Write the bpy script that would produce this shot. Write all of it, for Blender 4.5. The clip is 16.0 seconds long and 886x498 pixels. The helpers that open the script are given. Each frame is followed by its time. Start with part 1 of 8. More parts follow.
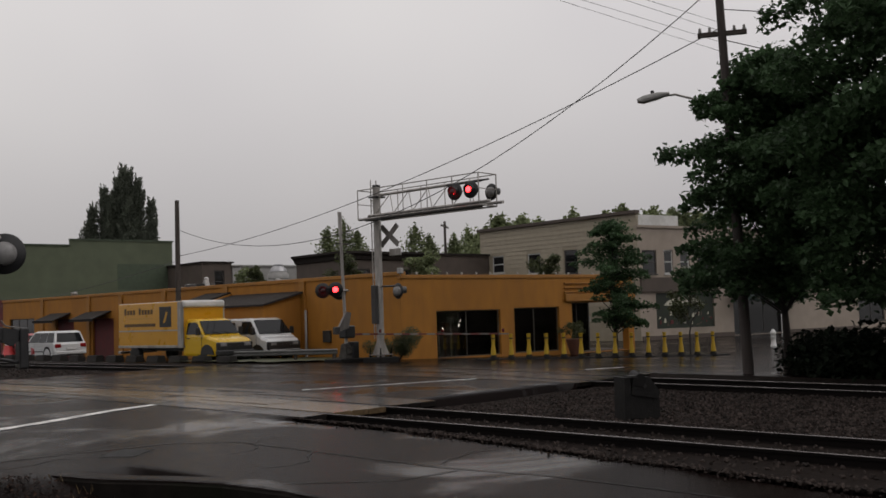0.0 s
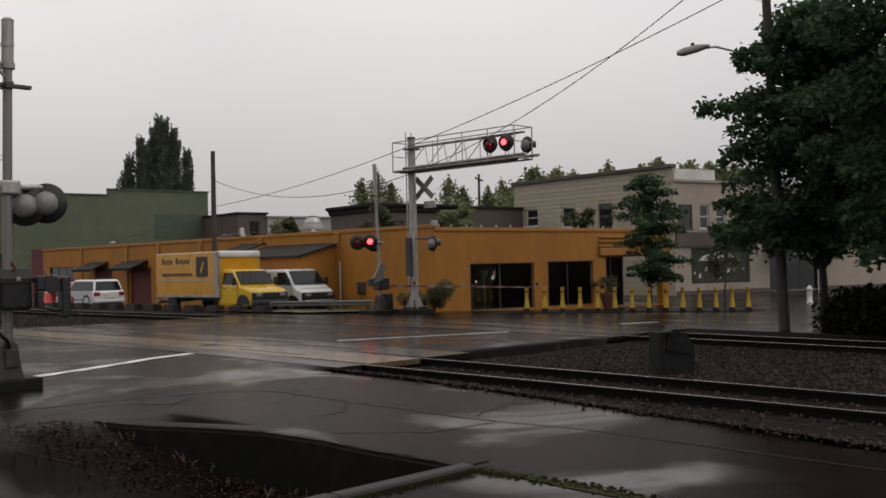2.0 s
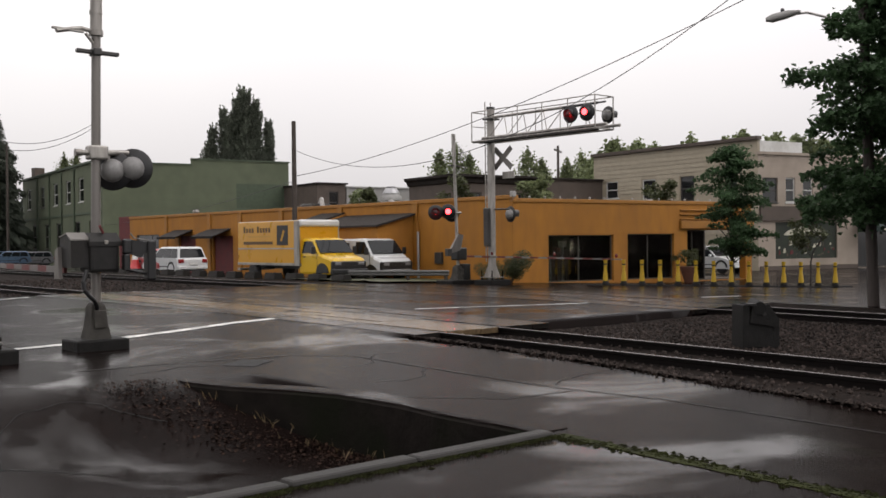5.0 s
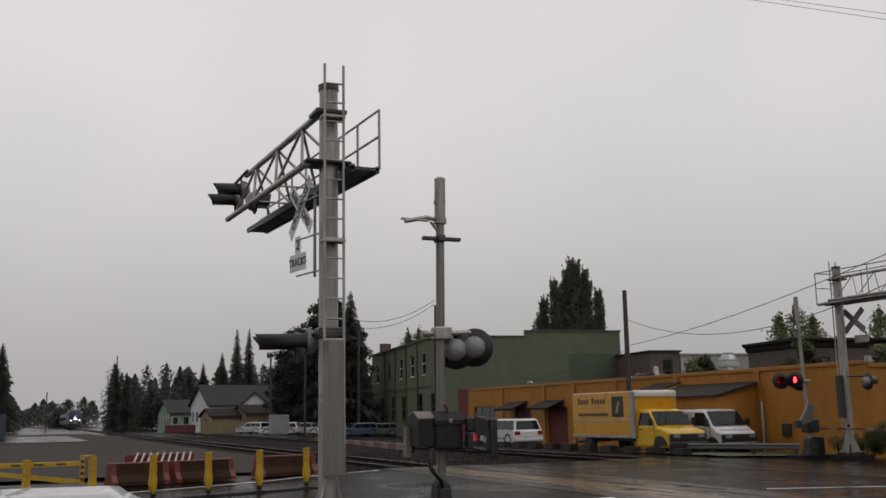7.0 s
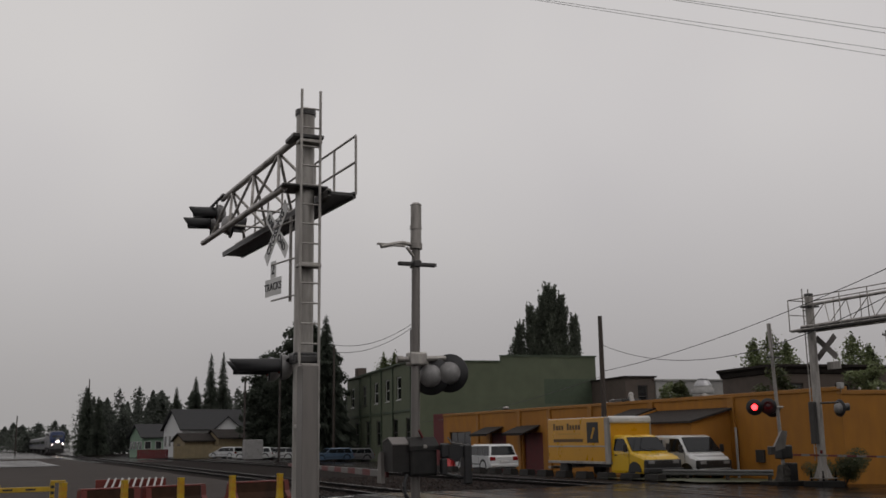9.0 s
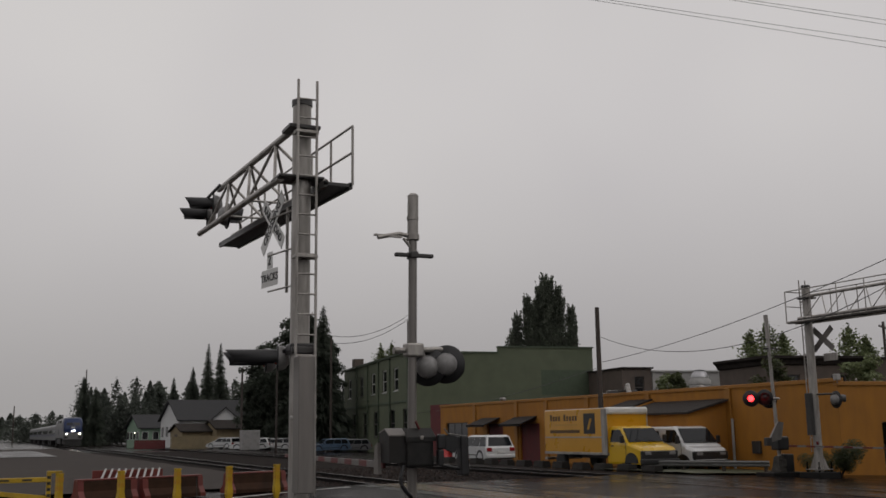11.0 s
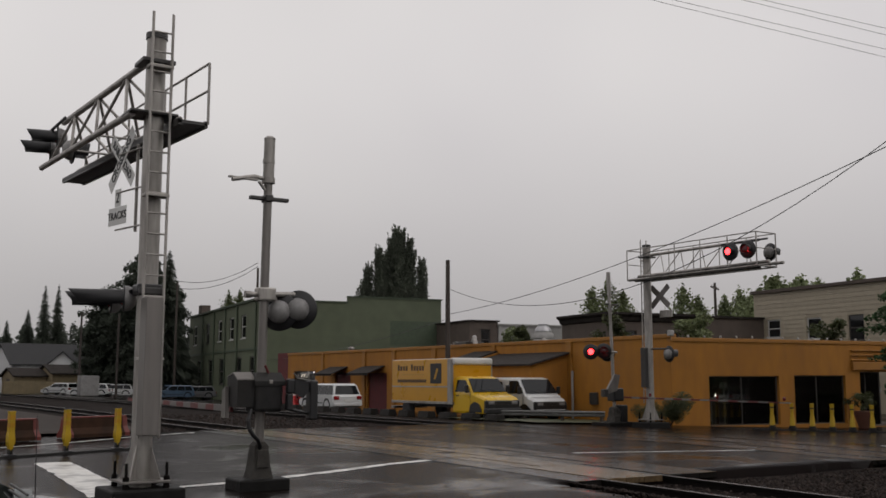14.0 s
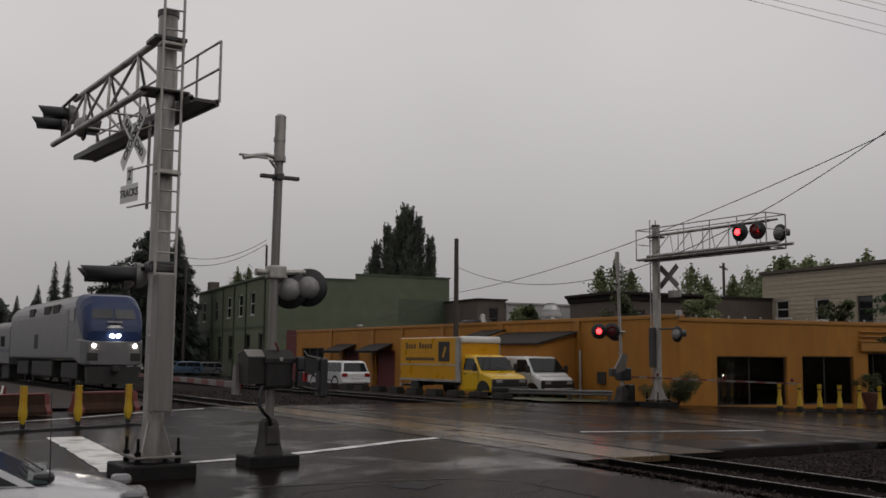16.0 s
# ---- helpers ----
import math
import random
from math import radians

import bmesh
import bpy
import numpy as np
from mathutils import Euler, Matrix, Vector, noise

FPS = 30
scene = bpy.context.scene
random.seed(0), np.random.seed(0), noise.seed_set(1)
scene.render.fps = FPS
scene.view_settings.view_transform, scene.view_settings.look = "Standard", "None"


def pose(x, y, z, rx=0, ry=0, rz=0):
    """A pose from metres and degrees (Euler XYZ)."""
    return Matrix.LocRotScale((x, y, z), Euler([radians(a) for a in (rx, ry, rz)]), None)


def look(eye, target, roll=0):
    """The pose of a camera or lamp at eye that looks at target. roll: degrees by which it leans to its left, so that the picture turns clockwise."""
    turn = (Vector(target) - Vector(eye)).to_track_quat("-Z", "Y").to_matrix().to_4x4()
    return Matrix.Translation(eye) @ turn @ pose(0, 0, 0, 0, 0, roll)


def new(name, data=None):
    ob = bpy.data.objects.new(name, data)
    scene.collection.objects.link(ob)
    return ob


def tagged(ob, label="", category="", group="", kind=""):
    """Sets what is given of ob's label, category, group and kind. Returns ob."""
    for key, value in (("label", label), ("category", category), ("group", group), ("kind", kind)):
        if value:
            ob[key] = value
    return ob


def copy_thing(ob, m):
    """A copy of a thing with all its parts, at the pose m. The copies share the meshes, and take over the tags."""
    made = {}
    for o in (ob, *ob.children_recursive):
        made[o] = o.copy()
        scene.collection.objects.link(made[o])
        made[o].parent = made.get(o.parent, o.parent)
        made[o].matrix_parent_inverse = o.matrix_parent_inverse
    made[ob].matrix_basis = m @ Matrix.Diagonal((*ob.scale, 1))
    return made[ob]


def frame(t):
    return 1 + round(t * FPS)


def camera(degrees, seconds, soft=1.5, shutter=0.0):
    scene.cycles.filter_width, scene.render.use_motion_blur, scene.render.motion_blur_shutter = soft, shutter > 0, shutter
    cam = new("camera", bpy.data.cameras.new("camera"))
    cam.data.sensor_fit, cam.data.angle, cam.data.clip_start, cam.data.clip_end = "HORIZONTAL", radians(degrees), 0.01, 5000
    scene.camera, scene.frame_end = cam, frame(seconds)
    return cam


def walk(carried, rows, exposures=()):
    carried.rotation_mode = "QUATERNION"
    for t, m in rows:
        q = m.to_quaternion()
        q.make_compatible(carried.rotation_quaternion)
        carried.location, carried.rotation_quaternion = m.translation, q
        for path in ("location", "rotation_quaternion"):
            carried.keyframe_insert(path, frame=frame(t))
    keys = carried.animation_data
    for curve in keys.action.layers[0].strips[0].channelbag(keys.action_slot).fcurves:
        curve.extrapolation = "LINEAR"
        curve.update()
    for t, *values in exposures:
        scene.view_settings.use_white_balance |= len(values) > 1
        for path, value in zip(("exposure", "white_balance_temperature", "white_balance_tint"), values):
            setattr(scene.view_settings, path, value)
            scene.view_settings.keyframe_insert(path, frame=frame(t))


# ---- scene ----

# ---- camera ----
EYE = (0.0, 0.0, 1.6)


def aim(yaw, pitch, roll, dx=0.0, dy=0.0, dz=0.0):
    """Camera pose: yaw to the left from +y, pitch up, roll as look()."""
    place = Matrix.Translation((EYE[0] + dx, EYE[1] + dy, EYE[2] + dz))
    return place @ pose(0, 0, 0, 90 + pitch, 0, yaw) @ pose(0, 0, 0, 0, 0, roll)


cam = camera(47.34, 16.0, soft=1.6)
PATH = [
    (0, -47.883, 3.730, -1.849, -0.167, -0.320, 0.054),
    (0.5, -46.625, 2.061, -2.039, -0.170, -0.301, 0.059),
    (1, -46.514, 0.517, -0.112, -0.179, -0.302, 0.063),
    (1.5, -46.313, 1.094, 0.296, -0.175, -0.318, 0.081),
    (2, -45.930, 1.089, -1.251, -0.202, -0.289, 0.065),
    (2.5, -43.289, 0.210, -1.127, -0.217, -0.270, 0.051),
    (3, -42.164, 0.144, -0.883, -0.200, -0.238, 0.064),
    (3.2, -41.502, -0.010, -0.704, -0.219, -0.251, 0.046),
    (5.3, -41.545, -0.423, -0.586, -0.161, -0.194, -0.008),
    (5.5, -41.638, 0.115, -0.802, -0.155, -0.154, 0.002),
    (5.7, -41.653, 1.324, -1.033, -0.129, -0.085, 0.020),
    (5.8, -39.087, 1.911, -1.150, -0.117, -0.051, 0.029),
    (5.9, -34.85, 2.697, -1.265, -0.103, -0.016, 0.038),
    (6, -32.714, 3.547, -1.381, -0.090, 0.018, 0.047),
    (6.2, -30.036, 4.677, -1.532, -0.074, 0.095, 0.059),
    (6.3, -28.675, 5.472, -1.607, -0.067, 0.132, 0.064),
    (6.5, -22.904, 7.588, -1.758, -0.051, 0.209, 0.076),
    (7, -23.130, 9.342, -1.042, -0.151, 0.022, 0.126),
    (7.5, -23.585, 10.697, -0.911, -0.153, -0.008, 0.134),
    (8, -23.931, 10.824, -0.711, -0.146, 0.004, 0.126),
    (8.5, -24.380, 10.755, -0.868, -0.157, -0.025, 0.133),
    (11, -24.649, 10.191, -0.844, -0.135, 0.009, 0.144),
    (11.5, -25.807, 8.740, -0.579, -0.192, -0.059, 0.128),
    (12, -26.535, 7.268, -1.764, -0.178, 0.040, 0.099),
    (12.2, -25.049, 5.508, -1.677, -0.214, 0.015, 0.097),
    (12.5, -23.809, 1.532, -1.547, -0.266, -0.024, 0.093),
    (12.8, -23.479, 3.143, -1.060, -0.270, 0.020, 0.080),
    (13, -24.777, 4.520, -0.735, -0.271, 0.049, 0.070),
    (13.2, -29.124, 5.729, -1.056, -0.274, 0.019, 0.076),
    (13.5, -33.222, 6.818, -1.537, -0.279, -0.026, 0.085),
    (14, -33.068, 7.376, 0.024, -0.204, -0.018, 0.074),
    (14.5, -31.702, 7.834, 0.262, -0.224, -0.033, 0.076),
    (15, -31.638, 7.910, 0.168, -0.208, 0.002, 0.093),
    (15.5, -32.535, 6.939, 0.525, -0.240, -0.009, 0.071),
    (16, -32.601, 6.136, 0.462, -0.249, -0.035, 0.087),
]
walk(cam, [(r[0], aim(*r[1:])) for r in PATH],
     exposures=[(t, e, 6700, 13) for t, e in (
         (0.0, -0.2), (0.5, -0.22), (1.0, 0.08), (2.0, 0.1), (3.0, 0.38), (5.5, 0.66), (6.0, 0.36), (6.5, 0.16), (7.0, -0.2), (8.0, -0.42), (8.5, -0.44),
         (11.0, -0.45), (12.0, -0.64), (12.5, -0.62), (13.0, -0.12), (13.5, -0.14), (14.0, -0.2), (14.5, -0.33), (16.0, -0.42))])

# ---- world and light: an overcast, rainy day ----
world = bpy.data.worlds.new("world")
scene.world = world
world.use_nodes = True
wn, wl = world.node_tree.nodes, world.node_tree.links
wn.clear()
w_out = wn.new("ShaderNodeOutputWorld")
w_bg = wn.new("ShaderNodeBackground")
w_sky = wn.new("ShaderNodeTexSky")
w_sky.sky_type = "NISHITA"
w_sky.sun_disc = False
w_sky.sun_elevation, w_sky.sun_rotation = radians(55), radians(150)
w_sky.dust_density = 6.0
w_sat = wn.new("ShaderNodeHueSaturation")
w_sat.inputs["Saturation"].default_value = 0.12
w_sat.inputs["Value"].default_value = 0.035
w_co = wn.new("ShaderNodeTexCoord")
w_noise = wn.new("ShaderNodeTexNoise")
w_noise.inputs["Scale"].default_value = 1.6
w_noise.inputs["Detail"].default_value = 3
w_ramp = wn.new("ShaderNodeValToRGB")
w_ramp.color_ramp.elements[0].color = (0.60, 0.595, 0.615, 1)
w_ramp.color_ramp.elements[1].color = (0.72, 0.72, 0.715, 1)
w_ramp.color_ramp.elements[0].position, w_ramp.color_ramp.elements[1].position = 0.35, 0.7
w_add = wn.new("ShaderNodeMixRGB")
w_add.blend_type = "ADD"
w_add.inputs[0].default_value = 1.0
wl.new(w_sky.outputs[0], w_sat.inputs["Color"])
wl.new(w_co.outputs["Generated"], w_noise.inputs["Vector"])
wl.new(w_noise.outputs[0], w_ramp.inputs[0])
wl.new(w_sat.outputs[0], w_add.inputs[1])
wl.new(w_ramp.outputs[0], w_add.inputs[2])
w_sep = wn.new("ShaderNodeSeparateXYZ")
w_low = wn.new("ShaderNodeMapRange")
w_low.interpolation_type = "SMOOTHSTEP"
w_low.inputs["From Min"].default_value, w_low.inputs["From Max"].default_value = -0.02, 0.34
w_low.inputs["To Min"].default_value, w_low.inputs["To Max"].default_value = 0.66, 1.0
w_mul = wn.new("ShaderNodeMixRGB")
w_mul.blend_type = "MULTIPLY"
w_mul.inputs[0].default_value = 1.0
wl.new(w_co.outputs["Generated"], w_sep.inputs[0])
wl.new(w_sep.outputs["Z"], w_low.inputs["Value"])
wl.new(w_add.outputs[0], w_mul.inputs[1])
wl.new(w_low.outputs[0], w_mul.inputs[2])
wl.new(w_mul.outputs[0], w_bg.inputs["Color"])
w_bg.inputs["Strength"].default_value = 1.0
wl.new(w_bg.outputs[0], w_out.inputs[0])

sun = new("sun", bpy.data.lights.new("sun", "SUN"))
sun.data.energy, sun.data.angle, sun.data.color = 0.12, radians(40), (1, 0.98, 0.95)
sun.matrix_world = look((0, 0, 50), (22, -14, 0))


# ---- materials ----
TONE_SCALE = 0.86          # lowers every base colour, dimming surfaces against the bright sky


def mat(name, color, rough=0.6, metal=0.0, vary=0.12, scale=6.0, bump=0.0, bump_scale=40.0, emit=None, power=0.0, stain=None, stain_amount=0.0,
        coord="Object", spec=None, coat=0.0, random_hue=0.0, rough_vary=0.1, stretch=None, island=0.0):
    color = tuple(c * TONE_SCALE for c in color)
    stain = tuple(c * TONE_SCALE for c in stain) if stain else None
    m = bpy.data.materials.new(name)
    m.use_nodes = True
    n, l = m.node_tree.nodes, m.node_tree.links
    b = n["Principled BSDF"]
    b.inputs["Base Color"].default_value = (*color, 1)
    b.inputs["Roughness"].default_value = rough
    b.inputs["Metallic"].default_value = metal
    if spec is not None:
        b.inputs["Specular IOR Level"].default_value = spec
    if coat:
        b.inputs["Coat Weight"].default_value = coat
        b.inputs["Coat Roughness"].default_value = 0.08
    if emit:
        b.inputs["Emission Color"].default_value = (*emit, 1)
        b.inputs["Emission Strength"].default_value = power
    tc = n.new("ShaderNodeTexCoord")
    src = tc.outputs[coord]
    if stretch:
        mp = n.new("ShaderNodeMapping")
        mp.inputs["Scale"].default_value = stretch
        l.new(src, mp.inputs["Vector"])
        src = mp.outputs[0]
    if vary or stain:
        n1 = n.new("ShaderNodeTexNoise")
        n1.inputs["Scale"].default_value = scale
        n1.inputs["Detail"].default_value = 6
        l.new(src, n1.inputs["Vector"])
        r1 = n.new("ShaderNodeMapRange")
        r1.inputs["From Min"].default_value, r1.inputs["From Max"].default_value = 0.3, 0.7
        r1.inputs["To Min"].default_value, r1.inputs["To Max"].default_value = 1 - vary, 1 + vary
        l.new(n1.outputs[0], r1.inputs["Value"])
        mul = n.new("ShaderNodeMixRGB")
        mul.blend_type, mul.inputs[0].default_value = "MULTIPLY", 1.0
        mul.inputs[1].default_value = (*color, 1)
        l.new(r1.outputs[0], mul.inputs[2])
        last = mul.outputs[0]
        if random_hue or island:
            oi = n.new("ShaderNodeNewGeometry" if island else "ShaderNodeObjectInfo")
            random_hue = random_hue or island
            rr = n.new("ShaderNodeMapRange")
            rr.inputs["To Min"].default_value, rr.inputs["To Max"].default_value = 1 - random_hue, 1 + random_hue
            l.new(oi.outputs["Random Per Island" if island else "Random"], rr.inputs["Value"])
            mu2 = n.new("ShaderNodeMixRGB")
            mu2.blend_type, mu2.inputs[0].default_value = "MULTIPLY", 1.0
            l.new(last, mu2.inputs[1])
            l.new(rr.outputs[0], mu2.inputs[2])
            last = mu2.outputs[0]
        if stain:
            n2 = n.new("ShaderNodeTexNoise")
            n2.inputs["Scale"].default_value = scale * 0.21
            n2.inputs["Detail"].default_value = 5
            l.new(src, n2.inputs["Vector"])
            r2 = n.new("ShaderNodeMapRange")
            r2.inputs["From Min"].default_value, r2.inputs["From Max"].default_value = 0.48, 0.68
            r2.inputs["To Max"].default_value = stain_amount
            l.new(n2.outputs[0], r2.inputs["Value"])
            mx = n.new("ShaderNodeMixRGB")
            mx.inputs[2].default_value = (*stain, 1)
            l.new(r2.outputs[0], mx.inputs[0])
            l.new(last, mx.inputs[1])
            last = mx.outputs[0]
        l.new(last, b.inputs["Base Color"])
        if rough_vary:
            r3 = n.new("ShaderNodeMapRange")
            r3.inputs["To Min"].default_value, r3.inputs["To Max"].default_value = max(0.02, rough - rough_vary), min(1, rough + rough_vary)
            l.new(n1.outputs[0], r3.inputs["Value"])
            l.new(r3.outputs[0], b.inputs["Roughness"])
    if bump:
        n3 = n.new("ShaderNodeTexNoise")
        n3.inputs["Scale"].default_value = bump_scale
        n3.inputs["Detail"].default_value = 4
        l.new(src, n3.inputs["Vector"])
        bp = n.new("ShaderNodeBump")
        bp.inputs["Strength"].default_value = bump
        bp.inputs["Distance"].default_value = 0.02
        l.new(n3.outputs[0], bp.inputs["Height"])
        l.new(bp.outputs[0], b.inputs["Normal"])
    return m


def wet_asphalt(name, dry, wet, puddle=0.5, rough_dry=0.45):
    """Rain-wet asphalt: patches of standing water, tar repairs, coarse grain."""
    m = bpy.data.materials.new(name)
    m.use_nodes = True
    n, l = m.node_tree.nodes, m.node_tree.links
    b = n["Principled BSDF"]
    tc = n.new("ShaderNodeTexCoord")
    big = n.new("ShaderNodeTexNoise")
    big.inputs["Scale"].default_value, big.inputs["Detail"].default_value, big.inputs["Roughness"].default_value = 0.33, 7, 0.55
    big.inputs["Distortion"].default_value = 0.6
    mid = n.new("ShaderNodeTexNoise")
    mid.inputs["Scale"].default_value, mid.inputs["Detail"].default_value, mid.inputs["Roughness"].default_value = 1.9, 10, 0.68
    fine = n.new("ShaderNodeTexNoise")
    fine.inputs["Scale"].default_value, fine.inputs["Detail"].default_value = 55.0, 3
    for k in (big, mid, fine):
        l.new(tc.outputs["Object"], k.inputs["Vector"])
    pud = n.new("ShaderNodeMapRange")
    pud.interpolation_type = "SMOOTHSTEP"
    pud.inputs["From Min"].default_value, pud.inputs["From Max"].default_value = puddle - 0.05, puddle + 0.07
    l.new(big.outputs[0], pud.inputs["Value"])
    col = n.new("ShaderNodeMixRGB")
    col.inputs[1].default_value, col.inputs[2].default_value = (*dry, 1), (*wet, 1)
    l.new(mid.outputs[0], col.inputs[0])
    g = n.new("ShaderNodeMapRange")
    g.inputs["To Min"].default_value, g.inputs["To Max"].default_value = 0.5, 1.5
    l.new(fine.outputs[0], g.inputs["Value"])
    mu = n.new("ShaderNodeMixRGB")
    mu.blend_type, mu.inputs[0].default_value = "MULTIPLY", 1.0
    l.new(col.outputs[0], mu.inputs[1])
    l.new(g.outputs[0], mu.inputs[2])
    l.new(mu.outputs[0], b.inputs["Base Color"])
    ro = n.new("ShaderNodeMapRange")
    ro.inputs["To Min"].default_value, ro.inputs["To Max"].default_value = rough_dry, 0.22
    l.new(pud.outputs[0], ro.inputs["Value"])
    ro2 = n.new("ShaderNodeMath")
    ro2.operation = "MULTIPLY_ADD"
    ro2.inputs[1].default_value = -0.2
    l.new(mid.outputs[0], ro2.inputs[0])
    l.new(ro.outputs[0], ro2.inputs[2])
    cl = n.new("ShaderNodeClamp")
    cl.inputs["Min"].default_value, cl.inputs["Max"].default_value = 0.04, 1
    l.new(ro2.outputs[0], cl.inputs[0])
    l.new(cl.outputs[0], b.inputs["Roughness"])
    st = n.new("ShaderNodeMapRange")
    st.inputs["To Min"].default_value, st.inputs["To Max"].default_value = 0.6, 0.1
    l.new(pud.outputs[0], st.inputs["Value"])
    sp = n.new("ShaderNodeMapRange")
    sp.inputs["To Min"].default_value, sp.inputs["To Max"].default_value = 0.012, 0.115
    l.new(pud.outputs[0], sp.inputs["Value"])
    l.new(sp.outputs[0], b.inputs["Specular IOR Level"])
    bp = n.new("ShaderNodeBump")
    bp.inputs["Distance"].default_value = 0.008
    l.new(st.outputs[0], bp.inputs["Strength"])
    l.new(fine.outputs[0], bp.inputs["Height"])
    l.new(bp.outputs[0], b.inputs["Normal"])
    return m


M_ASPHALT = wet_asphalt("wet_asphalt", (0.0125, 0.0083, 0.0074), (0.0042, 0.0029, 0.0026), 0.57, 0.29)
M_DIRT = mat("wet_dirt", (0.03, 0.022, 0.0178), 0.75, spec=0.12, vary=0.4, scale=1.2, bump=0.6, bump_scale=9, stain=(0.042, 0.033, 0.027), stain_amount=0.7)
M_BALLAST = mat("ballast_bed", (0.015, 0.011, 0.0092), 0.9, spec=0.06, vary=0.6, scale=16, bump=1.0, bump_scale=14, stain=(0.011, 0.008, 0.0065), stain_amount=0.6)
M_STONE = mat("ballast_stone", (0.036, 0.0275, 0.024), 0.75, vary=0.4, scale=14, rough_vary=0.2, spec=0.12, island=0.7)
M_CONC = mat("concrete", (0.036, 0.034, 0.032), 0.6, spec=0.2, vary=0.2, scale=4, bump=0.25, bump_scale=30, stain=(0.035, 0.033, 0.03), stain_amount=0.8)
M_CONC_DK = mat("mossy_concrete", (0.012, 0.0098, 0.0085), 0.8, spec=0.06, vary=0.3, scale=5, bump=0.5, bump_scale=16, stain=(0.008, 0.01, 0.005), stain_amount=0.9)
M_BLOCK = mat("dark_concrete", (0.012, 0.0115, 0.011), 0.6, spec=0.15, vary=0.3, scale=6, bump=0.4, bump_scale=22)
M_LINE = mat("worn_white_paint", (0.8, 0.79, 0.75), 0.35, vary=0.15, scale=9, stain=(0.12, 0.115, 0.11), stain_amount=0.85)
M_TIMBER = mat("wet_crossing_timber", (0.15, 0.105, 0.06), 0.16, vary=0.35, scale=3, stretch=(6, 0.5, 6), bump=0.1, bump_scale=30, spec=0.25, rough_vary=0.1, random_hue=0.15)
M_RUBBER = mat("crossing_rubber", (0.02, 0.018, 0.0165), 0.18, vary=0.3, scale=4, bump=0.08, spec=0.15)
M_RAIL = mat("rusty_rail", (0.006, 0.0045, 0.004), 0.8, spec=0.1, vary=0.3, scale=14)
M_DULLGALV = mat("dull_guardrail", (0.13, 0.13, 0.125), 0.5, metal=0.3, vary=0.2, scale=5)
M_STOP = mat("stained_block", (0.03, 0.028, 0.026), 0.75, spec=0.12, vary=0.3, scale=4, bump=0.3)
M_RAILTOP = mat("polished_rail_head", (0.22, 0.205, 0.2), 0.26, metal=1.0, vary=0.1, scale=20)
M_GALV = mat("galvanised_steel", (0.39, 0.37, 0.343), 0.45, metal=0.5, vary=0.22, scale=6, stretch=(2, 2, 0.4), stain=(0.16, 0.145, 0.13), stain_amount=0.75)
M_ALU = mat("weathered_aluminium", (0.22, 0.205, 0.19), 0.45, metal=0.5, vary=0.1, scale=5, stain=(0.17, 0.16, 0.145), stain_amount=0.7, stretch=(2, 2, 0.25))
M_PEDESTAL = mat("weathered_casting", (0.06, 0.056, 0.05), 0.7, spec=0.15, vary=0.35, scale=5, bump=0.4, bump_scale=25, stain=(0.025, 0.022, 0.018), stain_amount=0.8)
M_MACHINE = mat("dark_machine_paint", (0.02, 0.0195, 0.019), 0.5, spec=0.25, vary=0.3, scale=6, bump=0.2, bump_scale=30, stain=(0.03, 0.026, 0.022), stain_amount=0.5)
M_GREYBOX = mat("grey_painted_steel", (0.042, 0.04, 0.038), 0.4, vary=0.2, scale=6, stain=(0.035, 0.032, 0.03), stain_amount=0.6)
M_BLACK = mat("black_paint", (0.014, 0.014, 0.015), 0.4, vary=0.25, scale=10)
M_DOME = mat("lamp_housing_grey", (0.26, 0.255, 0.25), 0.4, vary=0.2, scale=12, stain=(0.14, 0.135, 0.13), stain_amount=0.5)
M_RED_ON = mat("lit_red_lens", (0.5, 0.01, 0.01), 0.2, vary=0, emit=(1.0, 0.03, 0.035), power=9.0)
M_RED_OFF = mat("dark_red_lens", (0.12, 0.006, 0.008), 0.15, vary=0)
M_WHITE = mat("white_enamel", (0.66, 0.66, 0.64), 0.4, vary=0.07, scale=5, stain=(0.4, 0.39, 0.36), stain_amount=0.4)
M_SIGN_BK = mat("sign_black", (0.02, 0.02, 0.02), 0.5, vary=0)
M_RED = mat("red_reflective", (0.12, 0.014, 0.013), 0.45, vary=0.15, scale=8)
M_ARMW = mat("gate_white", (0.17, 0.162, 0.155), 0.5, vary=0.12, scale=8)
M_YEL = mat("bollard_yellow", (0.52, 0.33, 0.012), 0.45, vary=0.12, scale=12, stain=(0.3, 0.2, 0.03), stain_amount=0.5)
M_YEL2 = mat("bollard_amber", (0.5, 0.26, 0.015), 0.35, vary=0.1, scale=12)
M_ORANGE = mat("ochre_stucco", (0.37, 0.152, 0.014), 0.75, vary=0.14, stretch=(1, 1, 0.3), scale=2.2, bump=0.15, bump_scale=60, stain=(0.28, 0.115, 0.014), stain_amount=0.6)
M_ORANGE_TR = mat("ochre_trim", (0.33, 0.14, 0.016), 0.6, vary=0.1, scale=3)
M_GREEN = mat("green_stucco", (0.112, 0.132, 0.082), 0.85, vary=0.12, scale=0.9, bump=0.1, bump_scale=40, stain=(0.085, 0.102, 0.062), stain_amount=0.7)
M_GREENTR = mat("green_trim", (0.065, 0.09, 0.055), 0.7, vary=0.15, scale=3)
M_BEIGE = mat("beige_clapboard", (0.36, 0.315, 0.235), 0.65, vary=0.08, scale=2.5, random_hue=0.06)
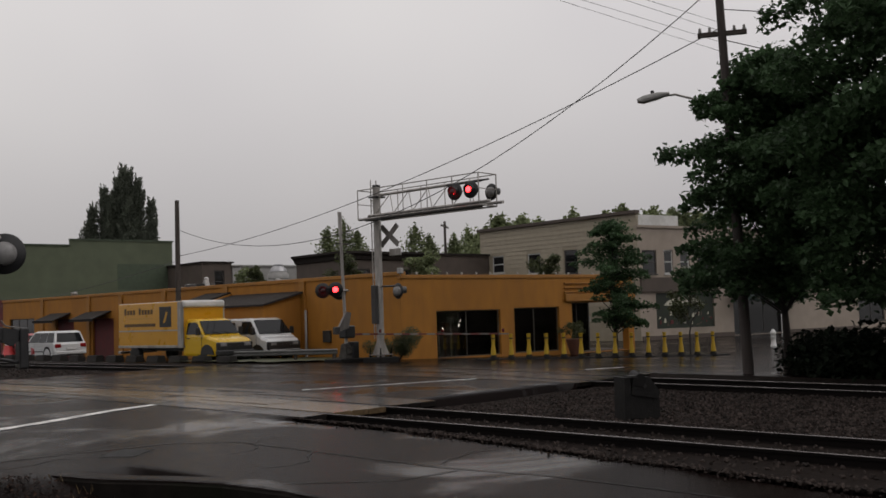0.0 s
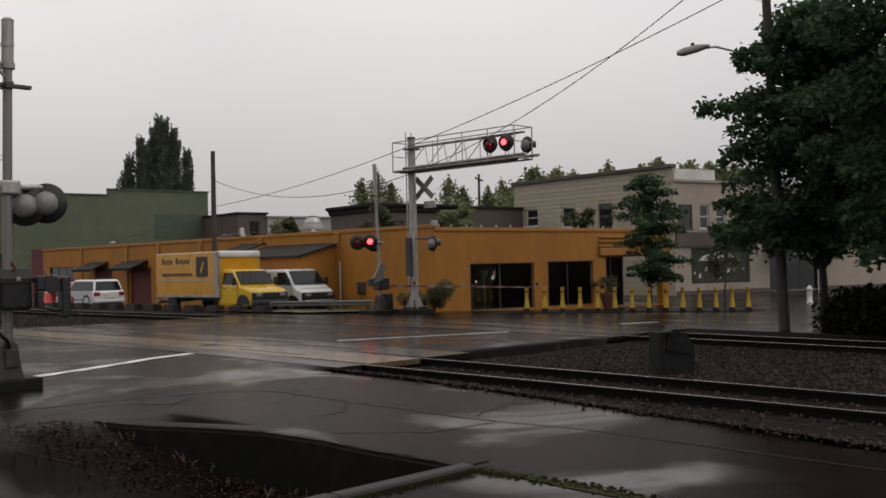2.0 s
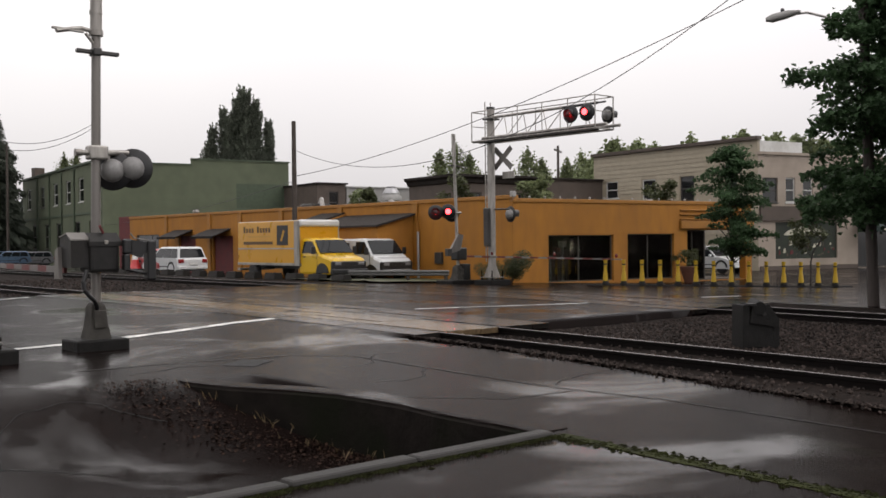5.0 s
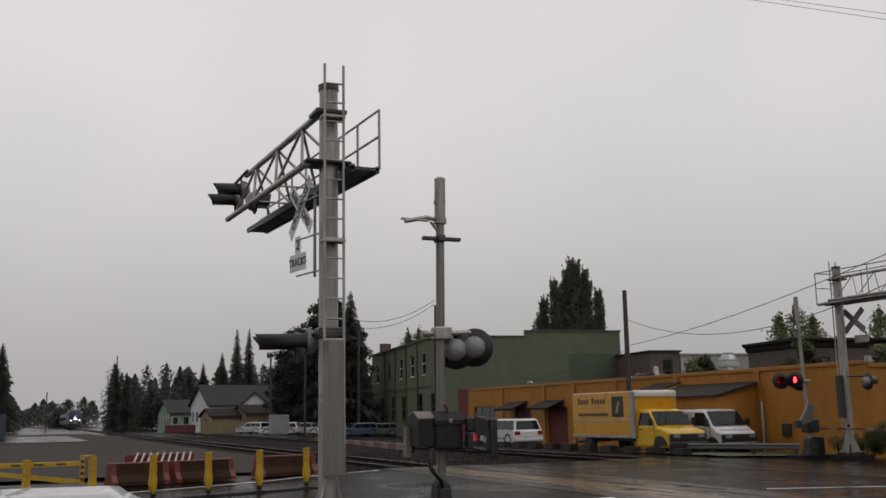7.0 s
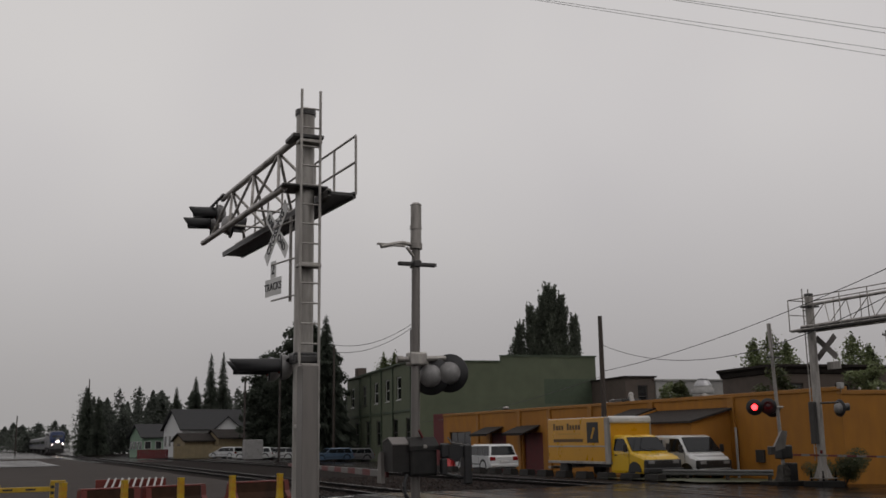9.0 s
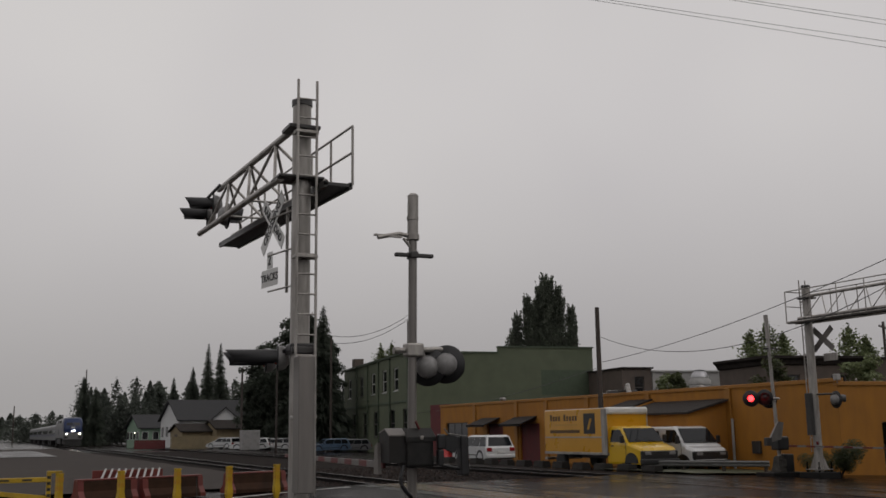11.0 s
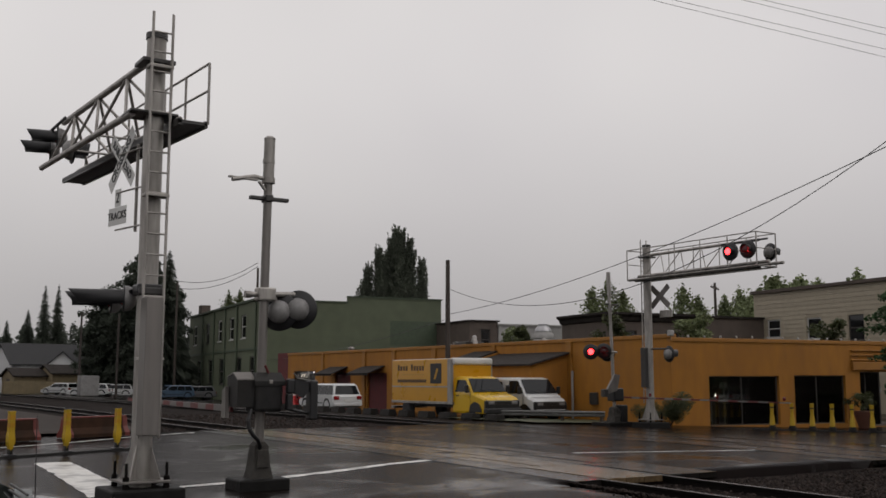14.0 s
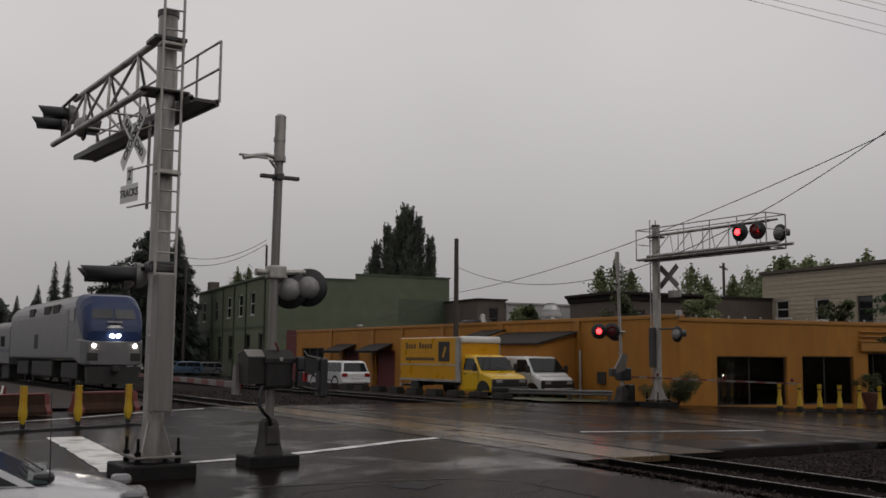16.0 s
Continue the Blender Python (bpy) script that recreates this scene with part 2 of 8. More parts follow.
M_TAN = mat("tan_stucco", (0.37, 0.31, 0.255), 0.8, vary=0.09, scale=1.3, bump=0.1, stain=(0.23, 0.19, 0.15), stain_amount=0.5)
M_BROWNW = mat("brown_stucco", (0.1, 0.078, 0.064), 0.8, vary=0.15, scale=1.5, stain=(0.07, 0.055, 0.045), stain_amount=0.6)
M_BRICKR = mat("dark_red_wall", (0.12, 0.016, 0.018), 0.7, vary=0.2, scale=2)
M_ROOF = mat("dark_roofing", (0.034, 0.029, 0.026), 0.8, spec=0.12, vary=0.3, scale=3, bump=0.3)
M_GREYW = mat("pale_grey_wall", (0.36, 0.355, 0.34), 0.7, vary=0.1, scale=1.5)
M_DARKIN = mat("dark_interior", (0.1, 0.078, 0.062), 0.8, vary=0.4, scale=2)
M_FRAME = mat("dark_window_frame", (0.045, 0.04, 0.036), 0.5, vary=0.15)
M_WFRAME = mat("white_window_frame", (0.55, 0.55, 0.53), 0.5, vary=0.08)
M_CURT = mat("pale_blind", (0.42, 0.41, 0.38), 0.8, vary=0.15, scale=3)
M_AWN = mat("dark_awning", (0.036, 0.032, 0.03), 0.7, spec=0.12, vary=0.25, scale=4)
M_AWNG = mat("dark_green_awning", (0.01, 0.028, 0.024), 0.7, vary=0.2, scale=4)
M_WOOD = mat("weathered_pole_wood", (0.05, 0.039, 0.034), 0.75, vary=0.3, scale=4, stretch=(8, 8, 0.6), bump=0.4)
M_JUNIPER = mat("juniper_needles", (0.008, 0.013, 0.007), 0.8, vary=0.4, scale=1.5, spec=0.1)
M_WOODDK = mat("dark_pole_wood", (0.055, 0.043, 0.035), 0.75, vary=0.3, scale=4, stretch=(8, 8, 0.6), bump=0.4)
M_WIRE = mat("cable", (0.02, 0.02, 0.02), 0.5, vary=0)
M_TRUCK = mat("yellow_truck_paint", (0.62, 0.3, 0.008), 0.3, vary=0.05, scale=1.5, coat=0.4, stain=(0.55, 0.28, 0.01), stain_amount=0.3)
M_CARW = mat("white_car_paint", (0.62, 0.63, 0.63), 0.25, vary=0.04, scale=2, coat=0.6)
M_SILVER = mat("silver_white_car_paint", (0.55, 0.56, 0.57), 0.28, vary=0.04, scale=2, coat=0.7)
M_CLAD = mat("grey_cladding", (0.07, 0.07, 0.072), 0.45, vary=0.1, scale=4)
M_COWL = mat("teal_plastic", (0.03, 0.055, 0.052), 0.35, vary=0.1)
M_CARB = mat("blue_car_paint", (0.08, 0.13, 0.2), 0.3, vary=0.05, coat=0.6)
M_CARR = mat("red_car_paint", (0.4, 0.03, 0.035), 0.3, vary=0.05, coat=0.5)
M_CARG = mat("grey_car_paint", (0.17, 0.17, 0.18), 0.3, vary=0.05, coat=0.5)
M_TYRE = mat("tyre_rubber", (0.015, 0.015, 0.015), 0.75, vary=0.2)
M_RIM = mat("wheel_alloy", (0.4, 0.4, 0.41), 0.35, metal=0.7, vary=0.1)
M_CARGLASS = mat("car_glass", (0.01, 0.012, 0.014), 0.05, vary=0, spec=0.25)
M_WINGLASS = mat("window_glass", (0.016, 0.017, 0.018), 0.06, vary=0.3, scale=1.5, spec=0.6, rough_vary=0.03)
M_TAIL = mat("tail_lamp", (0.25, 0.012, 0.015), 0.2, vary=0)
M_LAMP = mat("headlamp_glass", (0.25, 0.25, 0.25), 0.1, vary=0.1)
M_AMBER = mat("amber_lens", (0.5, 0.14, 0.02), 0.2, vary=0)
M_TRUCKCAB = mat("lemon_truck_paint", (0.66, 0.4, 0.008), 0.28, vary=0.05, scale=1.5, coat=0.4)
M_TRUCKTXT = mat("brown_lettering", (0.1, 0.05, 0.012), 0.5, vary=0)
M_LOCOG = mat("loco_silver", (0.145, 0.147, 0.15), 0.4, metal=0.2, vary=0.08, scale=1.5, stain=(0.15, 0.147, 0.14), stain_amount=0.5)
M_LOCOB = mat("loco_blue", (0.008, 0.022, 0.078), 0.35, vary=0.1, scale=2, spec=0.3)
M_LOCOW = mat("cab_glass", (0.016, 0.018, 0.022), 0.15, vary=0.1, spec=0.3)
M_LOCOK = mat("loco_underframe", (0.02, 0.019, 0.018), 0.7, vary=0.3, scale=3)
M_HEAD = mat("burning_headlight", (1, 1, 1), 0.2, vary=0, emit=(1.0, 0.9, 0.76), power=45.0)
M_BULB = mat("burning_bulb", (1, 1, 1), 0.3, vary=0, emit=(1.0, 0.86, 0.68), power=18.0)
M_BARK = mat("bark", (0.03, 0.024, 0.02), 0.85, vary=0.35, scale=5, stretch=(4, 4, 0.8), bump=0.6)
M_LEAF = mat("maple_leaves", (0.06, 0.108, 0.05), 0.55, spec=0.2, island=0.4, vary=0.35, scale=0.9, rough_vary=0.15)
M_LEAF2 = mat("shrub_leaves", (0.075, 0.088, 0.036), 0.55, vary=0.35, scale=1.5)
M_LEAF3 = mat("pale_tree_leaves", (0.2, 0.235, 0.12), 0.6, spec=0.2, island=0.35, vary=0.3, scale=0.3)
# next three: air haze is mixed into the base colour, paler and greyer
M_CONIF = mat("hazed_conifer_needles", (0.085, 0.1, 0.078), 0.7, spec=0.15, vary=0.35, scale=0.4)
M_POPLAR = mat("hazed_poplar_leaves", (0.135, 0.152, 0.118), 0.8, spec=0.08, island=0.2, vary=0.35, scale=0.4)
M_FARTREE = mat("hazed_far_trees", (0.125, 0.14, 0.12), 0.8, spec=0.1, island=0.3, vary=0.3, scale=0.3)
M_GRASS = mat("wet_grass", (0.048, 0.054, 0.018), 0.6, vary=0.4, scale=2)
M_DRYGRASS = mat("dead_weeds", (0.16, 0.11, 0.05), 0.7, vary=0.4, scale=5)
M_LEAFLIT = mat("fallen_leaves", (0.026, 0.014, 0.0095), 0.7, spec=0.08, island=0.6, vary=0.5, scale=9)
M_HOUSEW = mat("white_clapboard_house", (0.6, 0.61, 0.61), 0.7, vary=0.06)
M_HOUSEG = mat("mint_house_wall", (0.2, 0.3, 0.22), 0.75, vary=0.06)
M_SLATE = mat("slate_roof", (0.016, 0.0165, 0.018), 0.7, vary=0.2, scale=2)
M_MOSS = mat("brown_moss", (0.03, 0.034, 0.012), 0.85, vary=0.5, scale=9, bump=0.5, spec=0.1)
M_FENCE = mat("tan_fence", (0.24, 0.19, 0.11), 0.8, vary=0.15, scale=1.5)
M_HAZEBLUE = mat("navy_container", (0.035, 0.045, 0.06), 0.6, vary=0.15)
M_ORCONE = mat("fluorescent_orange", (0.55, 0.05, 0.05), 0.45, vary=0.1)
M_JERSEY = mat("weathered_barrier", (0.045, 0.022, 0.0125), 0.75, spec=0.12, vary=0.3, scale=3, stain=(0.02, 0.013, 0.009), stain_amount=0.8)
M_JERSEYR = mat("faded_red_barrier", (0.16, 0.02, 0.013), 0.5, vary=0.2, scale=3, stain=(0.1, 0.03, 0.02), stain_amount=0.6)
M_TERRA = mat("terracotta", (0.13, 0.05, 0.03), 0.7, vary=0.2)
M_MURAL1 = mat("mural_green", (0.012, 0.02, 0.009), 0.6, vary=0.5, scale=1.5)
M_MURAL2 = mat("mural_cream", (0.5, 0.48, 0.38), 0.6, vary=0.2, scale=2)


def leafy(m, amount=0.4):
    """Thin leaves let part of the light through."""
    n, l = m.node_tree.nodes, m.node_tree.links
    b, out = n["Principled BSDF"], n["Material Output"]
    tr, mx = n.new("ShaderNodeBsdfTranslucent"), n.new("ShaderNodeMixShader")
    mx.inputs[0].default_value = amount
    l.new(b.inputs["Base Color"].links[0].from_socket, tr.inputs["Color"])
    l.new(b.outputs[0], mx.inputs[1])
    l.new(tr.outputs[0], mx.inputs[2])
    l.new(mx.outputs[0], out.inputs[0])


for leaf_mat in (M_LEAF, M_LEAF2, M_LEAF3, M_CONIF, M_POPLAR, M_FARTREE):
    leafy(leaf_mat)


# ---- mesh helpers ----
class Shape:
    """Vertices and faces gathered from simple solids."""

    def __init__(self):
        self.v, self.f, self.smooth = [], [], []

    def add(self, verts, faces, smooth=False):
        k = len(self.v)
        self.v += [tuple(p) for p in verts]
        self.f += [tuple(i + k for i in f) for f in faces]
        self.smooth += [smooth] * len(faces)
        return self

    def box(self, x0, y0, z0, x1, y1, z1, m=None):
        c = [Vector((x, y, z)) for x in (x0, x1) for y in (y0, y1) for z in (z0, z1)]
        if m is not None:
            c = [m @ p for p in c]
        return self.add(c, [(0, 1, 3, 2), (4, 6, 7, 5), (0, 4, 5, 1), (2, 3, 7, 6), (0, 2, 6, 4), (1, 5, 7, 3)])

    def rbox(self, x0, y0, z0, x1, y1, z1, r=0.02, m=None):
        """A box with chamfered edges."""
        bm = bmesh.new()
        bmesh.ops.create_cube(bm, size=1.0)
        for p in bm.verts:
            p.co = Vector((x0 + (p.co.x + 0.5) * (x1 - x0), y0 + (p.co.y + 0.5) * (y1 - y0), z0 + (p.co.z + 0.5) * (z1 - z0)))
        r = min(r, 0.45 * min(x1 - x0, y1 - y0, z1 - z0))
        bmesh.ops.bevel(bm, geom=list(bm.edges), offset=r, segments=2, affect="EDGES", profile=0.5)
        bm.verts.index_update()
        vs = [m @ p.co if m is not None else p.co.copy() for p in bm.verts]
        fs = [[p.index for p in f.verts] for f in bm.faces]
        bm.free()
        return self.add(vs, fs)

    def rod(self, a, b, r0, r1=None, n=10, caps=True):
        a, b = Vector(a), Vector(b)
        r1 = r0 if r1 is None else r1
        d = (b - a).normalized()
        u = d.orthogonal().normalized()
        w = d.cross(u)
        vs = []
        for p, r in ((a, r0), (b, r1)):
            vs += [p + (u * math.cos(2 * math.pi * i / n) + w * math.sin(2 * math.pi * i / n)) * r for i in range(n)]
        self.add(vs, [(i, (i + 1) % n, n + (i + 1) % n, n + i) for i in range(n)], True)
        if caps:
            self.add(vs[:n], [tuple(range(n))[::-1]])
            self.add(vs[n:], [tuple(range(n))])
        return self

    def tube(self, pts, r, n=8):
        for a, b in zip(pts, pts[1:]):
            self.rod(a, b, r, n=n)
        return self

    def prism(self, poly, a, b, axis="y", m=None):
        """A polygon (two coordinates in the plane across the axis) drawn from a to b."""
        def put(p, t):
            q = {"x": (t, p[0], p[1]), "y": (p[0], t, p[1]), "z": (p[0], p[1], t)}[axis]
            return m @ Vector(q) if m is not None else Vector(q)
        n = len(poly)
        vs = [put(p, a) for p in poly] + [put(p, b) for p in poly]
        return self.add(vs, [tuple(range(n))[::-1], tuple(range(n, 2 * n))] + [(i, (i + 1) % n, n + (i + 1) % n, n + i) for i in range(n)])

    def lathe(self, prof, n=16, m=None, smooth=True):
        """Profile of (radius, height) turned round z."""
        vs = []
        for r, z in prof:
            for i in range(n):
                p = Vector((r * math.cos(2 * math.pi * i / n), r * math.sin(2 * math.pi * i / n), z))
                vs.append(m @ p if m is not None else p)
        fs = [(k * n + i, k * n + (i + 1) % n, (k + 1) * n + (i + 1) % n, (k + 1) * n + i) for k in range(len(prof) - 1) for i in range(n)]
        self.add(vs, fs, smooth)
        self.add(vs[:n], [tuple(range(n))[::-1]])
        return self.add(vs[-n:], [tuple(range(n))])

    def loft(self, rings, smooth=False, caps=True):
        n = len(rings[0])
        vs = [p for ring in rings for p in ring]
        fs = [(k * n + i, k * n + (i + 1) % n, (k + 1) * n + (i + 1) % n, (k + 1) * n + i) for k in range(len(rings) - 1) for i in range(n)]
        self.add(vs, fs, smooth)
        if caps:
            self.add(rings[0], [tuple(range(n))[::-1]])
            self.add(rings[-1], [tuple(range(n))])
        return self

    def mesh(self, name):
        me = bpy.data.meshes.new(name)
        me.from_pydata(self.v, [], self.f)
        me.polygons.foreach_set("use_smooth", self.smooth)
        me.update()
        bm = bmesh.new()
        bm.from_mesh(me)
        if len(bm.faces) < 20000:
            bmesh.ops.recalc_face_normals(bm, faces=bm.faces)
        bm.to_mesh(me)
        bm.free()
        return me


def part(name, shape, material, parent=None, label="", m=None):
    """One mesh object under a thing or a part."""
    me = shape.mesh(name)
    me.materials.append(material)
    ob = new(name, me)
    ob.parent = parent
    if m is not None:
        ob.matrix_basis = m
    return tagged(ob, label)


def thing(name, m, label, category, group="", kind=""):
    ob = new(name)
    ob.empty_display_size = 0.2
    ob.matrix_basis = m
    return tagged(ob, label, category, group, kind)


def solid(name, shape, material, label, category="", group="", kind="", m=None):
    return tagged(part(name, shape, material, None, "", m), label, category, group, kind)


def text_part(name, words, size, material, parent, m, label="", bold=0.0):
    cu = bpy.data.curves.new(name, "FONT")
    cu.body, cu.size, cu.align_x, cu.align_y, cu.extrude, cu.offset = words, size, "CENTER", "CENTER", 0.004, bold
    tmp = bpy.data.objects.new(name, cu)
    scene.collection.objects.link(tmp)
    me = bpy.data.meshes.new_from_object(tmp.evaluated_get(bpy.context.evaluated_depsgraph_get()))
    bpy.data.objects.remove(tmp)
    me.materials.clear()
    me.materials.append(material)
    ob = new(name, me)
    ob.parent = parent
    ob.matrix_basis = m
    return tagged(ob, label)


def sm(x):
    x = min(1.0, max(0.0, x))
    return x * x * (3 - 2 * x)


# ---- ground ----
TRACKS = (12.85, 21.35)          # track centre lines at the crossing, running along y
CROSS = (13.7, 32.5)             # the level crossing's reach along the tracks


def slope(x, y):
    """Level of the paved ground."""
    return -0.011 * min(50, max(0, 20 - y)) - 0.03 * min(16, max(0, x - 24))


def drift(y):
    """How far the tracks have swung to the east at y."""
    return 0.0105 * max(0.0, y - 14.0)


def bed_left(y):
    """Where the paving ends beside the near track."""
    return 9.75 + 1.3 * sm((y - 2.0) / 11.0) if y < 20 else 10.1


def bed(x, y):
    """How far the track bed lies below the paving."""
    if CROSS[0] < y < CROSS[1] or not bed_left(y) < x < 23.4:
        return 0.0
    edge = min(sm((x - bed_left(y)) / 0.5), sm((23.4 - x) / 0.7))
    return 0.17 * edge


def sunk(x, y):
    """How far the lower yard lies below the street."""
    if x > 6.56 or y < 6.05:
        return 0.0
    bend = sm((11.6 - y - 0.25 * (x - 5.0)) / 2.4)
    return 0.62 * bend * max(sm((x + 0.3) / 5.6), 0.5 * sm((x + 6) / 4)) * sm((y + 4) / 8)


def gz(x, y):
    return slope(x, y) - bed(x, y) - sunk(x, y)



def make_ground():
    xs = sorted(set([-900, -400, -200, -110, -60, -35, -22, -14, -9, -6, -4, -3] + [round(-2 + 0.4 * i, 2) for i in range(21)]
                    + [6.1, 6.3, 6.545, 6.575, 6.8, 7.4, 8.2, 9, 9.6, 10.1, 10.3, 10.5, 10.8, 11.2] + [12, 13.5, 15, 17, 19, 21, 22.7, 22.9, 23.1, 23.4]
                    + [24, 26, 28, 31, 34, 37, 40, 46, 55, 70, 100, 160, 260, 450, 900]))
    ys = sorted(set([-900, -300, -120, -60, -35, -20, -12, -7, -4, -2, 0, 2, 4, 5, 5.6, 6.035, 6.065] + [round(6.4 + 0.4 * i, 2) for i in range(17)]
                    + [13.2, 13.69, 13.71, 14.5, 16, 18, 20, 22, 24, 27, 30, 32.49, 32.51, 34, 38, 45, 55, 70, 100, 150, 250, 400, 700, 1500]))
    s = Shape()
    s.v = [(x, y, gz(x, y)) for y in ys for x in xs]
    nx = len(xs)
    s.f = [(j * nx + i, j * nx + i + 1, (j + 1) * nx + i + 1, (j + 1) * nx + i) for j in range(len(ys) - 1) for i in range(nx - 1)]
    s.smooth = [True] * len(s.f)
    solid("ground", s, M_ASPHALT, "dark rain-wet asphalt ground with shallow puddles", "ground", kind="structure")


def patch(name, x0, x1, y0, y1, material, label, rise=0.006, step=1.0, rough=0.0, kind="structure", category="ground", seed=1, left=None):
    """A thin sheet lying on the ground."""
    s = Shape()
    nx, ny = max(1, round((x1 - x0) / step)), max(1, round((y1 - y0) / step))
    rnd = random.Random(seed)
    for j in range(ny + 1):
        for i in range(nx + 1):
            y = y0 + (y1 - y0) * j / ny
            xa = left(y) if left else x0
            x = xa + (x1 - xa) * i / nx
            s.v.append((x, y, gz(x, y) + rise + rough * (noise.noise((x * 0.7, y * 0.7, seed)) + 1) + rnd.uniform(0, rough * 0.6)))
    s.f = [(j * (nx + 1) + i, j * (nx + 1) + i + 1, (j + 1) * (nx + 1) + i + 1, (j + 1) * (nx + 1) + i) for j in range(ny) for i in range(nx)]
    s.smooth = [True] * len(s.f)
    return solid(name, s, material, label, category, kind=kind)


def make_stripe(name, pts, width, material, label, rise=0.008, chip=0.3):
    """A painted line along points on the ground."""
    s = Shape()
    dense = []
    for (ax, ay), (bx, by) in zip(pts, pts[1:]):
        k = max(1, int(math.hypot(bx - ax, by - ay) / 0.12))
        dense += [(ax + (bx - ax) * i / k, ay + (by - ay) * i / k) for i in range(k)]
    dense.append(pts[-1])
    for i, p in enumerate(dense):
        q = dense[min(i + 1, len(dense) - 1)]
        o = dense[max(i - 1, 0)]
        d = Vector((q[0] - o[0], q[1] - o[1])).normalized()
        w = width / 2
        for sgn in (-1, 1):
            e = w + min(w, 0.11) * chip * (noise.noise((p[0] * 2.3, p[1] * 2.3, sgn * 5.0)) + noise.noise((p[0] * 7, p[1] * 7, sgn * 9.0)))
            x, y = p[0] - d.y * e * sgn, p[1] + d.x * e * sgn
            s.v.append((x, y, gz(x, y) + rise))
    s.f = [(2 * i, 2 * i + 2, 2 * i + 3, 2 * i + 1) for i in range(len(dense) - 1)]
    s.smooth = [False] * len(s.f)
    return solid(name, s, material, label, "road marking", kind="structure")


RAIL_Y = [-60, -30, -10, 0, 5, 10, 13.6, 20, 32.5, 60, 120, 250, 450, 800]


def make_track(xc, label):
    tr = thing("railway_track", pose(xc, 0, 0), label, "railway track", "railway tracks", "structure")
    for side in (-0.753, 0.753):
        foot, head = Shape(), Shape()
        prof = [(-0.07, -0.17), (0.07, -0.17), (0.07, -0.155), (0.012, -0.135), (0.012, -0.05), (0.035, -0.04), (0.035, -0.004), (-0.035, -0.004),
                (-0.035, -0.04), (-0.012, -0.05), (-0.012, -0.135), (-0.07, -0.155)]
        foot.loft([[(side + drift(y) + px, y, slope(xc, y) + pz) for px, pz in prof] for y in RAIL_Y])
        top = [(-0.02, -0.003), (0.02, -0.003), (0.016, 0.004), (-0.016, 0.004)]
        head.loft([[(side + drift(y) + px, y, slope(xc, y) + pz) for px, pz in top] for y in RAIL_Y])
        r = part("rail", foot, M_RAIL, tr)
        part("rail_head", head, M_RAILTOP, r, "rain-bright worn running surface")
    return tr


def make_crossing(xc, mats):
    """Panels of the level crossing: between the rails and outside them, in planks along the track."""
    cr = thing("crossing_panel_set", pose(xc, 0, 0), "worn wet timber and rubber panels filling a level crossing", "crossing panels", "level crossings", "structure")
    lanes = [(-1.42, -0.84, 0), (-0.66, -0.24, 1), (-0.22, 0.2, 1), (0.22, 0.66, 1), (0.84, 1.25, 0), (1.27, 1.62, 0), (1.64, 2.1, 0)]
    k = 0
    for a, b, kind in lanes:
        y = CROSS[0] - 0.05
        while y < CROSS[1] - 0.2:
            length = min(2.44, CROSS[1] + 0.05 - y)
            s = Shape()
            za, zb = slope(xc, y) + 0.005 + 0.004 * (k % 3), slope(xc, y + length) + 0.005 + 0.004 * (k % 3)
            s.loft([[(a, y + 0.008, za - 0.1), (b, y + 0.008, za - 0.1), (b, y + 0.008, za), (a, y + 0.008, za)],
                    [(a, y + length - 0.008, zb - 0.1), (b, y + length - 0.008, zb - 0.1), (b, y + length - 0.008, zb), (a, y + length - 0.008, zb)]])
            part("plank", s, mats[kind], cr)
            y += length
            k += 1


def make_ballast(name, y0, y1, step, label, seed):
    patch(name, 10.15, 23.35, y0, y1, M_BALLAST, label, rise=0.006, step=step, rough=0.012, seed=seed, left=lambda y: bed_left(y) + 0.06)


def rock_template(rnd):
    bm = bmesh.new()
    bmesh.ops.create_icosphere(bm, subdivisions=1, radius=1.0)
    for v in bm.verts:
        v.co *= rnd.uniform(0.55, 1.2)
        v.co.z *= 0.65
    bm.verts.index_update()
    vs, fs = [v.co.copy() for v in bm.verts], [[v.index for v in f.verts] for f in bm.faces]
    bm.free()
    return vs, fs


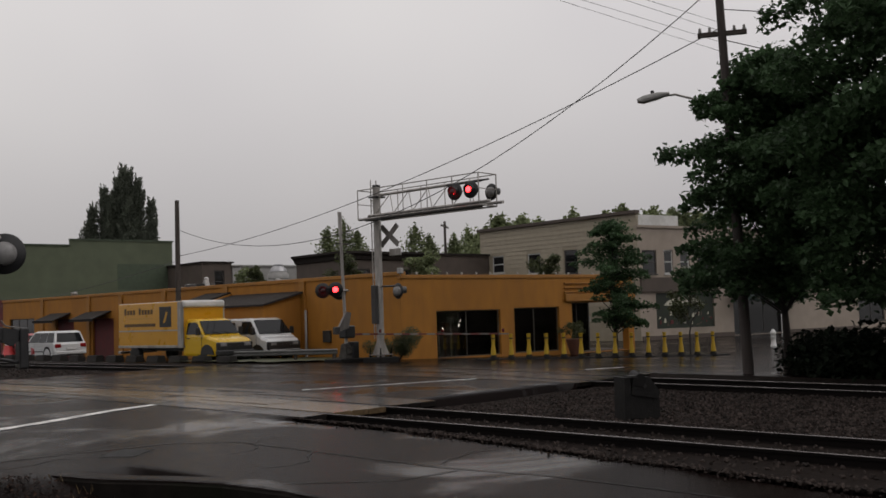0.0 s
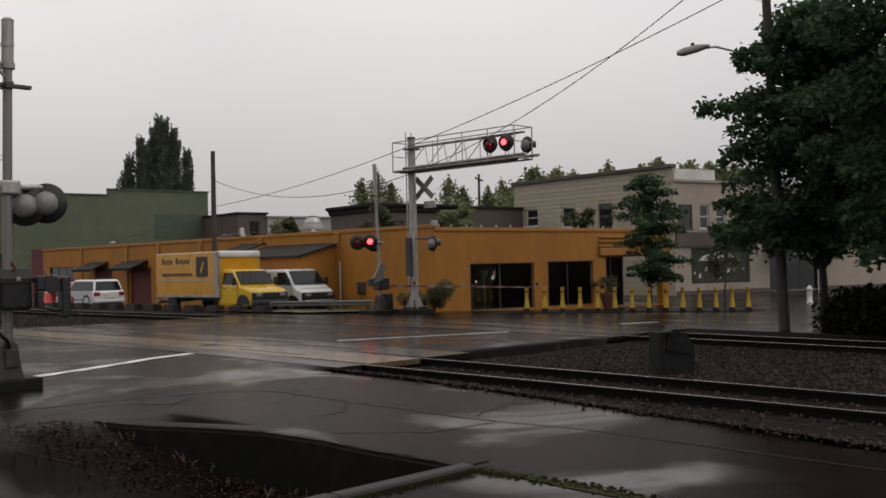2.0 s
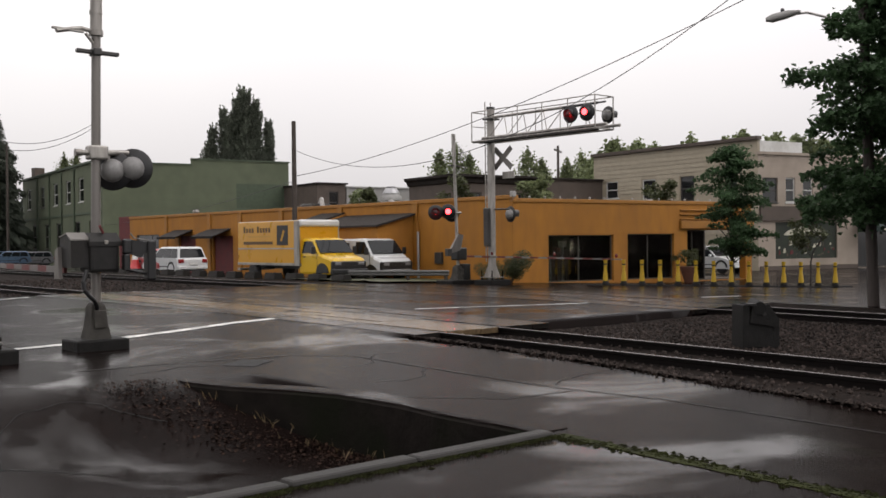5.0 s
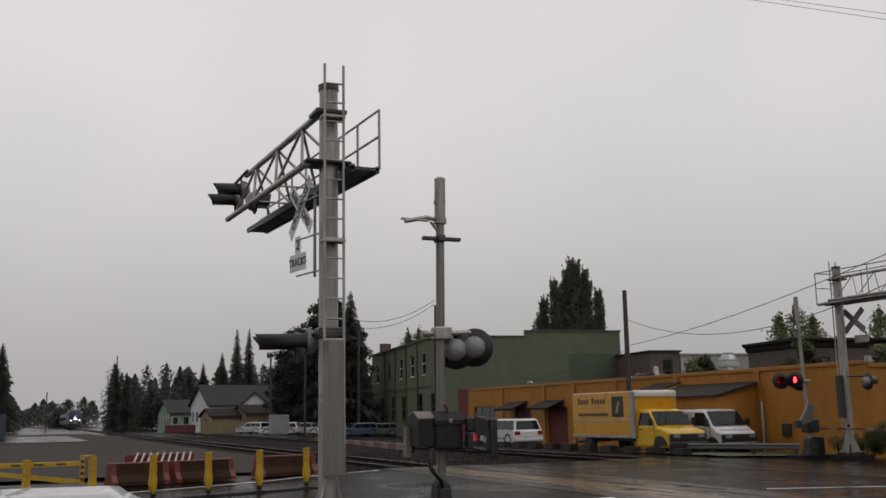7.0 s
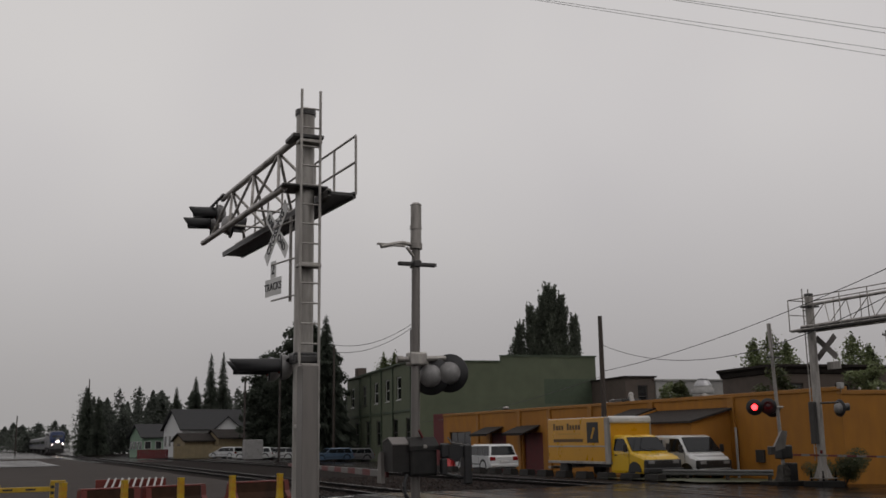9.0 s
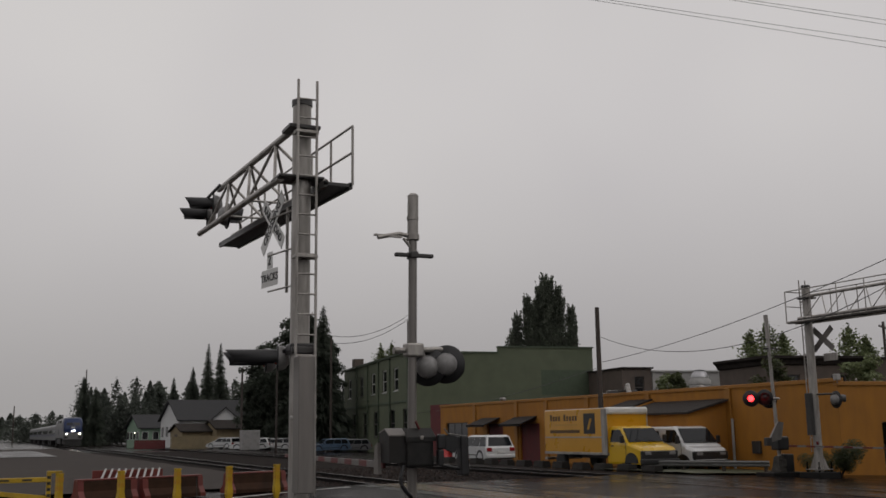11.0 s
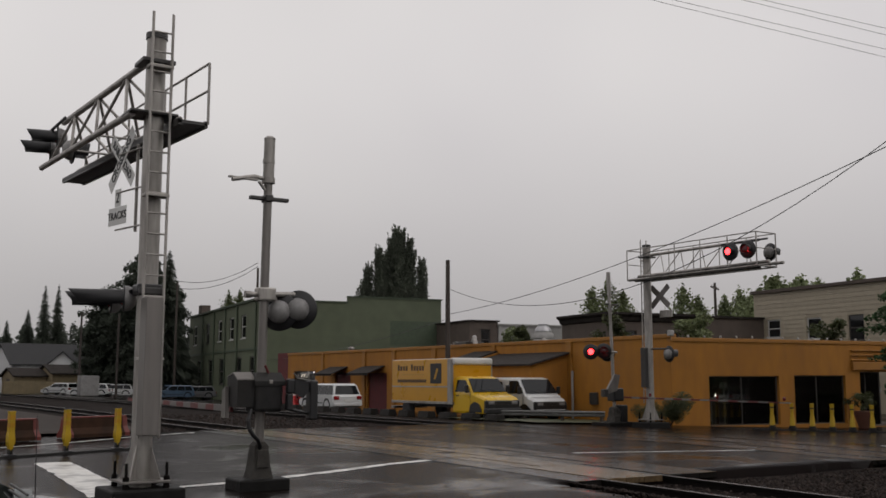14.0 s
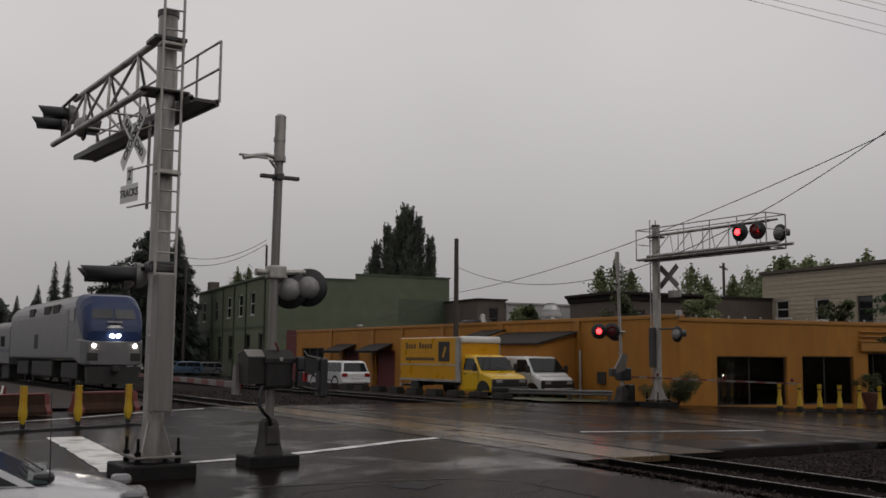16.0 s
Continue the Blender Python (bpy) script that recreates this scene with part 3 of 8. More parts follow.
def make_stones():
    rnd = random.Random(4)
    kinds = [rock_template(rnd) for _ in range(6)]
    s = Shape()

    def put(x, y, r):
        vs, fs = rnd.choice(kinds)
        lie = 0.006 + 0.012 * (noise.noise((x * 0.7, y * 0.7, 1 if y < 20 else 2)) + 1) if x > bed_left(y) + 0.06 else 0.0
        m = pose(x, y, gz(x, y) + lie + r * 0.4, rnd.uniform(0, 360), rnd.uniform(0, 360), rnd.uniform(0, 360))
        s.add([m @ (v * r) for v in vs], fs)
    for _ in range(9000):      # fringe along the near rail and the bed between the tracks
        y = 13.4 - 16 * rnd.random() ** 1.15
        x = rnd.choice((bed_left(y) + 0.05 + 1.0 * rnd.random(), bed_left(y) + 0.05 + 1.0 * rnd.random(), rnd.uniform(11.3, 14.5), rnd.uniform(14.0, 20.3)))
        put(x, y, rnd.uniform(0.018, 0.045))
    for _ in range(14000):     # small chips over the bed
        put(rnd.uniform(14.2, 20.6), 13.4 - 14 * rnd.random(), rnd.uniform(0.016, 0.045))
    for _ in range(2600):
        put(rnd.uniform(10.3, 20.5), rnd.uniform(32.7, 52), rnd.uniform(0.03, 0.07))
    for _ in range(300):       # scattered on the paving beside the bed
        y = rnd.uniform(-2, 12.8)
        put(bed_left(y) + 0.1 - abs(rnd.gauss(0, 0.14)), y, rnd.uniform(0.01, 0.028))
    solid("ballast_stones", s, M_STONE, "loose grey-brown crushed ballast stones round the rails", "ballast", kind="stuff")


def make_pit_edge():
    """Retaining wall of the lower yard, its coping and the kerb at its end."""
    face, lip = [], []
    for i in range(45):
        y = 6.05 + i * 0.12
        x = 6.56 - 0.9 * sm((y - 8.6) / 2.8) + 0.05 * noise.noise((0, y * 1.3, 3)) + 0.025 * noise.noise((0, y * 6, 8))
        lo, top = gz(min(x, 6.5) - 0.2, y + 0.02) - 0.25, slope(x, y) + 0.012
        j = 0.03 * noise.noise((2, y * 3, 5))
        face.append([(x - 0.05 + j, y, lo), (x + 0.28, y, lo), (x + 0.28, y, top - 0.012), (x + 0.02, y, top - 0.012), (x - 0.035, y, top - 0.05)])
        lip.append([(x - 0.01, y, top - 0.02), (x + 0.34, y, top - 0.02), (x + 0.34, y, top - 0.006), (x + 0.05, y, top), (x + 0.004 + j, y, top - 0.008)])
    wall = thing("retaining_wall", pose(0, 0, 0), "low stained concrete retaining wall edging a sunken yard", "retaining wall", kind="structure")
    part("wall_face", Shape().loft(face), M_CONC_DK, wall)
    part("paving_lip", Shape().loft(lip), M_ASPHALT, wall, "broken wet asphalt lip")
    kerb = thing("kerb", pose(0, 0, 0), "pale worn concrete kerb with moss along its foot", "kerb", kind="structure")
    for i in range(9):
        x0, x1 = 6.6 - i * 1.4 - 0.2 * (i % 2), 6.6 - (i + 1) * 1.4 - 0.2 * ((i + 1) % 2) + 0.012
        t = slope(6, 6.05) + 0.03
        part("kerb_stone", Shape().rbox(x1, 5.93, t - 0.75, x0, 6.12, t + 0.008 * (i % 2) - 0.004 * (i % 3), 0.03), M_CONC, kerb)
    rnd = random.Random(9)
    moss = Shape()
    for i in range(1500):
        if i < 600:
            x, y = rnd.uniform(3.4, 6.6), 5.9 - abs(rnd.gauss(0, 0.05))
        else:
            y = rnd.uniform(2.6, 5.9)
            x = 6.58 + 0.04 * math.sin(y * 3) + rnd.gauss(0, 0.06)
        z = slope(x, y)
        for _ in range(3):
            a, h = rnd.uniform(0, 6.28), rnd.uniform(0.004, 0.016)
            d = Vector((math.cos(a), math.sin(a), 0)) * rnd.uniform(0.015, 0.035)
            moss.add([(x - d.x, y - d.y, z), (x + d.x, y + d.y, z), (x + d.x * 0.4, y + d.y * 0.4, z + h)], [(0, 1, 2)])
    solid("moss_strip", moss, M_MOSS, "strip of green moss and tiny weeds along the kerb joint", "moss", kind="stuff")
    make_stripe("moss_bed", [(6.58 + 0.04 * math.sin(2.4 + 0.35 * i), 5.9 - 0.33 * i) for i in range(11)], 0.15, M_MOSS, "brown mossy joint in the paving", 0.006, 0.6)
    weeds = Shape()
    for i in range(330):
        c = rnd.random()
        if c < 0.75:
            x, y = rnd.gauss(4.1, 0.35), 6.15 + abs(rnd.gauss(0, 0.12))
        else:
            y = rnd.uniform(7, 11.2)
            x = 6.56 - 0.9 * sm((y - 8.6) / 2.8) - abs(rnd.gauss(0.05, 0.14))
        z = gz(x, y)
        a, h = rnd.uniform(0, 6.28), rnd.uniform(0.06, 0.3 if c < 0.75 else 0.13)
        d = Vector((math.cos(a), math.sin(a), 0))
        b = d * rnd.uniform(0.02, 0.12)
        w = Vector((-d.y, d.x, 0)) * 0.006
        p = Vector((x, y, z))
        weeds.add([p - w, p + w, p + b * 0.5 + w * 0.7 + Vector((0, 0, h * 0.65)), p + b + Vector((0, 0, h))], [(0, 1, 2), (0, 2, 3)])
    solid("dead_weeds", weeds, M_DRYGRASS, "thin straw-coloured dead weeds at the foot of the retaining wall", "weeds", kind="stuff")
    green = Shape()
    for i in range(160):
        x, y = rnd.gauss(4.35, 0.12), 6.16 + abs(rnd.gauss(0, 0.06))
        p = Vector((x, y, gz(x, y)))
        a, h = rnd.uniform(0, 6.28), rnd.uniform(0.06, 0.17)
        d = Vector((math.cos(a), math.sin(a), 0))
        w = Vector((-d.y, d.x, 0)) * 0.008
        green.add([p - w, p + w, p + d * 0.06 + Vector((0, 0, h))], [(0, 1, 2)])
    solid("grass_tuft", green, M_GRASS, "small bright green grass tuft beside the kerb", "grass", kind="stuff")
    litter = Shape()
    for i in range(3200):
        y = rnd.uniform(6.4, 11.6)
        x = 6.5 - 0.9 * sm((y - 8.6) / 2.8) - abs(rnd.gauss(0, 0.35)) - (0.5 * rnd.random() if y > 9.5 else 0)
        p = Vector((x, y, gz(x, y) + rnd.uniform(0.005, 0.03)))
        m = Euler((rnd.uniform(-0.6, 0.6), rnd.uniform(-0.6, 0.6), rnd.uniform(0, 6.3))).to_matrix()
        r = rnd.uniform(0.008, 0.03)
        litter.add([p + m @ Vector(c) * r for c in ((-1, 0, 0), (0, -0.6, 0.1), (1, 0, 0), (0, 0.6, 0.1))], [(0, 1, 2, 3)])
    solid("leaf_litter", litter, M_LEAFLIT, "brown wet fallen leaves and debris below the wall", "leaf litter", kind="stuff")


# ---- buildings ----
def wall_with_holes(shape, s0, s1, z0, z1, holes, thick):
    """One connected wall in local coordinates (s along x, outside at y = 0, inside at y = thick), holes as (s0, s1, z0, z1)."""
    xs = sorted({s0, s1, *[h[0] for h in holes], *[h[1] for h in holes]})
    zs = sorted({z0, z1, *[min(max(h[2], z0), z1) for h in holes], *[min(max(h[3], z0), z1) for h in holes]})
    solid_cell = {}
    for i in range(len(xs) - 1):
        for j in range(len(zs) - 1):
            cx, cz = (xs[i] + xs[i + 1]) / 2, (zs[j] + zs[j + 1]) / 2
            solid_cell[i, j] = not any(h[0] < cx < h[1] and h[2] < cz < h[3] for h in holes)
    ids, vs, fs = {}, [], []

    def v(i, j, k):
        if (i, j, k) not in ids:
            ids[i, j, k] = len(vs)
            vs.append((xs[i], thick * k, zs[j]))
        return ids[i, j, k]
    for (i, j), full in solid_cell.items():
        if not full:
            continue
        fs.append((v(i, j, 0), v(i + 1, j, 0), v(i + 1, j + 1, 0), v(i, j + 1, 0)))
        fs.append((v(i, j, 1), v(i, j + 1, 1), v(i + 1, j + 1, 1), v(i + 1, j, 1)))
        for di, dj, e in ((-1, 0, ((i, j), (i, j + 1))), (1, 0, ((i + 1, j + 1), (i + 1, j))), (0, -1, ((i + 1, j), (i, j))), (0, 1, ((i, j + 1), (i + 1, j + 1)))):
            if not solid_cell.get((i + di, j + dj), False):
                (a, b), (c, d) = e
                fs.append((v(a, b, 0), v(c, d, 0), v(c, d, 1), v(a, b, 1)))
    shape.add(vs, fs)


def window(parent, s0, s1, z0, z1, frame_mat, thick=0.2, bars=(), rows=(), glass=M_WINGLASS, sill=True, recess=0.09, fw=0.05):
    """A framed window in a wall's opening."""
    f = Shape()
    f.box(s0, recess, z0, s0 + fw, recess + 0.06, z1)
    f.box(s1 - fw, recess, z0, s1, recess + 0.06, z1)
    f.box(s0 + fw, recess, z0, s1 - fw, recess + 0.06, z0 + fw)
    f.box(s0 + fw, recess, z1 - fw, s1 - fw, recess + 0.06, z1)
    for b in bars:
        f.box(b - fw * 0.4, recess + 0.004, z0 + fw, b + fw * 0.4, recess + 0.05, z1 - fw)
    for r in rows:
        f.box(s0 + fw, recess + 0.002, r - fw * 0.4, s1 - fw, recess + 0.055, r + fw * 0.4)
    w = part("window", f, frame_mat, parent)
    g = Shape().box(s0 + fw * 0.5, recess + 0.025, z0 + fw * 0.5, s1 - fw * 0.5, recess + 0.035, z1 - fw * 0.5)
    pane = part("pane", g, glass, w, "dark glass reflecting the grey sky")
    pane.visible_shadow = glass is M_WINGLASS
    if sill:
        part("sill", Shape().rbox(s0 - 0.06, -0.07, z0 - 0.08, s1 + 0.06, recess, z0, 0.015), frame_mat, w)
    return w


def make_ochre_building():
    """Single-storey corner cafe: a wall along the tracks and a glazed street front."""
    b = thing("corner_building", pose(31.4, 30.8, 0), "long single-storey ochre stucco corner building with wide dark shop windows", "building")
    street = pose(0, 0, 0, 0, 0, -10)      # local x runs along the street front
    zb = -0.75
    holes = [(1.93, 5.74, -0.28, 1.84), (6.6, 9.6, -0.28, 1.88), (10.47, 14.6, -0.45, 2.05)]
    s = Shape()
    wall_with_holes(s, 0, 15.0, zb, 3.3, holes, 0.25)
    part("street_wall", s, M_ORANGE, b, "", street)
    part("street_coping", Shape().rbox(-0.04, -0.05, 3.3, 15.05, 0.3, 3.47, 0.02), M_ORANGE_TR, b, "", street)
    for k, (z0, z1, out) in enumerate(((2.55, 2.62, 0.1), (2.78, 2.84, 0.1), (3.0, 3.06, 0.1), (2.12, 2.5, 0.16))):
        part("cornice_band", Shape().rbox(9.95, -out, z0, 15.05, 0.0, z1, 0.02), M_ORANGE_TR, b, "stepped ochre moulding above the entrance", street)
    ws = thing_part("storefront", b, street)
    window(ws, 1.93, 5.74, -0.28, 1.84, M_FRAME, bars=(3.77,), sill=False, recess=0.15, glass=M_CLEAR)
    window(ws, 6.6, 9.6, -0.28, 1.88, M_FRAME, bars=(8.0,), sill=False, recess=0.15, glass=M_CLEAR)
    window(ws, 10.47, 12.3, -0.45, 2.05, M_FRAME, bars=(11.4,), sill=False, recess=0.6, glass=M_CLEAR)
    part("corner_post", Shape().rbox(14.55, -0.03, zb, 15.02, 0.4, 2.12, 0.03), M_ORANGE, b, "", street)
    # interior behind the glass
    inn = Shape()
    inn.box(0.3, 5.5, zb, 14.9, 5.6, 3.0)
    inn.box(0.3, 0.26, zb, 0.4, 5.5, 3.0)
    inn.box(0.3, 0.26, -0.5, 14.9, 5.5, -0.4)
    inn.box(0.3, 0.26, 2.6, 12.3, 5.5, 2.7)
    part("interior", inn, M_DARKIN, b, "dim brown cafe interior", street)
    rnd = random.Random(2)
    for i in range(9):
        x, y = 1.5 + i * 1.25, rnd.uniform(1.2, 4.5)
        t = Shape()
        t.rod((x, y, -0.4), (x, y, 0.28), 0.04, n=8).lathe([(0.36, 0.28), (0.38, 0.3), (0.36, 0.33)], 14, Matrix.Translation((x, y, 0)))
        part("cafe_table", t, M_FRAME, b, "", street)
    for i in range(26):
        x, y, z = rnd.uniform(0.8, 13.5), rnd.uniform(1.0, 5.2), rnd.uniform(-0.3, 1.5)
        w, h = rnd.uniform(0.12, 0.5), rnd.uniform(0.1, 0.45)
        part("shop_fitting", Shape().rbox(x, y, -0.4, x + w * 0.3, y + 0.1, z, 0.01).rbox(x - w * 0.4, y - 0.1, z, x + w, y + 0.25, z + h, 0.02), (M_CURT, M_BROWNW, M_TERRA, M_WFRAME)[i % 4], b, "", street)
    for x, y, z in ((1.6, 2.6, 1.2), (3.6, 3.2, 1.3), (5.6, 3.0, 1.1), (8.2, 2.8, 1.25), (9.9, 3.4, 1.2), (7.2, 3.8, 1.3), (3.2, 1.2, 0.95), (4.4, 0.8, 1.1), (7.6, 0.9, 1.0), (9.2, 1.1, 1.1), (2.6, 1.6, 1.25), (4.9, 2.0, 1.42), (5.05, 2.2, 1.25), (7.0, 1.5, 1.15), (8.8, 1.8, 1.3), (11.4, 2.2, 1.15), (12.0, 2.0, 1.15)):
        lamp = part("pendant_lamp", Shape().rod((x, y, z + 0.08), (x, y, 2.6), 0.008, n=5), M_FRAME, b, "", street)
        part("bulb", Shape().lathe([(0.005, z - 0.05), (0.035, z - 0.02), (0.035, z + 0.03), (0.02, z + 0.08)], 10, Matrix.Translation((x, y, 0))), M_BULB, lamp, "small warm burning bulb")
    # wall along the tracks; local x = along +y of the world
    side = pose(0, 0, 0, 0, 0, 90) @ Matrix.Diagonal((1, -1, 1, 1))
    sh = [(24.1, 26.6, -0.3, 2.1), (28.9, 31.2, -0.3, 2.15), (34.2, 37.8, 0.6, 2.3)]
    s = Shape()
    wall_with_holes(s, 0.0, 38.8, zb, 3.45, sh, 0.25)
    part("track_wall", s, M_ORANGE, b, "", side)
    part("track_coping", Shape().rbox(-0.05, -0.06, 3.45, 38.85, 0.3, 3.62, 0.02), M_ORANGE_TR, b, "", side)
    for x in (6.6, 12.8, 18.6, 23.2, 27.0, 33.0):
        part("pilaster", Shape().rbox(x - 0.2, -0.1, zb, x + 0.2, 0.0, 3.5, 0.02), M_ORANGE_TR, b, "", side)
    for a, z, c, d in sh[:2]:
        part("door", Shape().box(a, 0.14, c, z, 0.2, d), M_BRICKR, b, "dark maroon service door in shadow", side)
    window(thing_part("side_glazing", b, side), 34.2, 37.8, 0.6, 2.3, M_FRAME, bars=(35.4, 36.6), sill=True)
    for a, z in ((24.4, 27.2), (29.3, 31.9)):
        aw = Shape()
        aw.prism([(-1.25, 2.02), (0.0, 2.5), (0.0, 2.56), (-1.25, 2.08)], a, z, "x")
        aw.prism([(-1.25, 1.94), (-1.22, 1.94), (-1.22, 2.08), (-1.25, 2.08)], a, z, "x")
        part("awning", aw, M_AWN, b, "sloping dark metal door canopy", side)
    # lean-to beside the corner
    ext = Shape()
    ext.prism([(-2.3, zb), (-0.004, zb), (-0.004, 2.9), (-2.3, 2.35)], 6.7, 12.2, "x")
    e = part("lean_to", ext, M_ORANGE, b, "", side)
    part("lean_to_roof", Shape().prism([(-2.5, 2.32), (0.0, 2.93), (0.0, 3.02), (-2.5, 2.41)], 6.5, 12.4, "x"), M_ROOF, e, "dark shingled lean-to roof")
    part("lean_to_door", Shape().rbox(9.6, -2.36, -0.4, 10.5, -2.3, 1.72, 0.01), M_GREYW, e, "pale grey door")
    part("lean_to_door", Shape().rbox(7.5, -2.36, -0.4, 8.4, -2.3, 1.72, 0.01), M_GREYW, e, "pale grey door")
    ext2 = Shape().prism([(-1.4, zb), (-0.004, zb), (-0.004, 3.1), (-1.4, 2.7)], 12.3, 14.4, "x")
    part("porch", ext2, M_ORANGE, b, "", side)
    part("porch_roof", Shape().prism([(-1.6, 2.66), (0.0, 3.12), (0.0, 3.2), (-1.6, 2.74)], 12.42, 14.6, "x"), M_ROOF, b, "", side)
    pipe = Shape().tube([(6.3, -0.12, zb), (6.3, -0.12, 1.9), (6.3, -0.12, 2.1)], 0.06)
    part("downpipe", pipe, M_GREYW, b, "pale vent pipe", side)
    part("wall_box", Shape().rbox(4.6, -0.14, 0.55, 5.1, 0, 1.1, 0.02), M_GREYBOX, b, "", side)
    # roof
    roof = Shape().prism([(0.26, 0.3), (14.9, -2.3), (17.5, 12.6), (18.0, 38.4), (0.26, 38.4)], 2.9, 3.05, "z")
    part("roof", roof, M_ROOF, b)
    back = Shape()
    back.box(17.6, 12.6, zb, 17.9, 38.8, 3.2)
    back.box(0.26, 38.5, zb, 17.9, 38.8, 3.2)
    part("rear_wall", back, M_ORANGE, b)
    # roof fittings
    for x, y in ((3.5, 21.5), (6.0, 26.0), (2.2, 33.0), (4.4, 14.0)):
        part("roof_vent", Shape().lathe([(0.12, 3.0), (0.12, 3.75), (0.22, 3.78), (0.22, 3.95), (0.05, 4.02)], 12, Matrix.Translation((x, y, 0))), M_GALV, b, "galvanised roof vent with a cap")
    ac = Shape().rbox(1.2, 17.2, 3.05, 2.5, 18.4, 3.85, 0.04)
    part("air_unit", ac, M_GREYBOX, b, "dark rooftop air handler")
    duct = Shape().tube([(1.2, 16.0, 3.3), (1.4, 16.6, 4.0), (1.9, 17.3, 4.1), (2.2, 18.0, 3.6)], 0.14, 10)
    part("duct", duct, M_GALV, b)
    for i in range(16):
        x, y = 0.6 + 0.985 * i * 0.86 + 0.05, 0.5 - 0.174 * i * 0.86
        part("string_bulb", Shape().lathe([(0.01, 3.47), (0.05, 3.5), (0.05, 3.56), (0.015, 3.6)], 8, Matrix.Translation((x - 0.5, y - 0.4, 0.0))), M_GREYW, b)
    lamp = Shape().rod((0, -0.02, 3.4), (-0.35, -0.35, 3.65), 0.02, n=6).rbox(-0.5, -0.5, 3.5, -0.28, -0.28, 3.75, 0.03)
    part("corner_floodlight", lamp, M_GREYW, b, "small white floodlight on the wall corner")
    return b


def thing_part(name, parent, m):
    """A group part that holds sub-parts: a thin frame strip."""
    ob = part(name, Shape().box(0, 0.3, -0.7, 0.02, 0.32, -0.68), M_FRAME, parent, "", m)
    return ob


def make_green_building():
    b = thing("green_building", pose(37, 87.5, 0), "two-storey dark green stucco building with a blank side wall", "building")
    long = pose(0, 0, 0, 0, 0, -8)
    s = Shape()
    s.box(0, 0, -0.6, 8.2, 0.3, 9.0)
    s.box(8.2, 0.001, -0.6, 18.1, 0.3, 9.55)
    part("side_wall", s, M_GREEN, b, "", long)
    part("parapet_cap", Shape().box(-0.1, -0.1, 9.0, 8.2, 0.4, 9.14).box(8.2, -0.1, 9.55, 18.2, 0.4, 9.68), M_GREENTR, b, "", long)
    part("painted_patch", Shape().box(12.6, -0.012, 5.0, 18.0, 0, 7.4), M_GREENTR, b, "darker green painted-over patch", long)
    front = pose(0, 0, 0, 0, 0, 82) @ Matrix.Diagonal((1, -1, 1, 1))
    up = [(a, a + 1.9, 5.75, 8.05) for a in (6.7, 11.7, 17.1, 23.3, 30.2)]
    low = [(a, a + 1.9, 1.2, 3.9) for a in (3.0, 8.2, 16.0, 21.5, 27.5)]
    s = Shape()
    wall_with_holes(s, 0.3, 34.6, -0.6, 9.2, up + low, 0.3)
    part("front_wall", s, M_GREEN, b, "", front)
    part("front_cornice", Shape().box(0.2, -0.18, 9.2, 34.8, 0.35, 9.4), M_GREENTR, b, "", front)
    part("floor_band", Shape().box(0.3, -0.08, 4.5, 34.6, 0, 4.72), M_GREENTR, b, "", front)
    g = thing_part("front_windows", b, front)
    for i, (a, z, c, d) in enumerate(up + low):
        window(g, a, z, c, d, M_WFRAME if i < 5 and i != 3 else M_FRAME, rows=((c + d) / 2,), recess=0.1, fw=0.12)
    for a in (2.6, 10.0, 15.2, 20.6, 26.5):
        part("drainpipe", Shape().rod((a, -0.1, -0.5), (a, -0.1, 9.1), 0.08, n=6), M_GREENTR, b, "", front)
    roof = Shape().prism([(0.2, 0.2), (17.8, -2.2), (22.0, 32), (5.0, 34.2)], 8.6, 8.8, "z")
    part("roof", roof, M_ROOF, b)
    part("chimney", Shape().box(4.9, 30.5, 8.8, 6.0, 31.6, 10.6), M_BROWNW, b)
    back = Shape().box(17.6, -2.4, -0.6, 17.9, 30, 9.3)
    part("rear_wall", back, M_GREEN, b)
    part("annexe", Shape().box(-1.0, -9.0, -0.6, 0.2, -5.6, 3.95), M_BRICKR, b, "low dark red annexe wall")


def make_block(name, x0, y0, x1, y1, h, wall, roof, label, rot=0.0, windows=(), cap=True, at=(0, 0)):
    """A plain flat-roofed building with openings on its near faces."""
    b = thing(name, pose(at[0], at[1], 0, 0, 0, rot), label, "building")
    s = Shape()
    holes = [w[1:] for w in windows]
    wall_with_holes(s, x0, x1, -1.0, h, holes, 0.25)
    part("front_wall", s, wall, b, "", Matrix.Translation((0, y0, 0)))
    part("left_wall", Shape().box(x0, y0 + 0.25, -1.0, x0 + 0.25, y1, h), wall, b)
    part("right_wall", Shape().box(x1 - 0.25, y0 + 0.25, -1.0, x1, y1, h), wall, b)
    part("rear_wall", Shape().box(x0 + 0.25, y1 - 0.25, -1.0, x1 - 0.25, y1, h), wall, b)
    part("roof", Shape().box(x0 + 0.25, y0 + 0.25, h - 0.5, x1 - 0.25, y1 - 0.25, h - 0.35), roof, b)
    if cap:
        part("parapet_cap", Shape().box(x0 - 0.15, y0 - 0.15, h, x1 + 0.15, y0 + 0.4, h + 0.14).box(x0 - 0.15, y0 + 0.4, h, x0 + 0.3, y1, h + 0.14), roof, b)
    if windows:
        g = thing_part("glazing", b, Matrix.Translation((0, y0, 0)))
        for w in windows:
            window(g, *w[1:], w[0], rows=((w[3] + w[4]) / 2,), fw=0.1)
    return b


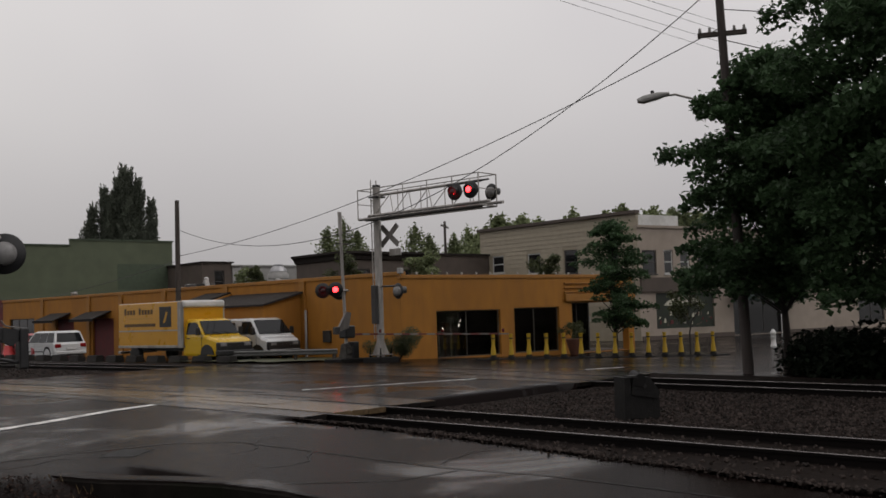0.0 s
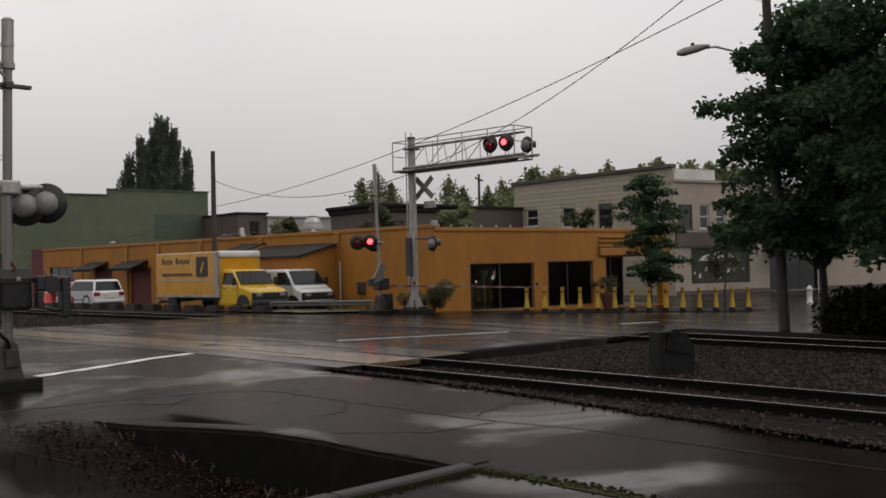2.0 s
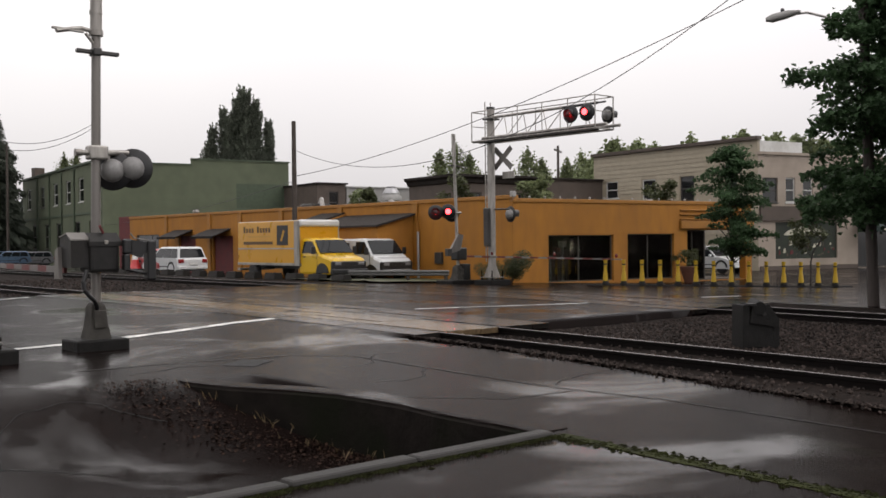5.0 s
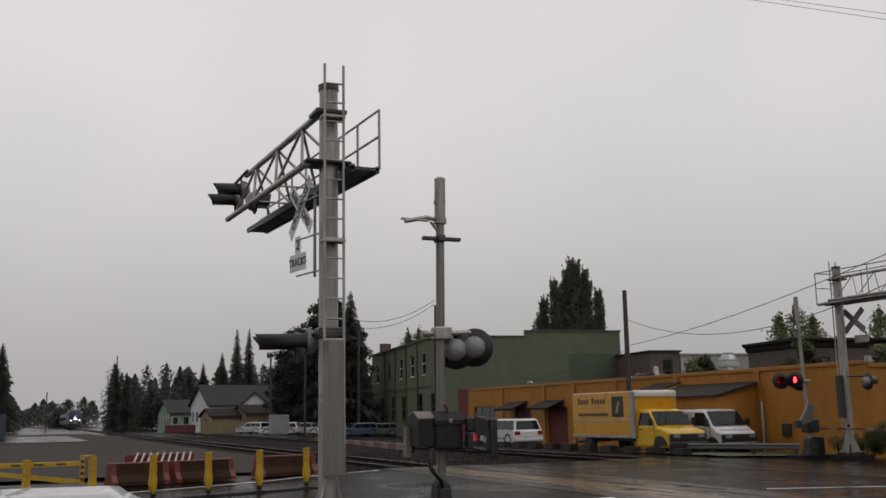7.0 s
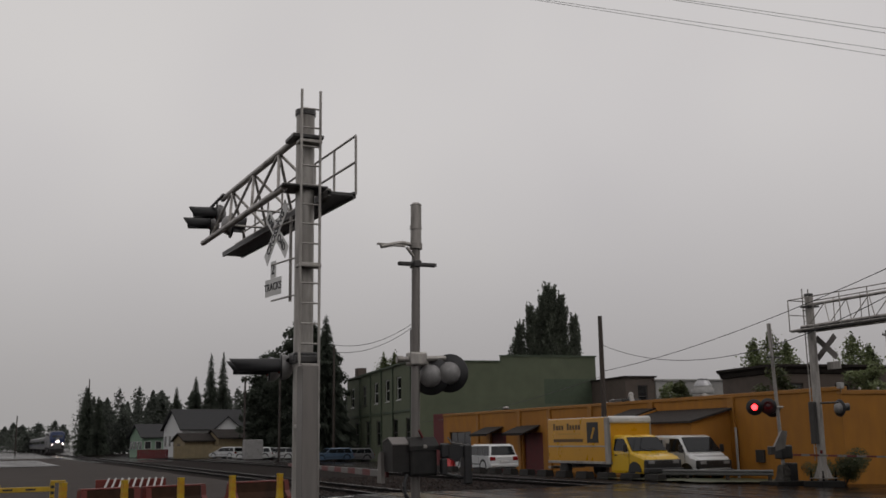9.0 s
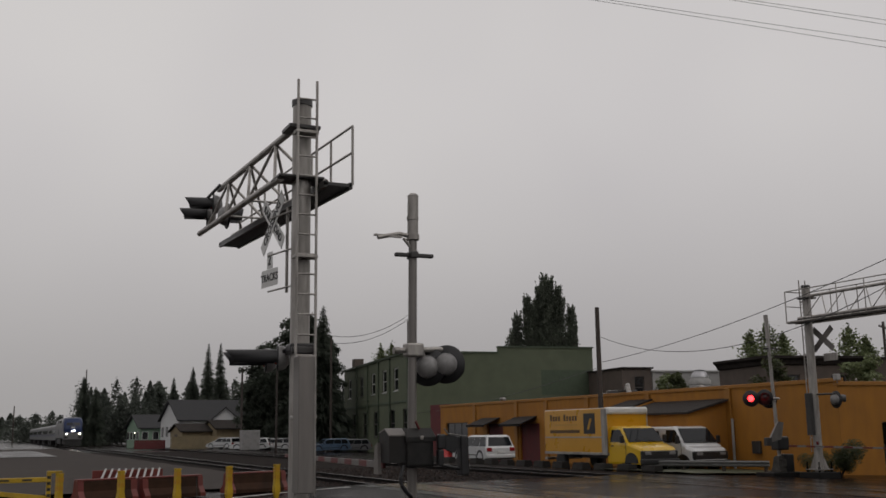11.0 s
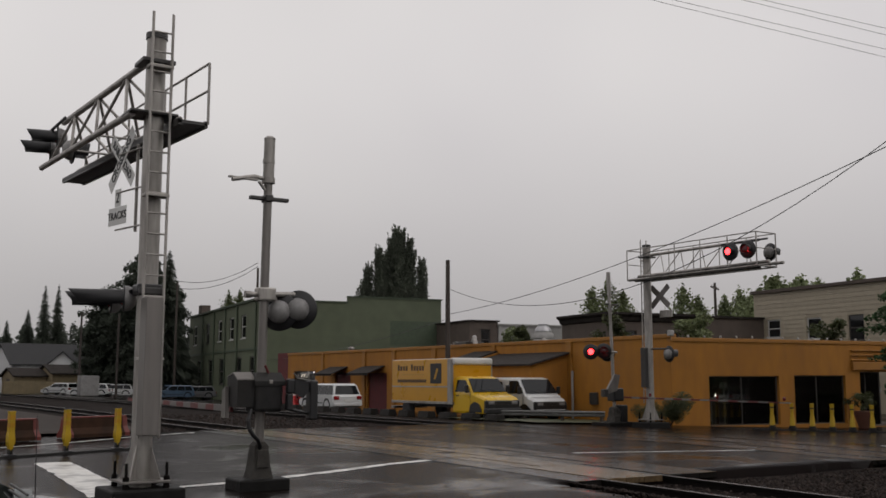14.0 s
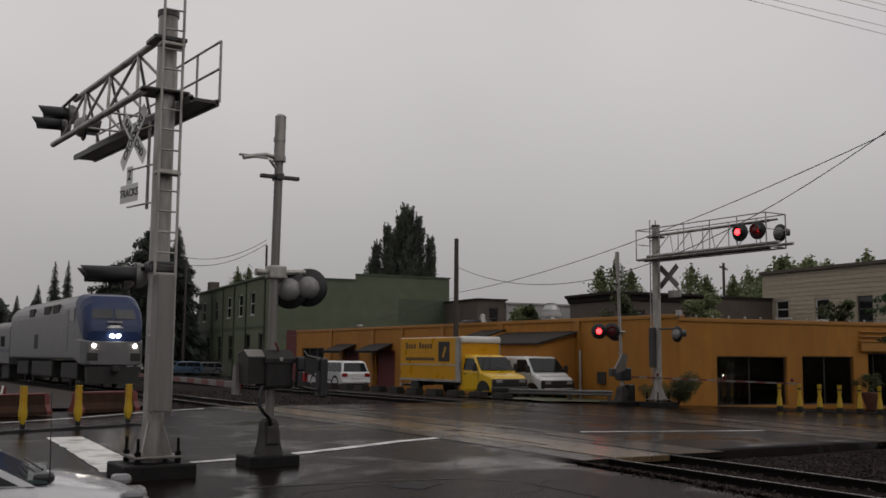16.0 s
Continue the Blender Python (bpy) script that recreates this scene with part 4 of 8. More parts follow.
def make_beige_building():
    """Two-storey block across the side street: clapboard flank and a tan shop front."""
    b = thing("shop_building", pose(58.3, 35.1, -0.5), "two-storey building with beige clapboard flank and tan stucco shop front", "building")
    flank = pose(0, 0, 0, 0, 0, 82) @ Matrix.Diagonal((1, -1, 1, 1))
    holes = [(1.68, 2.7, 4.75, 6.42), (5.42, 6.7, 4.75, 6.48), (9.07, 10.41, 4.95, 6.47), (12.98, 14.27, 5.2, 6.53)]
    s = Shape()
    wall_with_holes(s, 0, 15.6, -0.5, 8.55, holes, 0.2)
    part("flank_wall", s, M_BEIGE, b, "", flank)
    zz = 2.4
    while zz < 8.4:                       # boards overlap like scales, broken at the openings
        gaps = [(h[0] - 0.1, h[1] + 0.1) for h in holes if h[2] - 0.1 < zz + 0.3 and h[3] + 0.1 > zz]
        cur = 0.0
        for a, z in gaps + [(15.6, 15.6)]:
            if a - cur > 0.1:
                part("clapboard", Shape().prism([(-0.035, zz), (0.0, zz), (0.0, zz + 0.3), (-0.008, zz + 0.3)], cur, a, "x"), M_BEIGE, b, "", flank)
            cur = z
        zz += 0.31
    part("flank_cornice", Shape().box(-0.1, -0.25, 8.5, 15.7, 0.25, 8.72), M_BROWNW, b, "", flank)
    g = thing_part("flank_windows", b, flank)
    for k, h in enumerate(holes):
        window(g, *h, M_FRAME if k < 2 else M_WFRAME, rows=((h[2] + h[3]) / 2,), fw=0.09, recess=0.06)
    front = pose(0, 0, 0, 0, 0, -14)
    fh = [(0.39, 1.72, 4.45, 6.05), (2.44, 3.3, 4.45, 6.08), (4.0, 4.92, 4.45, 6.08), (5.75, 6.95, 4.45, 6.08), (10, 11, 4.45, 6.08), (13, 14, 4.45, 6.08), (17, 18, 4.45, 6.08), (21, 22, 4.45, 6.08),
          (1.5, 7.2, 0.75, 3.15), (9.2, 14.8, 0.05, 2.9), (24.0, 27.5, 0.6, 2.7)]
    s = Shape()
    wall_with_holes(s, 0, 32, -0.5, 7.55, fh, 0.25)
    part("shop_wall", s, M_TAN, b, "", front)
    part("shop_cap", Shape().box(-0.05, -0.12, 7.55, 32, 0.3, 7.72), M_TAN, b, "", front)
    part("fascia_band", Shape().box(0.1, -0.16, 3.25, 7.4, 0, 4.2), M_BROWNW, b, "dark brown shop fascia", front)
    part("plinth", Shape().box(0.1, -0.1, -0.5, 9.1, 0, 0.3), M_BROWNW, b, "", front)
    part("plinth", Shape().box(14.9, -0.1, -0.5, 23.9, 0, 0.25), M_BROWNW, b, "", front)
    g = thing_part("shop_windows", b, front)
    for k, h in enumerate(fh[:8]):
        window(g, *h, M_WFRAME if k in (1, 2) else M_FRAME, rows=((h[2] + h[3]) / 2,), fw=0.09, recess=0.08)
    window(g, *fh[9], M_FRAME, bars=(11.0, 12.8), fw=0.08, recess=0.3, sill=False)
    window(g, *fh[10], M_FRAME, bars=(25.7,), fw=0.08)
    part("air_conditioner", Shape().rbox(4.05, -0.45, 4.45, 4.85, 0.05, 4.9, 0.03), M_WHITE, b, "white window air conditioner", front)
    # painted panel: a picnic scene in plain patches
    mural = part("mural", Shape().box(1.5, 0.1, 0.75, 7.2, 0.14, 3.15), M_MURAL1, b, "painted shop panel with white parasol and garden shapes", front)
    rnd = random.Random(5)
    part("parasol_patch", Shape().prism([(2.3, 2.3), (6.4, 2.25), (6.1, 2.5), (4.9, 2.9), (4.0, 2.92), (2.7, 2.6)], 0.085, 0.1, "y"), M_MURAL2, mural)
    for k in range(26):
        x, z = rnd.uniform(1.8, 6.9), rnd.uniform(0.85, 1.65)
        w, h = rnd.uniform(0.1, 0.32), rnd.uniform(0.1, 0.35)
        part("figure_patch", Shape().prism([(x, z), (x + w, z + 0.04), (x + w * 0.8, z + h), (x + 0.05, z + h * 0.8)], 0.08 - 0.001 * (k % 9), 0.1, "y"),
             (M_MURAL2, M_BRICKR, M_DARKIN)[k % 3], mural)
    aw = Shape().prism([(-1.3, 2.75), (0.0, 3.35), (0.0, 3.4), (-1.3, 2.8)], 8.8, 16.0, "x").prism([(-1.3, 2.5), (-1.28, 2.5), (-1.28, 2.8), (-1.3, 2.8)], 8.8, 16.0, "x")
    awn = part("awning", aw, M_AWNG, b, "dark green canvas shop awning with pale lettering bars", front)
    for k in range(6):
        part("lettering_bar", Shape().box(10.2 + k * 0.75, -1.306, 2.58, 10.2 + k * 0.75 + (0.5 if k % 2 else 0.35), -1.3, 2.72), M_MURAL2, awn)
    part("roof", Shape().prism([(0.2, 0), (30.5, -7.2), (34, 8), (4.2, 15.2)], 7.0, 7.2, "z"), M_ROOF, b)
    part("white_parapet", Shape().box(0.25, 0.6, 7.0, 4.6, 0.72, 8.5).box(4.5, 0.72, 7.0, 4.62, 5.0, 8.3), M_WHITE, b, "white boarded roof parapet", front)
    part("rear_wall", Shape().prism([(4.2, 15.2), (34, 8), (34.1, 8.3), (4.3, 15.5)], -0.5, 8.3, "z"), M_TAN, b)
    return b


def make_house(name, m, w, d, h, ridge, wall, roof, label, windows=4):
    hs = thing(name, m, label, "house")
    s = Shape()
    s.prism([(-w / 2, -0.5), (w / 2, -0.5), (w / 2, h), (0, ridge), (-w / 2, h)], 0, d, "y")
    part("wall", s, wall, hs)
    r = Shape()
    t = 0.15
    for sg in (-1, 1):
        r.prism([(sg * (w / 2 + 0.4), h - 0.3), (sg * (w / 2 + 0.4), h - 0.3 + t), (0, ridge + t + 0.05), (0, ridge + 0.02)], -0.4, d + 0.4, "y")
    part("roof", r, roof, hs)
    for i in range(windows):
        x = -w / 2 + (i + 0.5) * w / windows
        win = part("window", Shape().box(x - 0.5, -0.05, h * 0.35, x + 0.5, 0.0, h * 0.75), M_WFRAME, hs)
        part("pane", Shape().box(x - 0.42, -0.07, h * 0.37, x + 0.42, -0.05, h * 0.73), M_WINGLASS, win)
    for sg in (-1, 1):
        for i in range(3):
            y, xs = d * (i + 0.5) / 3, sorted((sg * w / 2, sg * (w / 2 + 0.05)))
            win = part("side_window", Shape().box(xs[0], y - 0.5, h * 0.35, xs[1], y + 0.5, h * 0.75), M_WFRAME, hs)
            xs = sorted((sg * (w / 2 + 0.05), sg * (w / 2 + 0.07)))
            part("pane", Shape().box(xs[0], y - 0.42, h * 0.37, xs[1], y + 0.42, h * 0.73), M_WINGLASS, win)
    return hs


def glass_mat():
    m = bpy.data.materials.new("shop_glass")
    m.use_nodes = True
    n, l = m.node_tree.nodes, m.node_tree.links
    n.remove(n["Principled BSDF"])
    tr, gl, mx, fr = n.new("ShaderNodeBsdfTransparent"), n.new("ShaderNodeBsdfGlossy"), n.new("ShaderNodeMixShader"), n.new("ShaderNodeFresnel")
    tr.inputs[0].default_value = (0.72, 0.75, 0.74, 1)
    gl.inputs["Roughness"].default_value = 0.02
    fr.inputs["IOR"].default_value = 1.6
    l.new(fr.outputs[0], mx.inputs[0])
    l.new(tr.outputs[0], mx.inputs[1])
    l.new(gl.outputs[0], mx.inputs[2])
    l.new(mx.outputs[0], n["Material Output"].inputs[0])
    return m


M_CLEAR = glass_mat()


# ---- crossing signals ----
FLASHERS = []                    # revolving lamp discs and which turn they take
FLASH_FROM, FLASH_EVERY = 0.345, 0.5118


def lamp_unit(parent, place, az, flash=None, name="signal_lamp", r=0.3, visor=0.36, hr=0.165):
    """A flashing-light unit that faces the compass angle az (clockwise from +y); flash: 0 burns first, 1 second."""
    m = Matrix.Translation(place) @ pose(0, 0, 0, 0, 0, -az) @ pose(0, 0, 0, -90)   # local z points the way it faces
    disc = part(name, Shape().lathe([(0.02, -0.015), (r, -0.015), (r + 0.012, 0), (r, 0.012), (0.02, 0.012)], 28), M_BLACK, parent, "", m)
    part("housing", Shape().lathe([(0.19, -0.015), (0.19, -0.06), (0.165, -0.12), (0.1, -0.17), (0.02, -0.185)], 20), M_DOME, disc, "grey lamp housing")
    part("lens", Shape().lathe([(0.112, 0.012), (0.112, 0.03), (0.085, 0.045), (0.01, 0.052)], 20), M_RED_OFF, disc, "dark red lens")
    # added part: a two-faced disc turns to imitate the bulb switching on and off
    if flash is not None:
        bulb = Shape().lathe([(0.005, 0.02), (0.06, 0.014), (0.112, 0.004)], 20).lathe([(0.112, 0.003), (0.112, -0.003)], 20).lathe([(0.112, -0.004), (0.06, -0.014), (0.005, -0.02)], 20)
        ob = part("flasher_disc", bulb, M_RED_ON, disc, "turning disc added to imitate the flashing, one face glowing red", pose(0, 0, 0.17))
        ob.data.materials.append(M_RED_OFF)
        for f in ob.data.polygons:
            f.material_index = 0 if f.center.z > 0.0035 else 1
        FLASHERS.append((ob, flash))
    hood = Shape()
    n = 16
    ring = []
    for rr in (hr, hr + 0.01):
        for zz, cut in ((0.012, 0.0), (visor, 0.0)):
            row = []
            for i in range(n + 1):
                a = radians(-35 + 250 * i / n)
                row.append((rr * math.cos(a), rr * math.sin(a), zz if zz < 0.1 else zz * (0.84 + 0.16 * max(0, math.sin(a)))))
            ring.append(row)
    vs = [p for row in ring for p in row]
    k = n + 1
    fs = []
    for i in range(n):
        fs += [(i, i + 1, k + i + 1, k + i), (2 * k + i, 3 * k + i, 3 * k + i + 1, 2 * k + i + 1), (k + i, k + i + 1, 3 * k + i + 1, 3 * k + i)]
    hood.add([Vector((p[0], -p[1], p[2])) for p in vs], fs, True)
    part("visor", hood, M_BLACK, disc, "black hood over the lens")
    return disc


def bell_mast_base(parent, k=1.0):
    s = Shape()
    sq = lambda w, z: [(-w * k, -w * k, z), (w * k, -w * k, z), (w * k, w * k, z), (-w * k, w * k, z)]
    s.loft([sq(0.24, 0.16), sq(0.19, 0.36), sq(0.15, 0.68), sq(0.1, 0.74)])
    part("pedestal", s, M_PEDESTAL, parent, "cast grey junction-box base")
    part("pedestal_door", Shape().rbox(-0.13 * k, -0.25 * k, 0.34, 0.13 * k, -0.16 * k, 0.62, 0.012), M_PEDESTAL, parent)


def gate_arm(parent, start, end, stripes, lights=(), half=0.052):
    """Striped boom: one mesh for each stripe, with small lamps on top."""
    a, b = Vector(start), Vector(end)
    for i in range(stripes):
        p, q = a.lerp(b, i / stripes), a.lerp(b, (i + 1) / stripes - 0.0005)
        t = (1 - 0.45 * i / stripes)
        s = Shape()
        d = (b - a).normalized()
        u = Vector((-d.y, d.x, 0)) * 0.025
        hgt = Vector((0, 0, half * t))
        s.loft([[p - u - hgt, p + u - hgt, p + u + hgt, p - u + hgt], [q - u - hgt, q + u - hgt, q + u + hgt, q - u + hgt]])
        part("boom_stripe", s, M_RED if i % 2 == 0 else M_ARMW, parent)
    for f in lights:
        p = a.lerp(b, f) + Vector((0, 0, 0.06))
        part("boom_lamp", Shape().lathe([(0.03, 0), (0.05, 0.03), (0.05, 0.1), (0.03, 0.13)], 10, Matrix.Translation(p)), M_RED_OFF, parent, "small red boom lamp")


def make_near_gate():
    x, y = 6.32, 15.42
    g = thing("crossing_gate", pose(x, y, slope(x, y)), "grey crossing gate mast with lamps, lowered striped boom and gate machine", "crossing gate", "crossing gates")
    part("foundation", Shape().rbox(-0.42, -0.32, -0.2, 0.42, 0.36, 0.17, 0.03), M_BLOCK, g, "dark wet concrete foundation")
    bell_mast_base(g, 0.76)
    part("mast", Shape().rod((0, 0, 0.7), (0.06, 0, 5.0), 0.075, 0.07, 16), M_ALU, g, "slightly leaning aluminium mast")
    part("mast_head", Shape().rod((0.06, 0, 5.0), (0.07, 0, 5.72), 0.092, 0.092, 16).rod((0.07, 0, 5.72), (0.07, 0, 5.76), 0.1, 0.06, 16), M_GALV, g, "weathered grey bell housing on top")
    part("collar", Shape().rod((0.06, 0, 4.96), (0.06, 0, 5.05), 0.11, n=16), M_GALV, g)
    part("collar", Shape().rod((0.06, 0, 5.3), (0.06, 0, 5.36), 0.1, n=16), M_GALV, g)
    br = Shape().tube([(0.05, 0, 5.02), (-0.2, -0.02, 5.05), (-0.6, -0.08, 4.95)], 0.035)
    br.prism([(-0.66, -0.1), (-0.15, -0.06), (-0.15, 0.02), (-0.66, -0.04)], 4.98, 5.01, "z").rod((0.05, -0.02, 4.78), (-0.12, -0.02, 4.98), 0.025)
    part("top_bracket", br, M_GALV, g, "bent steel sign bracket")
    part("cross_bar", Shape().rbox(-0.26, -0.05, 4.67, 0.42, 0.05, 4.73, 0.01).rbox(-0.02, -0.11, 4.64, 0.12, 0.11, 4.76, 0.02), M_GREYBOX, g, "short dark steel cross bar")
    part("lamp_crossarm", Shape().rod((-0.22, 0, 3.1), (0.66, 0, 3.14), 0.045, n=10).rbox(-0.1, -0.12, 3.0, 0.2, 0.12, 3.22, 0.03).rod((-0.3, 0, 3.1), (-0.2, 0, 3.1), 0.06, n=10)
         .rod((0.25, 0.03, 3.12), (0.25, 0.05, 2.8), 0.03).rod((0.58, 0.0, 3.13), (0.58, -0.04, 2.86), 0.03), M_GALV, g)
    lamp_unit(g, (0.33, 0.05, 2.84), 38, None, r=0.31)
    lamp_unit(g, (0.62, -0.06, 2.88), 38, None, r=0.31)
    mech = part("gate_machine", Shape().rbox(-0.2, -0.3, 1.22, 0.28, 0.15, 1.66, 0.05), M_MACHINE, g, "dark grey steel gate machine case")
    part("machine_lid", Shape().loft([[(-0.22, -0.32, 1.63), (0.3, -0.32, 1.63), (0.3, 0.17, 1.63), (-0.22, 0.17, 1.63)], [(-0.22, -0.32, 1.7), (0.3, -0.32, 1.7), (0.3, 0.17, 1.7), (-0.22, 0.17, 1.7)],
                                     [(-0.17, -0.24, 1.84), (0.25, -0.24, 1.84), (0.25, 0.1, 1.84), (-0.17, 0.1, 1.84)]]), M_MACHINE, mech, "sloping lid")
    part("lid_latch", Shape().rbox(0.02, -0.335, 1.66, 0.08, -0.3, 1.72, 0.01), M_GALV, mech)
    part("side_case", Shape().prism([(-0.24, 1.3), (0.2, 1.3), (0.2, 1.76), (-0.06, 1.82), (-0.24, 1.72)], -0.48, -0.2, "x"), M_MACHINE, mech)
    part("case_edge", Shape().prism([(-0.25, 1.72), (-0.06, 1.825), (0.2, 1.765), (0.2, 1.785), (-0.06, 1.845), (-0.25, 1.74)], -0.49, -0.19, "x"), M_ALU, mech, "worn pale metal edge")
    part("arm_bracket", Shape().prism([(0.1, 1.12), (0.3, 1.12), (0.26, 1.56), (0.14, 1.62)], -0.54, -0.48, "x"), M_ALU, g, "pale steel boom bracket")
    part("counter_arm", Shape().rbox(0.28, -0.46, 1.5, 0.42, -0.34, 1.74, 0.03).rbox(0.28, -0.46, 1.24, 0.38, -0.34, 1.5, 0.02), M_BLACK, g, "dark counterweight arm")
    part("counterweight", Shape().rbox(0.66, -0.5, 1.08, 0.8, -0.3, 1.72, 0.03), M_BLACK, g, "dark counterweight plates")
    part("counter_bracket", Shape().prism([(0.34, 1.74), (0.8, 1.66), (0.8, 1.5), (0.66, 1.54), (0.56, 1.44), (0.42, 1.5), (0.34, 1.5)], -0.45, -0.36, "y"), M_BLACK, g, "curved dark counterweight bracket")
    part("bracket_edge", Shape().tube([(0.38, -0.46, 1.83), (0.44, -0.46, 1.75), (0.62, -0.46, 1.72), (0.78, -0.46, 1.69)], 0.012, 6), M_ALU, g, "bright worn bracket edge")
    part("lower_link", Shape().rod((0.32, -0.4, 1.26), (0.7, -0.4, 1.18), 0.025, n=8), M_BLACK, g)
    part("gate_handle", Shape().rod((0.02, -0.28, 1.83), (-0.05, -0.3, 1.95), 0.02), M_BRICKR, g)
    hose = [(-0.24, -0.24, 1.26), (-0.3, -0.27, 1.08), (-0.29, -0.28, 0.96), (-0.22, -0.28, 0.86), (-0.12, -0.24, 0.78), (-0.05, -0.16, 0.7), (-0.02, -0.1, 0.62)]
    part("cable_hose", Shape().tube(hose, 0.035, 8), M_BLACK, g, "black flexible cable hose")
    gate_arm(g, (-0.36, 0.3, 1.26), (-0.5, 5.6, 1.33), 15)
    return g


def make_far_gate():
    x, y = 27.21, 29.8
    g = thing("crossing_gate", pose(x, y, slope(x, y)), "grey crossing gate mast with red lamps flashing and lowered striped boom", "crossing gate", "crossing gates")
    part("foundation", Shape().rbox(-0.75, -0.5, -0.3, 0.55, 0.5, 0.15, 0.03), M_BLOCK, g, "dark concrete foundation")
    bell_mast_base(g)
    part("mast", Shape().rod((0, 0, 0.7), (-0.16, 0, 5.1), 0.07, 0.06, 14), M_GALV, g)
    part("mast_head", Shape().rod((-0.16, 0, 5.1), (-0.19, 0, 6.0), 0.082, n=14), M_GALV, g)
    part("cross_bar", Shape().rbox(-0.4, -0.04, 4.7, 0.25, 0.04, 4.75, 0.01), M_GREYBOX, g)
    part("lamp_crossarm", Shape().rod((-1.15, 0.1, 2.85), (0.1, -0.1, 2.85), 0.04, n=8), M_GALV, g)
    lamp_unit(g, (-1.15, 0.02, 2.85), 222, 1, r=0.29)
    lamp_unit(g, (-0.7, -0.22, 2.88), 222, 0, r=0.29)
    lamp_unit(g, (-0.1, 0.25, 2.8), 60, None)
    mech = part("gate_machine", Shape().rbox(-0.25, -0.26, 0.95, 0.28, 0.16, 1.45, 0.05), M_BLACK, g, "dark gate machine case")
    part("counterweight", Shape().prism([(-0.9, 1.2), (-0.25, 1.35), (-0.1, 1.95), (-0.35, 2.0)], -0.45, -0.36, "y"), M_ALU, g, "pale aluminium counterweight arm")
    part("counterweight_block", Shape().rbox(-0.98, -0.5, 1.12, -0.74, -0.3, 1.42, 0.03), M_GREYBOX, mech)
    part("relay_case", Shape().rbox(0.1, -0.3, 0.15, 0.42, 0.2, 0.8, 0.03), M_BLACK, g)
    gate_arm(g, (0.05, -0.5, 1.1), (0.35, -8.0, 1.02), 18, (0.18, 0.6, 0.97), 0.036)
    return g


def make_cantilever(m, reach, label, near):
    """Signal cantilever: post, ladder, truss arm along local +y with walkway on the +x side, lamps facing -x."""
    c = thing("signal_cantilever", m, label, "signal cantilever", "signal cantilevers")
    zt, zb = (6.56, 5.72) if near else (6.55, 5.72)
    pr = 0.152 if near else 0.155
    cx = -0.12 if near else 0.0
    part("foundation", Shape().rbox(-0.52, -0.48, -0.25, 0.52, 0.48, 0.2, 0.03), M_BLOCK, c, "dark wet concrete foundation block")
    part("post", Shape().rod((0, 0, 0.2), (0, 0, 6.9), pr, pr * 0.95, 24), M_GALV, c, "galvanised steel post")
    part("post_cap", Shape().rod((0, 0, 6.87), (0, 0, 6.96), pr + 0.01, n=24), M_GREYBOX, c)
    part("base_plate", Shape().rbox(-0.34, -0.34, 0.27, 0.34, 0.34, 0.31, 0.01), M_ALU, c)
    for i in range(4):
        a = math.pi / 4 + i * math.pi / 2
        dx, dy = 0.41 * math.cos(a), 0.41 * math.sin(a)
        part("anchor_bolt", Shape().rod((dx, dy, 0.18), (dx, dy, 0.56), 0.022, n=8).rod((dx, dy, 0.31), (dx, dy, 0.37), 0.045, n=6).rod((dx, dy, 0.2), (dx, dy, 0.26), 0.045, n=6), M_RAIL, c)
        part("gusset", Shape().prism([(0.14, 0.31), (0.32, 0.31), (0.15, 0.8)], -0.012, 0.012, "y", pose(0, 0, 0, 0, 0, 45 + 90 * i)), M_GALV, c)
    # cable case on the lower half of the post
    if near:
        part("cable_case", Shape().rbox(-0.2, -0.66, 0.95, 0.04, -0.36, 2.9, 0.015), M_ALU, c, "tall brushed aluminium cable case")
        part("case_collar", Shape().rbox(-0.19, -0.24, 2.96, 0.19, 0.19, 3.07, 0.02), M_GREYBOX, c)
    # ladder on the near side; a rounded lug near the top
    if near:
        part("post_lug", Shape().lathe([(0.005, 0.05), (0.05, 0.035), (0.055, 0.0)], 12, pose(0.04, -0.14, 6.42, 90, 0, 0)), M_GALV, c)
    lad = Shape()
    lx = -0.155 if near else -0.3
    for xx in (lx, lx + 0.3):
        lad.rod((xx, -0.32, 0.9), (xx, -0.32, 7.2), 0.022, n=8)
    k = 1.1
    ladder = part("ladder", lad, M_GALV, c)
    while k < 7.15:
        part("rung", Shape().rod((lx, -0.32, k), (lx + 0.3, -0.32, k), 0.014, n=6), M_GALV, ladder)
        k += 0.305
    for zz in (2.0, 4.4, 6.35):
        part("ladder_bracket", Shape().rbox(lx - 0.03, -0.34, zz, lx + 0.33, -0.14, zz + 0.05, 0.01), M_GALV, ladder)
    # truss
    ch = Shape()
    ch.rod((cx, 0.1, zt), (cx, reach - 0.7, zt), 0.055, n=12)
    part("top_chord", ch, M_GALV, c)
    for dx in (-0.36, 0.36):
        part("bottom_chord", Shape().rod((dx, -0.1, zb), (dx, reach, zb), 0.055, n=12), M_GALV, c)
    n = 3 if near else 5
    wr = 0.026 if near else 0.018
    for i in range(n):
        y0, y1 = 0.25 + (reach - 1.0) * i / n, 0.25 + (reach - 1.0) * (i + 1) / n
        ym = (y0 + y1) / 2
        for dx in (-0.36, 0.36) if near else (0.36,):
            part("web_bar", Shape().rod((dx, y0, zb), (cx, ym, zt), wr, n=8), M_GALV, c)
            part("web_bar", Shape().rod((cx, ym, zt), (dx, y1, zb), wr, n=8), M_GALV, c)
        part("cross_tie", Shape().rod((-0.36, y0, zb), (0.36, y0, zb), 0.02, n=6), M_GALV, c)
